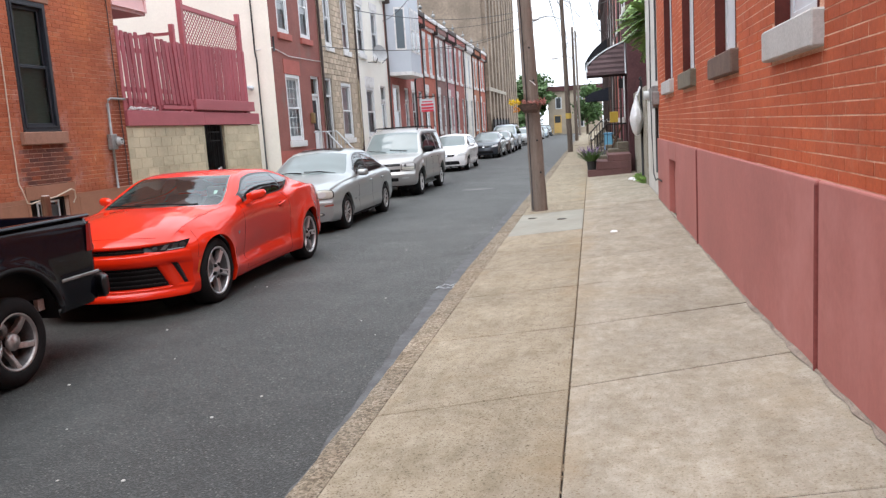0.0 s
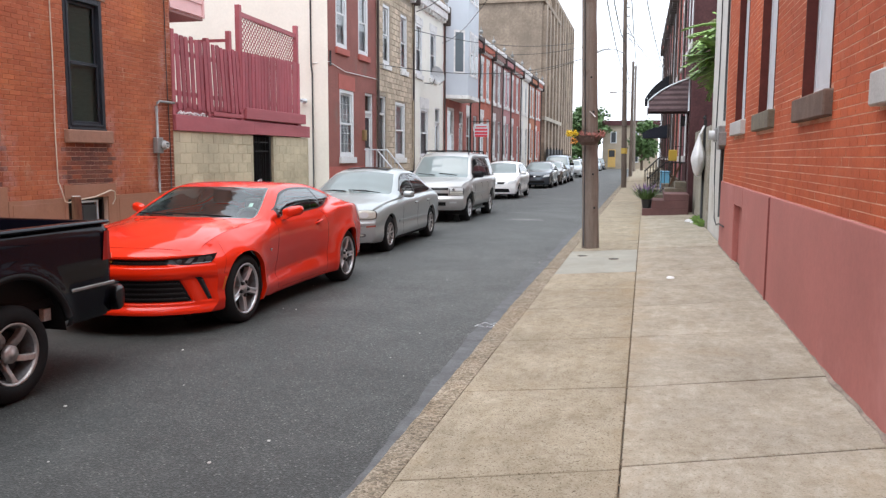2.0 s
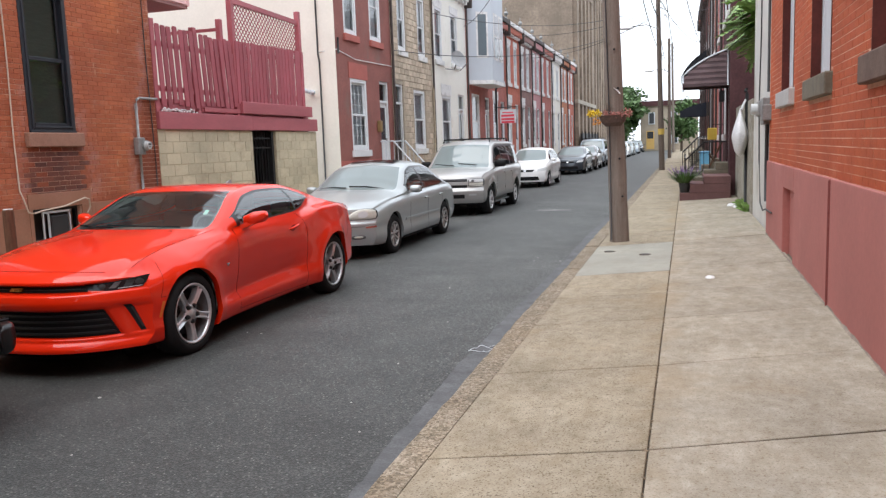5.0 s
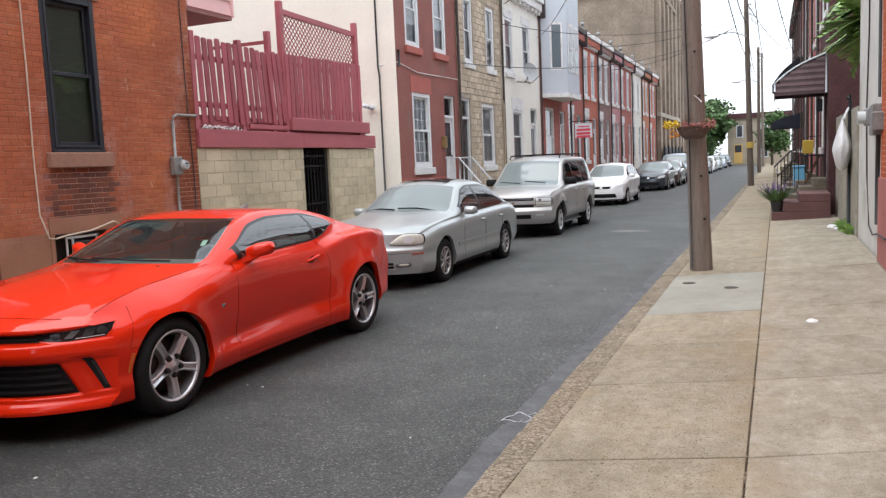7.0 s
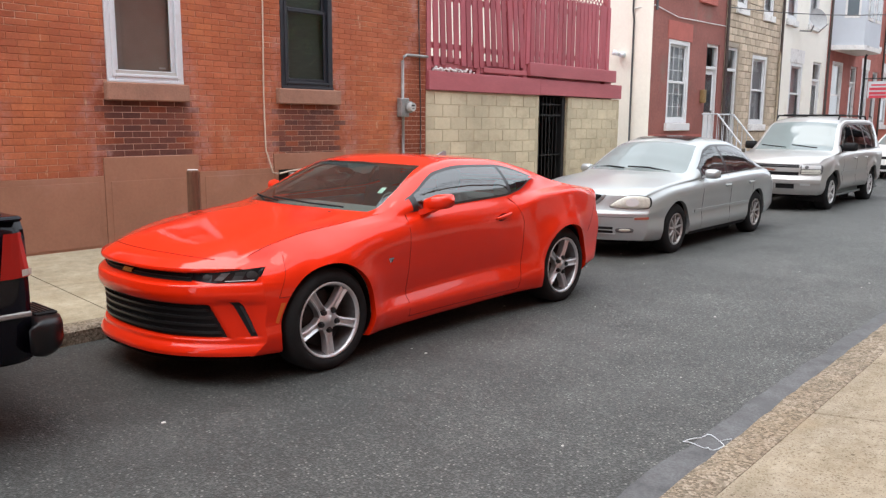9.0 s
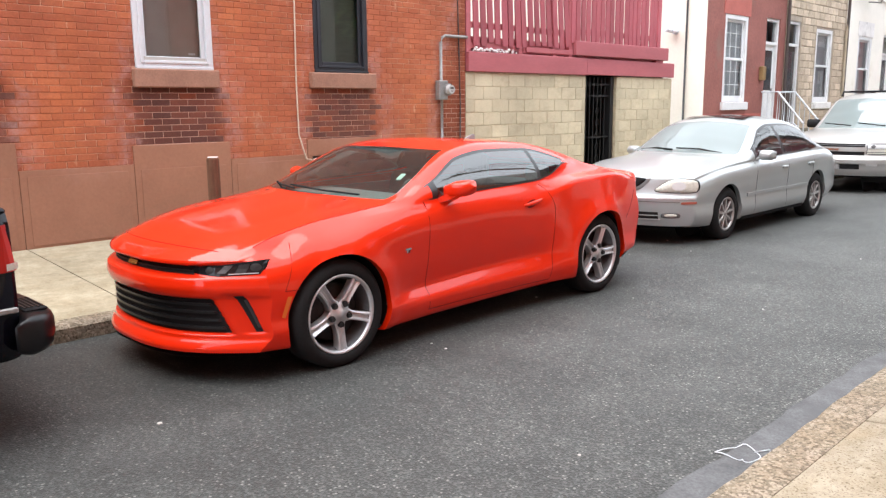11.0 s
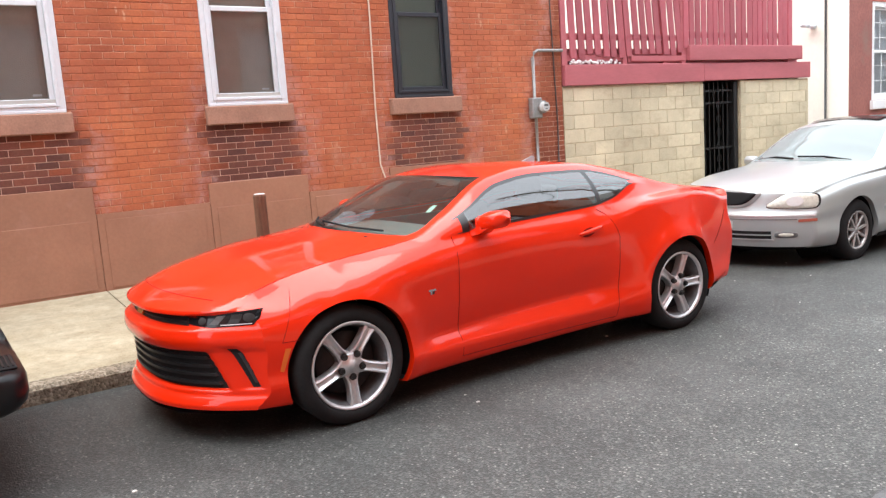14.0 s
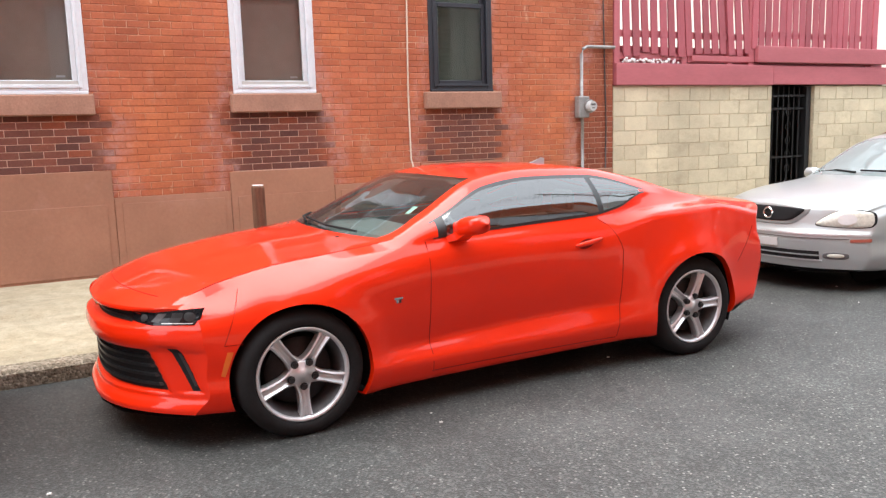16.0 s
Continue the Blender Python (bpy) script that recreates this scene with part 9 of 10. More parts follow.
def black_pickup(at):
    car = thing("pickup_truck", (0, 0, 0), "black compact pickup truck with an open load bed", "pickup truck", "parked cars")
    # rear axle at y = 0, tail towards +y
    W, tail, front = 0.875, 1.055, -0.98
    top, low = 1.150, 0.42

    def bed_side(s):
        ys = [front + (tail - front) * k / 56 for k in range(57)]
        zs = [low + (top - low) * k / 26 for k in range(27)]
        Rz, R = 0.335, 0.53
        vs, fs = [], []
        pos = {}
        for i, y in enumerate(ys):
            for k, z in enumerate(zs):
                t = (z - low) / (top - low)
                x = W - 0.05 * (1 - math.sin(math.pi * min(1, t * 1.02)) ** 0.5) * (1 if t < 0.5 else 0.55) - 0.03 * max(0, t - 0.9) * 10
                d = math.hypot(y, z - Rz)
                flare = 0.028 * math.exp(-((d - R - 0.02) / 0.045) ** 2)
                yy = y
                if y > tail - 0.10:
                    x -= 0.045 * ((y - tail + 0.10) / 0.10) ** 2
                pos[i, k] = [x + flare, yy, z, d]
        for (i, k), p in pos.items():
            if abs(p[3] - R) < 0.02:
                a = math.atan2(p[2] - Rz, p[1])
                p[1], p[2], p[3] = R * math.cos(a), Rz + R * math.sin(a), R
        ids = {}
        for key, p in pos.items():
            ids[key] = len(vs)
            vs.append((s * p[0], p[1], p[2]))
        for i in range(len(ys) - 1):
            for k in range(len(zs) - 1):
                q = [(i, k), (i + 1, k), (i + 1, k + 1), (i, k + 1)]
                if sum(pos[c][3] for c in q) / 4 < R:
                    continue
                f = tuple(ids[c] for c in q)
                fs.append(f if s > 0 else f[::-1])
        quads("bed_side", vs, fs, BLACK_CAR, car, smooth=True)
        arc = [(s * (W + 0.012), R * math.cos(a), Rz + R * math.sin(a)) for a in [math.pi * (0.10 + 0.80 * k / 24) for k in range(25)]]
        tube("arch_trim", arc, 0.024, MATT_BLACK, car, "black wheel arch flare", seg=8)
        for z0, z1 in ((0.664, 0.692),):
            bm = bmesh.new()
            cuboid(bm, s * (W - 0.004) - 0.010, s * (W - 0.004) + 0.010, 0.56, tail - 0.012, z0, z1, 0.006)
            part("side_trim", bm, GREY_METAL, car, "grey side moulding")
        bm = bmesh.new()
        cuboid(bm, s * (W - 0.065) - 0.05, s * (W - 0.065) + 0.05, front, tail - 0.015, top - 0.01, top + 0.022, 0.02, 3)
        part("bed_rail", bm, BLACK_CAR, car, smooth=True)
        block("bed_lining", s * (W - 0.12) - 0.01, s * (W - 0.12) + 0.01, front, tail - 0.05, 0.60, top, MATT_BLACK, car)
        # tail lamp round the corner
        bm = bmesh.new()
        vsl = []
        for z in (0.865, 1.09):
            for x, y in ((W + 0.003, tail - 0.15 + 0.03 * (z > 1)), (W + 0.003, tail - 0.09), (W - 0.006, tail - 0.05), (W - 0.022, tail - 0.018), (W - 0.05, tail + 0.010), (W - 0.19, tail + 0.014)):
                lean = 0.03 * (z > 1)
                vsl.append(bm.verts.new((s * (x + 0.004), y - lean * (y > tail - 0.05), z)))
        for i in range(5):
            f = (vsl[i], vsl[i + 1], vsl[i + 7], vsl[i + 6])
            bm.faces.new(f if s > 0 else f[::-1])
        part("tail_lamp", bm, LAMP_RED, car, "red tail lamp")
        bm = bmesh.new()
        vsl = [bm.verts.new((s * (x + 0.008), y, z)) for z in (0.872, 0.905) for x, y in ((W - 0.006, tail - 0.045), (W - 0.026, tail - 0.010), (W - 0.055, tail + 0.018))]
        for i in range(2):
            f = (vsl[i], vsl[i + 1], vsl[i + 4], vsl[i + 3])
            bm.faces.new(f if s > 0 else f[::-1])
        part("reversing_lamp", bm, LAMP_CREAM, car, "pale reversing lamp")
    for s in (1, -1):
        bed_side(s)
    block("bed_floor", -W + 0.1, W - 0.1, front, tail - 0.03, 0.58, 0.64, MATT_BLACK, car)
    block("tailgate", -W + 0.20, W - 0.20, tail - 0.045, tail + 0.012, 0.60, top + 0.01, BLACK_CAR, car, bevel=0.012, seg=2)
    block("tail_panel", -W + 0.05, W - 0.05, tail - 0.04, tail - 0.005, 0.44, 1.10, BLACK_CAR, car)
    block("bed_front", -W + 0.05, W - 0.05, front, front + 0.03, 0.5, top, BLACK_CAR, car)
    for k, y in enumerate((-0.5, 0.05, 0.6)):
        block("stake_pocket", W - 0.16, W - 0.13, y - 0.03, y + 0.03, 0.9, top - 0.02, MATT_BLACK, car)
    # step bumper with wrapped, rounded ends
    bm = bmesh.new()
    prof = [(0.02, 0.44), (0.09, 0.43), (0.145, 0.445), (0.178, 0.475), (0.19, 0.52), (0.19, 0.585), (0.178, 0.622), (0.15, 0.640), (0.09, 0.645), (0.02, 0.645)]
    stations = [-0.29, 0.29] + [s * x for s in (1, -1) for x in (0.31, 0.5, 0.68, 0.76, 0.82, 0.86, 0.888, 0.905, 0.912)]
    prev = None
    for x in sorted(stations):
        t = max(0.0, (abs(x) - 0.68) / 0.232)
        pull = 1 - (1 - min(1.0, t) ** 2.4) ** 0.5
        dip = 0.05 if abs(x) < 0.30 else 0.0
        ring = [bm.verts.new((x, tail - 0.07 + (y + 0.07) * (1 - 0.75 * pull), 0.54 + (z - 0.54) * (1 - 0.42 * pull ** 1.5) - (dip if z > 0.6 else 0))) for y, z in prof]
        m = len(ring)
        if prev:
            for i in range(m):
                bm.faces.new((prev[i], ring[i], ring[(i + 1) % m], prev[(i + 1) % m]))
        else:
            bm.faces.new(ring)
        prev = ring
    bm.faces.new(prev[::-1])
    bmesh.ops.recalc_face_normals(bm, faces=bm.faces)
    part("rear_bumper", bm, plain("black_bumper", (0.006, 0.006, 0.007), 0.3, spec=0.3), car, "black step bumper", smooth=True)
    for s in (1, -1):
        pad = block("bumper_pad", s * 0.50, s * 0.80, tail + 0.03, tail + 0.145, 0.640, 0.654, MATT_BLACK, car, "ribbed black step pad", bevel=0.005)
        for k in range(5):
            block("pad_rib", s * 0.52, s * 0.78, tail + 0.042 + 0.021 * k, tail + 0.050 + 0.021 * k, 0.652, 0.659, BLACK_TRIM, pad)
    block("frame_rail", -0.5, 0.5, -2.6, tail, 0.36, 0.50, MATT_BLACK, car)
    # closed cab ahead of the bed
    sp = dict(y0=-4.15, y1=-1.02, half=0.865, axles=(-2.75,), hub=0.34, arch=0.44, zdip=0.6, shoulder=0.06, bow=0.02, rocker=0.12,
              W=curve_of((-4.15, 0.80), (-3.4, 0.86), (-1.02, 0.865)), zb=curve_of((-4.15, 0.36), (-1.02, 0.36)), zs=curve_of((-4.15, 0.92), (-3.2, 1.0), (-1.02, 1.10)),
              wr=curve_of((-4.15, 0.7), (-2.6, 0.74), (-2.4, 0.76), (-1.85, 0.64), (-1.2, 0.64), (-1.02, 0.7)), zr=curve_of((-4.15, 0.95), (-2.6, 1.04), (-2.4, 1.08), (-1.85, 1.48), (-1.2, 1.5), (-1.02, 1.2)),
              zc=curve_of((-4.15, 0.96), (-2.7, 1.09), (-1.9, 1.53), (-1.2, 1.57), (-1.02, 1.25)), ft=curve_of((-5, 0.06), (0, 0.06)), fg=curve_of((-5, 0.8), (0, 0.8)), dip=curve_of((-5, 0.012), (0, 0.012)),
              cowl=(-2.4, -2.55), head=(-1.85, -1.92), rtop=(-1.2, -1.2), rlow=(-1.06, -1.06), side_glass=(-2.25, -1.2), doors=(-2.4, -1.2), pillars=(), bonnet=0.1, sweep_f=(0.2, 3), sweep_r=(0.0, 2), len_r=0.3, seat=-1.5, rear_seat=False,
              prof_f=curve_of((0.3, 0.05), (0.6, 0.0), (1.0, 0.06)), prof_r=curve_of((0.3, 0.0), (1.5, 0.001)))
    shell(sp, car, BLACK_CAR, CAR_GLASS, CAR_GLASS)
    for y in (0.0, -2.75):
        for s in (1, -1):
            wheel(car, (s * 0.868, y, 0.336), s, 0.336, 0.215, 0.235, dict(n=5, w0=0.026, w1=0.024, depth=0.05, x0=-0.105, curl=0.085, turn=1.9, mat=DULL_ALLOY, flare=(0.012, 0.022)))
    for s in (1, -1):
        bm = bmesh.new()
        prev = None
        for k in range(19):
            a = math.pi * (k / 18 * 0.94 + 0.03)
            pr = (bm.verts.new((s * (W - 0.05), 0.545 * math.cos(a), 0.335 + 0.545 * math.sin(a))), bm.verts.new((s * 0.45, 0.545 * math.cos(a), 0.335 + 0.545 * math.sin(a))))
            if prev:
                bm.faces.new((prev[0], pr[0], pr[1], prev[1]))
            prev = pr
        part("wheel_well", bm, MATT_BLACK, car)
        block("mud_bracket", s * 0.70, s * 0.74, 0.42, 0.49, 0.47, 0.56, PALE_TRIM, car)
    car.matrix_basis = at
    return car


black_pickup(spot(-4.165, 5.165, 0.0, -0.025))

# ---- poles, wires, lamps and small street things ----
def pole(base, top, r0, r1, label, wood=POLE_WOOD):
    p = thing("utility_pole", base, label, "utility pole", "utility poles")
    b, t = Vector(base), Vector(top)
    bm = bmesh.new()
    n, seg = 26, 18
    rng = random.Random(int(base[1]))
    rings = []
    for k in range(n + 1):
        c = b.lerp(t, k / n)
        r = r0 + (r1 - r0) * k / n
        rings.append([bm.verts.new(c + Vector((math.cos(a), math.sin(a), 0)) * (r * (1 + rng.uniform(-0.035, 0.035)))) for a in (2 * math.pi * i / seg for i in range(seg))])
    for a, c in zip(rings, rings[1:]):
        for i in range(seg):
            bm.faces.new((a[i], a[(i + 1) % seg], c[(i + 1) % seg], c[i]))
    bm.faces.new(rings[-1])
    part("shaft", bm, wood, p, smooth=True)
    return p


pole_1 = pole((-0.155, 15.4, 0.0), (-0.44, 15.4, 9.6), 0.152, 0.10, "weathered wooden utility pole with a hanging flower basket")
pole_2 = pole((-0.33, 45.5, 0.0), (-0.56, 45.5, 10.2), 0.15, 0.10, "dark brown wooden utility pole with a yellow band", POLE_DARK)
pole_3 = pole((-0.45, 72.0, 0.0), (-0.5, 72.0, 9.8), 0.15, 0.10, "dark brown wooden utility pole further along", POLE_DARK)
pole_4 = pole((-0.55, 100.0, 0.0), (-0.7, 100.0, 12.5), 0.16, 0.11, "pale utility pole at the end of the street")
WIRE_ENDS = ((-0.43, 15.4, 9.3), (-0.547, 45.5, 9.6), (-0.497, 72.0, 9.3), (-0.694, 100.0, 12.0))
for p, (x, y, z) in zip((pole_1, pole_2, pole_3, pole_4), WIRE_ENDS):
    for k in range(4):
        rod("insulator", (x + 0.08, y, z - 0.45 * k), (x + 0.24, y, z - 0.45 * k), 0.022, GREY_METAL, p, r1=0.035, seg=8)
bm = bmesh.new()
cyl(bm, (-0.42, 45.3, 1.85), (-0.42, 45.3, 2.15), 0.165, seg=16)
bmesh.ops.translate(bm, verts=bm.verts, vec=(0.05, 0.2, 0))
part("yellow_band", bm, plain("yellow_paper_band", (0.55, 0.38, 0.08), 0.7), pole_2, "yellow paper notice band")
for z, a in ((3.05, 0.5), (2.45, 1.2), (1.35, 0.8), (0.75, 1.5)):
    x = -0.155 - 0.03 * z
    rod("bolt", (x + 0.14 * math.sin(a) * 0.6, 15.4 - 0.12, z), (x + 0.14 * math.sin(a) * 0.6, 15.4 - 0.17, z), 0.018, BLACK_IRON, pole_1, seg=8)
tube("staple_wire", [(-0.22, 15.25, 2.46), (-0.16, 15.24, 2.41), (-0.12, 15.23, 2.36)], 0.008, PALE_TRIM, pole_1)
tube("ground_wire", [(-0.27, 15.255, 0.05), (-0.29, 15.26, 2.0), (-0.36, 15.27, 4.6), (-0.45, 15.29, 8.5)], 0.010, CABLE_DARK, pole_1)

basket = thing("flower_basket", (-0.25, 15.2, 1.9), "brown half basket with yellow and pink flowers on the pole", "planter")
bm = bmesh.new()
seg = 14
rings = []
for z, r in ((1.86, 0.10), (1.92, 0.155), (2.03, 0.20)):
    rings.append([bm.verts.new((-0.23 + r * math.cos(a) * 1.15, 15.3 - 0.05 - abs(r * math.sin(a)), z)) for a in (math.pi * k / seg for k in range(seg + 1))])
for a, b in zip(rings, rings[1:]):
    for k in range(seg):
        bm.faces.new((a[k], b[k], b[k + 1], a[k + 1]))
bm.faces.new(rings[0])
part("basket", bm, surface("brown_coir", (0.12, 0.085, 0.07), 0.95, var=0.3, scale=20, bump=0.5), basket)
for nm, colour, cx, n, lo, hi in (("yellow_blossom", (0.70, 0.50, 0.02), -0.50, 46, -0.10, 0.10), ("pink_blossom", (0.36, 0.15, 0.125), -0.16, 90, -0.20, 0.22), ("orange_blossom", (0.62, 0.27, 0.05), -0.47, 14, -0.06, 0.05)):
    vs, fs = [], []
    rng = random.Random(len(nm))
    for k in range(n):
        c = Vector((cx + rng.uniform(lo, hi), 15.12 + rng.gauss(0, 0.05), 2.07 + rng.gauss(0, 0.03) - (0.13 if nm[0] == "o" else 0.0) - (0.02 if cx > -0.3 else 0)))
        for j in range(5):
            d = Vector((rng.gauss(0, 1), rng.gauss(0, 1), rng.gauss(0, 1))).normalized()
            e = d.cross(Vector((rng.gauss(0, 1), 1, rng.gauss(0, 1)))).normalized()
            m = len(vs)
            vs += [c, c + d * 0.018 + e * 0.010, c + d * 0.032, c + d * 0.018 - e * 0.010]
            fs.append((m, m + 1, m + 2, m + 3))
    quads(nm, vs, fs, surface(nm + "_petal", colour, 0.7, var=0.2, scale=20), basket)

# street lamps on long arms
for y, z, px in ((45.4, 7.1, -0.5), (71.9, 7.0, -0.5)):
    lamp = thing("street_lamp", (px, y, z), "grey cobra-head street lamp on a long arm", "street lamp", "street lamps")
    tube("arm", [(px, y, z + 0.1), (px - 0.6, y - 0.05, z + 0.35), (px - 1.3, y - 0.1, z + 0.3)], 0.03, GREY_METAL, lamp)
    bm = bmesh.new()
    bmesh.ops.create_uvsphere(bm, u_segments=12, v_segments=8, radius=1.0, matrix=Matrix.Translation((px - 1.6, y - 0.1, z + 0.24)) @ Matrix.Diagonal((0.38, 0.15, 0.10, 1)))
    part("lamp_head", bm, PALE_TRIM, lamp, smooth=True)

# overhead wires
wires = thing("overhead_wires", (-0.4, 30, 9), "dark overhead wires strung from pole to pole", "wires")
for k in range(4):
    ends = [(-0.2, -24.0, 9.3 - 0.45 * k)] + [(x + 0.24, y, z - 0.45 * k) for x, y, z in WIRE_ENDS]
    for a, b in zip(ends, ends[1:]):
        tube("wire", sag(a, b, 0.5), 0.010, CABLE_DARK, wires, seg=4)
for a, b, d, r in (((-0.40, 15.3, 7.6), (-0.52, 45.4, 7.8), 0.7, 0.022), ((-0.52, 45.4, 7.8), (-0.6, 71.9, 7.6), 0.6, 0.022), ((-0.5, 45.4, 7.3), (-0.6, 71.9, 7.2), 0.9, 0.016),
                   ((-0.40, 15.3, 7.8), (LX, 30.0, 7.0), 0.7, 0.012), ((-0.40, 15.3, 7.5), (LX, 34.0, 6.4), 0.8, 0.012), ((-0.5, 45.4, 8.4), (LX, 29.8, 6.3), 0.7, 0.012), ((-0.5, 45.4, 8.2), (LX, 38.4, 6.6), 0.5, 0.012),
                   ((-0.5, 45.4, 8.0), (LX, 48.5, 6.5), 0.5, 0.012), ((-0.5, 45.4, 7.9), (LX, 25.5, 4.6), 0.9, 0.012), ((-0.5, 45.4, 8.3), (PX, 36.6, 6.8), 0.3, 0.012), ((-0.5, 45.4, 8.2), (PX, 48, 7.0), 0.3, 0.012),
                   ((-0.40, 15.3, 7.4), (PX, 28.4, 6.4), 0.4, 0.012), ((-0.40, 15.3, 7.7), (RX, 15.5, 6.2), 0.2, 0.012),
                   ((0.10, 15.3, 8.8), (-0.1, 71.9, 8.9), 1.1, 0.022), ((-0.70, 15.3, 8.2), (-0.9, 71.9, 8.4), 1.3, 0.022), ((0.0, 15.3, 7.9), (PX, 57.0, 7.2), 0.9, 0.018), ((-0.5, 45.4, 8.8), (PX, 62.0, 8.2), 0.6, 0.02)):
    tube("wire", sag(a, b, d), r, CABLE_DARK, wires, seg=4)
tube("wire", [(LX - 0.44, 21.3, 4.15), (LX + 0.03, 21.4, 4.2), (LX + 0.03, 22.6, 4.05), (LX + 0.03, 25.4, 4.1)], 0.012, PALE_TRIM, wires, seg=4)
tube("wire", [(LX + 0.05, 21.45, 4.1), (LX + 0.05, 21.45, 4.5)], 0.03, CABLE_DARK, wires, seg=5)
tube("wire", [(LX + 0.05, 29.45, 7.6), (LX + 0.06, 29.5, 3.9), (LX + 0.06, 29.42, 3.4), (LX + 0.06, 29.5, 0.3)], 0.035, surface("tan_downpipe", (0.34, 0.28, 0.2), 0.7), wires, seg=6)

# wooden post on the far pavement
bollard = thing("wooden_post", (-5.40, 8.42, 0.09), "short round weathered wooden post on the far pavement", "post")
bm = bmesh.new()
cyl(bm, (-5.40, 8.42, 0.06), (-5.40, 8.42, 1.17), 0.055, 0.052, 14)
cyl(bm, (-5.40, 8.42, 1.17), (-5.40, 8.42, 1.185), 0.052, 0.044, 14)
part("shaft", bm, POST_WOOD, bollard)
bm = bmesh.new()
cyl(bm, (-5.40, 8.42, 1.185), (-5.40, 8.42, 1.19), 0.044, seg=14)
part("cut_top", bm, PALE_TRIM, bollard)

# litter, valve lids, string, weeds
rng = random.Random(21)


def scrap(at, size, label, seed):
    r = random.Random(seed)
    bm = bmesh.new()
    bmesh.ops.create_icosphere(bm, subdivisions=2, radius=size, matrix=Matrix.Translation(at))
    for v in bm.verts:
        d = v.co - Vector(at)
        v.co = Vector(at) + Vector((d.x * r.uniform(0.75, 1.25), d.y * r.uniform(0.75, 1.25), abs(d.z) * r.uniform(0.25, 0.6)))
    return tagged(part("paper_litter", bm, plain("white_litter", (0.72, 0.72, 0.72), 0.7)), label, "litter")


# this first one stands in for a thin round lid
scrap((1.135, 11.6, right_z(1.13)), 0.055, "crumpled white lump standing in for a round lid on the pavement", 1)
scrap((1.86, 21.0, right_z(1.86)), 0.12, "crumpled white rag at the foot of the yard wall", 2)
scrap((1.93, 20.6, right_z(1.9)), 0.08, "crumpled white paper scrap by the yard wall", 3)
for x, y in ((-0.2, 14.15), (0.33, 13.7)):
    v = thing("valve_cover", (x, y, right_z(x)), "small rusty round valve cover set in the slab", "valve cover", "valve covers")
    bm = bmesh.new()
    cyl(bm, (x, y, right_z(x) - 0.01), (x, y, right_z(x) + 0.004), 0.085, seg=20)
    part("ring", bm, surface("rusty_ring", (0.10, 0.07, 0.05), 0.8, var=0.3, scale=20), v)
    bm = bmesh.new()
    cyl(bm, (x, y, right_z(x) + 0.004), (x, y, right_z(x) + 0.008), 0.065, seg=20)
    part("lid", bm, surface("dark_iron_lid", (0.05, 0.045, 0.04), 0.7, var=0.3, scale=20), v)
string = thing("white_string", (-0.74, 8.6, -0.05), "loop of thin white string lying in the gutter", "string")
pts = []
for k in range(26):
    a = 2 * math.pi * k / 25
    pts.append((-0.755 + 0.085 * math.cos(a) + 0.02 * math.sin(3 * a), 8.55 + 0.085 * math.sin(a) - 0.03 * math.cos(2 * a), road_z(-0.75) + 0.008 + 0.006 * math.sin(5 * a)))
tube("loop", pts, 0.0026, WHITE_PAINT, string, seg=5)
tube("tail", [(-0.71, 8.62, -0.043), (-0.67, 8.70, -0.043), (-0.655, 8.66, -0.043)], 0.0026, WHITE_PAINT, string, seg=5)
patch = []
for k in range(20):
    a = 2 * math.pi * k / 20
    r = rng.uniform(0.7, 1.2)
    patch.append((-2.3 + 0.50 * r * math.cos(a), 21.9 + 0.24 * r * math.sin(a), road_z(-2.3) + 0.003))
tagged(quads("road_patch", patch, [tuple(range(20))], surface("pale_dried_spill", (0.155, 0.155, 0.15), 0.85, var=0.3, scale=3)), "pale dried spill on the asphalt", "stain", kind="structure")
bm = bmesh.new()
for k in range(34):
    x, y = rng.uniform(-4.9, -0.8), rng.uniform(2.2, 14)
    bmesh.ops.create_icosphere(bm, subdivisions=1, radius=rng.uniform(0.006, 0.013), matrix=Matrix.Translation((x, y, road_z(x) + 0.004)) @ Matrix.Diagonal((1, 1.2, 0.5, 1)))
crumbs = bmesh.new()
for k in range(520):
    y = rng.uniform(1.6, 18.0)
    x = 0.69 + rng.gauss(0, 0.007) + 0.004 * math.sin(y * 5.1)
    bmesh.ops.create_icosphere(crumbs, subdivisions=1, radius=rng.uniform(0.004, 0.011), matrix=Matrix.Translation((x, y, right_z(x) - rng.uniform(0.002, 0.008))) @ Matrix.Rotation(rng.uniform(0, 3), 4, "Z") @ Matrix.Diagonal((0.8, 1.9, 0.6, 1)))
tagged(part("joint_crumbs", crumbs, surface("brown_joint_crumbs", (0.17, 0.13, 0.085), 0.95, var=0.4, scale=30)), "brown crumbs and dirt packed in the long pavement joint", "dirt", kind="stuff")
tagged(part("pale_grit", bm, plain("pale_grit", (0.45, 0.44, 0.42), 0.9)), "scattered pale grit and crumbs on the street", "grit", kind="stuff")
vs, fs = [], []
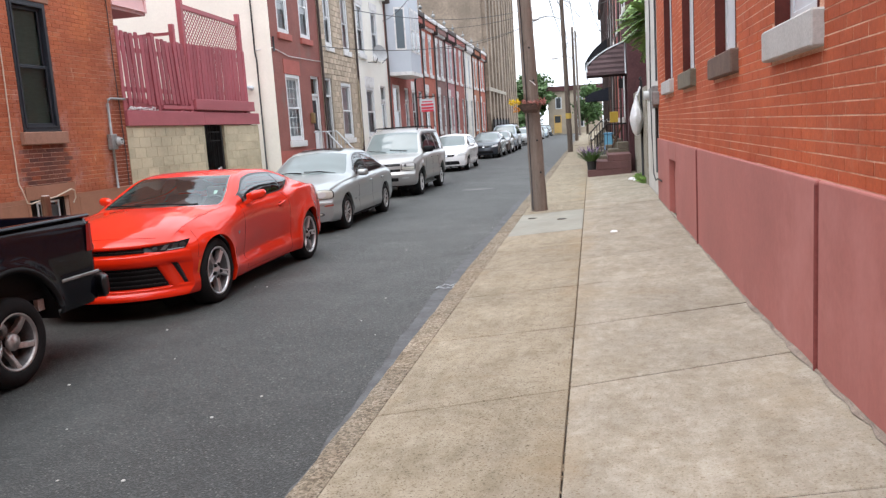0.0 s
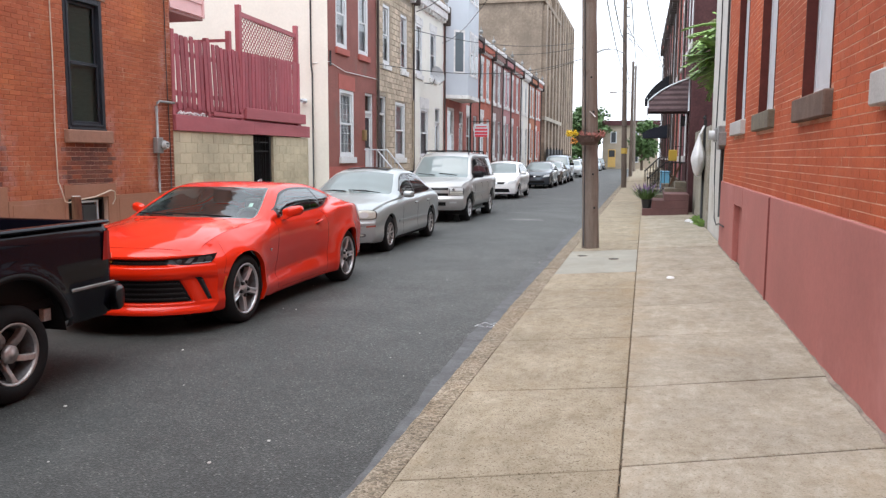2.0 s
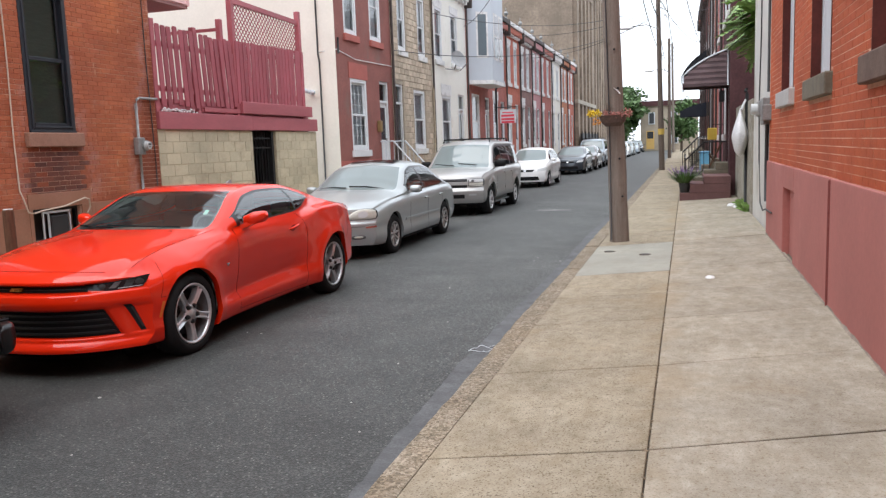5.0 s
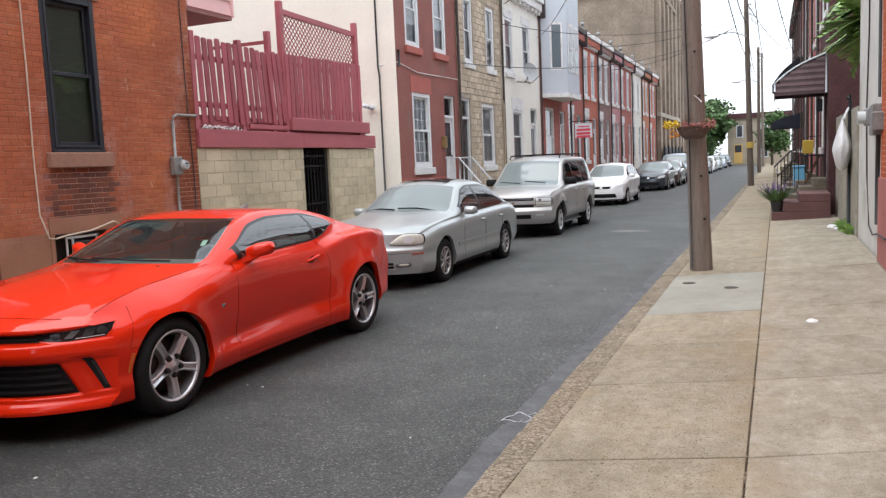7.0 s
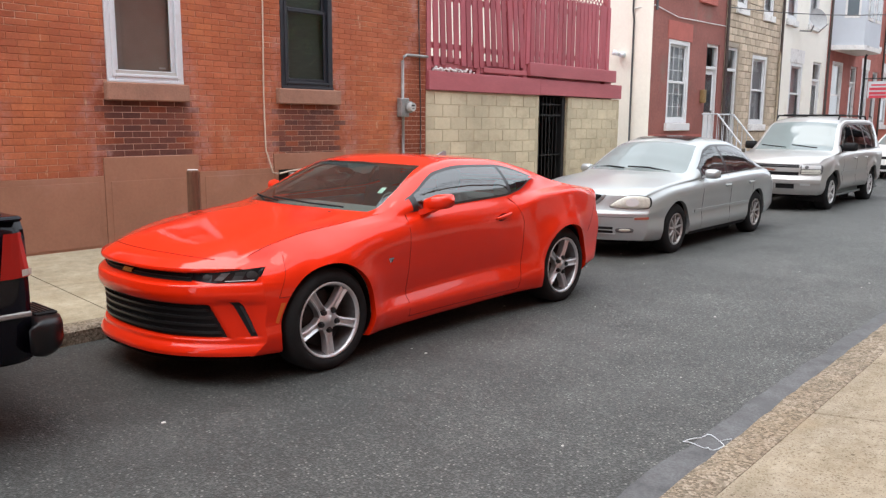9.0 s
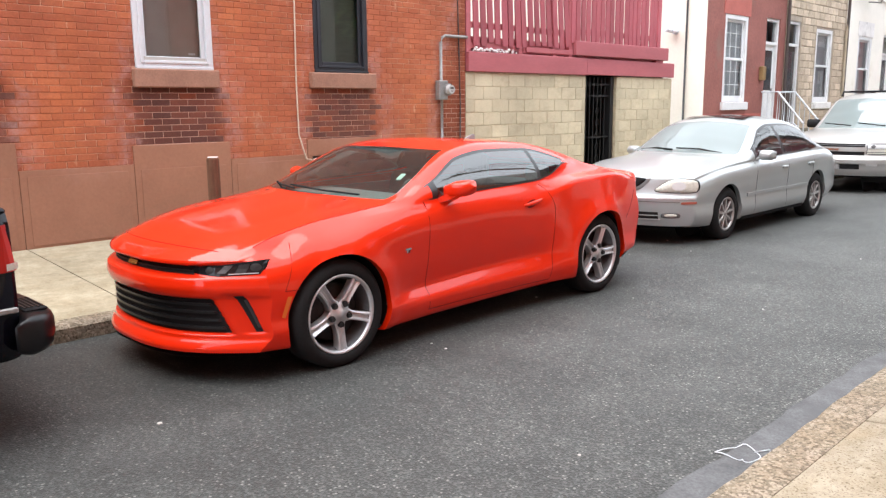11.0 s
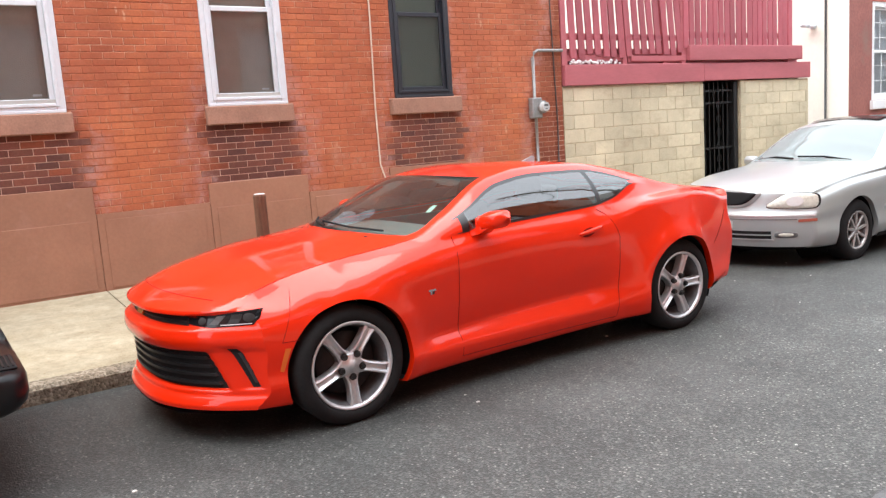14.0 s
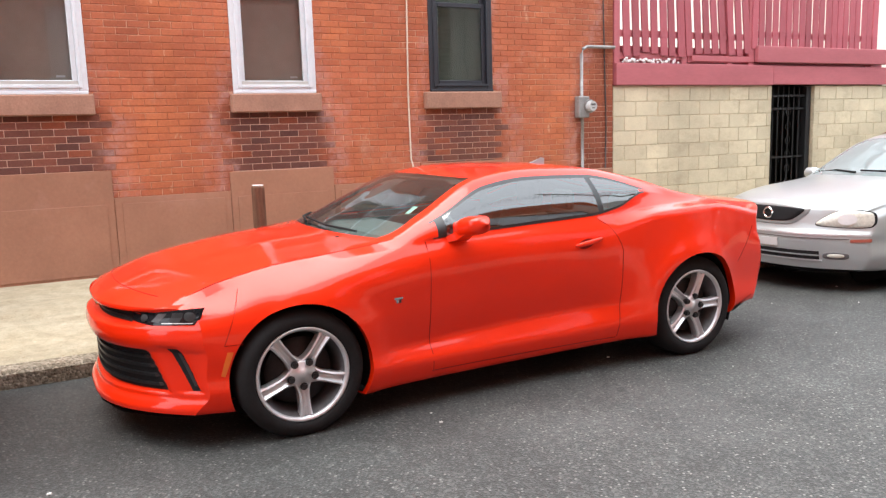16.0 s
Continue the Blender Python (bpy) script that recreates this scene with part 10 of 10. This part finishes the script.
for k in range(300):
    x, y = RX - 0.02 - abs(rng.gauss(0, 0.04)), rng.uniform(19.4, 21.2) if k < 340 else rng.uniform(15.6, 19)
    z = right_z(x)
    hgt = rng.uniform(0.03, 0.17) if k < 340 else rng.uniform(0.02, 0.06)
    a = rng.uniform(0, 6.28)
    d = Vector((math.cos(a), math.sin(a), 0))
    n = len(vs)
    vs += [Vector((x, y, z)) - d * 0.012, Vector((x, y, z)) + d * 0.012, Vector((x, y, z + hgt)) + Vector((rng.gauss(0, 0.08), rng.gauss(0, 0.08), 0)), Vector((x, y, z + hgt * 0.6)) + d * 0.03 + Vector((0, 0, 0.02))]
    fs += [(n, n + 1, n + 2), (n + 1, n + 3, n + 2)]
tagged(quads("weeds", vs, fs, LEAF_BRIGHT), "green weeds along the foot of the wall", "weeds", kind="stuff")

# white plastic bag hung on the yard gate
bag = thing("plastic_bag", (RX - 0.12, 20.1, 1.3), "full white plastic bag hanging on the yard gate post", "bag")
bm = bmesh.new()
bmesh.ops.create_icosphere(bm, subdivisions=4, radius=1.0)
for v in bm.verts:
    t = (v.co.z + 1) / 2
    w = (0.95 - 0.75 * max(0, t - 0.45) / 0.55)
    nz = noise.noise(v.co * 2.3) * 0.10 + noise.noise(v.co * 6) * 0.04
    v.co = Vector((RX - 0.15 + 0.17 * v.co.x * w * (1 + nz), 20.15 + 0.36 * v.co.y * w * (1 + nz), 1.72 + 0.50 * v.co.z))
part("bag_body", bm, surface("white_polythene", (0.68, 0.68, 0.69), 0.35, var=0.06, scale=6, bump=0.1), bag, smooth=True)
tube("bag_handle", [(RX - 0.13, 20.1, 2.18), (RX - 0.06, 20.2, 2.34), (RX - 0.02, 20.28, 2.42), (RX - 0.06, 20.35, 2.34), (RX - 0.13, 20.22, 2.18)], 0.02, plain("white_polythene_strap", (0.68, 0.68, 0.69), 0.4), bag)

# lavender pot on the steps
pot = thing("lavender_pot", (0.80, 23.7, 0.18), "dark pot of purple lavender on the front steps", "potted plant")
bm = bmesh.new()
cyl(bm, (0.80, 23.62, 0.10), (0.80, 23.62, 0.36), 0.11, 0.15, 14)
bmesh.ops.translate(bm, verts=bm.verts, vec=(0.04, 0, 0.135))
part("pot", bm, plain("dark_plastic_pot", (0.03, 0.03, 0.03), 0.6), pot)
for nm, mat, n, tall in (("foliage", LEAF, 240, 0.34), ("lavender_bloom", surface("lavender_purple", (0.20, 0.13, 0.26), 0.8, var=0.2, scale=15), 100, 0.48)):
    vs, fs = [], []
    for k in range(n):
        a, r = rng.uniform(0, 6.28), rng.uniform(0.0, 0.42)
        b = Vector((0.82 + 0.1 * math.cos(a), 23.62 + 0.1 * math.sin(a), 0.48))
        tip = b + Vector((r * math.cos(a), r * math.sin(a), tall * rng.uniform(0.5, 1.0)))
        if nm != "foliage":
            b = b.lerp(tip, 0.65)
        s = Vector((-math.sin(a), math.cos(a), 0)) * (0.014 if nm == "foliage" else 0.011)
        m = len(vs)
        vs += [b - s, b + s, tip + s * 0.4, tip - s * 0.4]
        fs.append((m, m + 1, m + 2, m + 3))
    quads(nm, vs, fs, mat, pot)

# ---- bricks, blocks and stones, piece by piece ----
def piece_mesh(name, l, h, d, mat, b=0.004, axis=1):
    """A brick face: length along y, height along z, standing d proud towards +x (axis 1) or -x."""
    s = axis
    vs = [(0, 0, 0), (0, l, 0), (0, l, h), (0, 0, h), (s * (d - b), 0, 0), (s * (d - b), l, 0), (s * (d - b), l, h), (s * (d - b), 0, h), (s * d, b, b), (s * d, l - b, b), (s * d, l - b, h - b), (s * d, b, h - b)]
    fs = [(0, 1, 5, 4), (1, 2, 6, 5), (2, 3, 7, 6), (3, 0, 4, 7), (4, 5, 9, 8), (5, 6, 10, 9), (6, 7, 11, 10), (7, 4, 8, 11), (8, 9, 10, 11)]
    if s < 0:
        fs = [f[::-1] for f in fs]
    me = bpy.data.meshes.new(name)
    me.from_pydata(vs, [], fs)
    me.materials.append(mat)
    return me, vs, fs


def lay(wall, x, side, y0, y1, z0, z1, length, height, joint, depth, mat_piece, mat_rest, skip, near, dark=None, dark_mat=None, seed=1, name="brick", bevel=0.004, limit=300):
    """Courses in running bond; up to limit whole pieces inside near are parts, the rest one joined mesh."""
    rng = random.Random(seed)
    me, pv, pf = piece_mesh(name, length, height, depth, mat_piece, bevel, side)
    vs, fs, idx, made = [], [], [], 0
    rows = int((z1 - z0) / (height + joint))
    for r in range(rows):
        z = z0 + r * (height + joint)
        y = y0 - (length + joint) * (0.5 if r % 2 else 0.0)
        while y < y1:
            a, b = max(y, y0), min(y + length, y1)
            spans = [(a, b)]
            for (sa, sb, sc, sd) in skip:
                if sc < z + height - 0.004 and z + 0.004 < sd:
                    spans = [q for (p0, p1) in spans for q in ((p0, min(p1, sa)), (max(p0, sb), p1)) if q[1] - q[0] > 0.02]
            for (p0, p1) in spans:
                if p1 - p0 < 0.02:
                    continue
                off = rng.uniform(-0.0015, 0.0015)
                cy, cz = (p0 + p1) / 2, z + height / 2
                isdark = dark and any(q[0] - 0.05 < cy < q[1] + 0.05 and q[2] < cz < q[3] and rng.random() < min(0.92, 0.22 + 4.5 * min(cy - q[0] + 0.05, q[1] + 0.05 - cy)) for q in dark)
                if made < limit and not isdark and p1 - p0 > length - 0.001 and near[0] < cy < near[1] and near[2] < cz < near[3]:
                    ob = new(name, me)
                    ob.location = (x + off, p0, z)
                    ob.parent = wall
                    ob.location = ob.location - root_place(wall)
                    made += 1
                    continue
                k = (p1 - p0) / length
                n = len(vs)
                vs += [(x + off + vx, p0 + vy * k, z + vz) for vx, vy, vz in pv]
                fs += [tuple(n + i for i in f) for f in pf]
                idx += [1 if isdark else 0] * len(pf)
            y += length + joint
    if vs:
        o = quads(name + "work", vs, fs, [mat_rest] + ([dark_mat] if dark_mat else []), wall, idx=idx)
        tagged(o, kind="stuff")


skipL = [(w[1] - 0.002, w[2] + 0.002, w[3] - 0.02, w[4] + 0.004) for w in L_WINDOWS]
skipL += [(w[1] - (0.04 if w[0] == "A" else 0.09), w[2] + (0.04 if w[0] == "A" else 0.09), w[3] - 0.17, w[3]) for w in L_WINDOWS]
skipL += [(w[1] - 0.09, w[2] + 0.09, w[4], w[4] + 0.275) for w in L_WINDOWS]
skipL += [(a, b, 0, t - 0.05) for a, b, t in stucco] + [(11.0, 12.2, 0, 1.137)]
darkL = [(6.45, 7.5, 1.2, 1.84), (8.75, 9.85, 1.15, 1.84), (11.05, 12.15, 1.15, 1.86)]
lay(wall_left, LX - 0.012, 1, 3.4 - 82 * 0.211, 13.93, 1.002, 7.55, 0.2040, 0.0625, 0.007, 0.006, BRICK_L, BRICK_LI, skipL, (8.2, 13.9, 1.25, 2.1), darkL, BRICK_DK, 3)
skipR = [(w[0] - 0.002, w[1] + 0.002, w[2] - 0.02, w[3] + 0.3) for w in R_WINDOWS] + [(w[0] - 0.1, w[1] + 0.11, w[2] - 0.21, w[2]) for w in R_WINDOWS]
lay(wall_right, RX + 0.012, -1, 1.0 - 71 * 0.2107, 15.7, 1.247, 7.55, 0.203, 0.0618, 0.0077, 0.0022, BRICK_R, BRICK_RI, skipR, (3.4, 9.0, 1.25, 2.0), None, None, 5, bevel=0.001)
lay(wall_block, LX - 0.012, 1, DY0, DY1 + 0.02, 0.10, 2.1, 0.390, 0.189, 0.010, 0.007, BLOCK, BLOCK, [(17.03, 18.02, 0, 2.3)], (13, 21, 0, 3), None, None, 6, "concrete_block", 0.003)
skip2 = [(27.42 - 0.07, 28.56 + 0.07, 1.42, 3.53), (26.05, 26.81, 4.5, 6.6), (28.0, 28.81, 4.5, 6.6), (25.6, 26.4, 0.3, 3.62)]
lay(h2.children[0], LX, 1, 25.46, 29.48, 0.3, 7.2, 0.36, 0.17, 0.012, 0.02, STONE_PIECE, STONE_PIECE, skip2, (25, 30, 1.2, 7), None, None, 8, "stone", 0.012, 300)
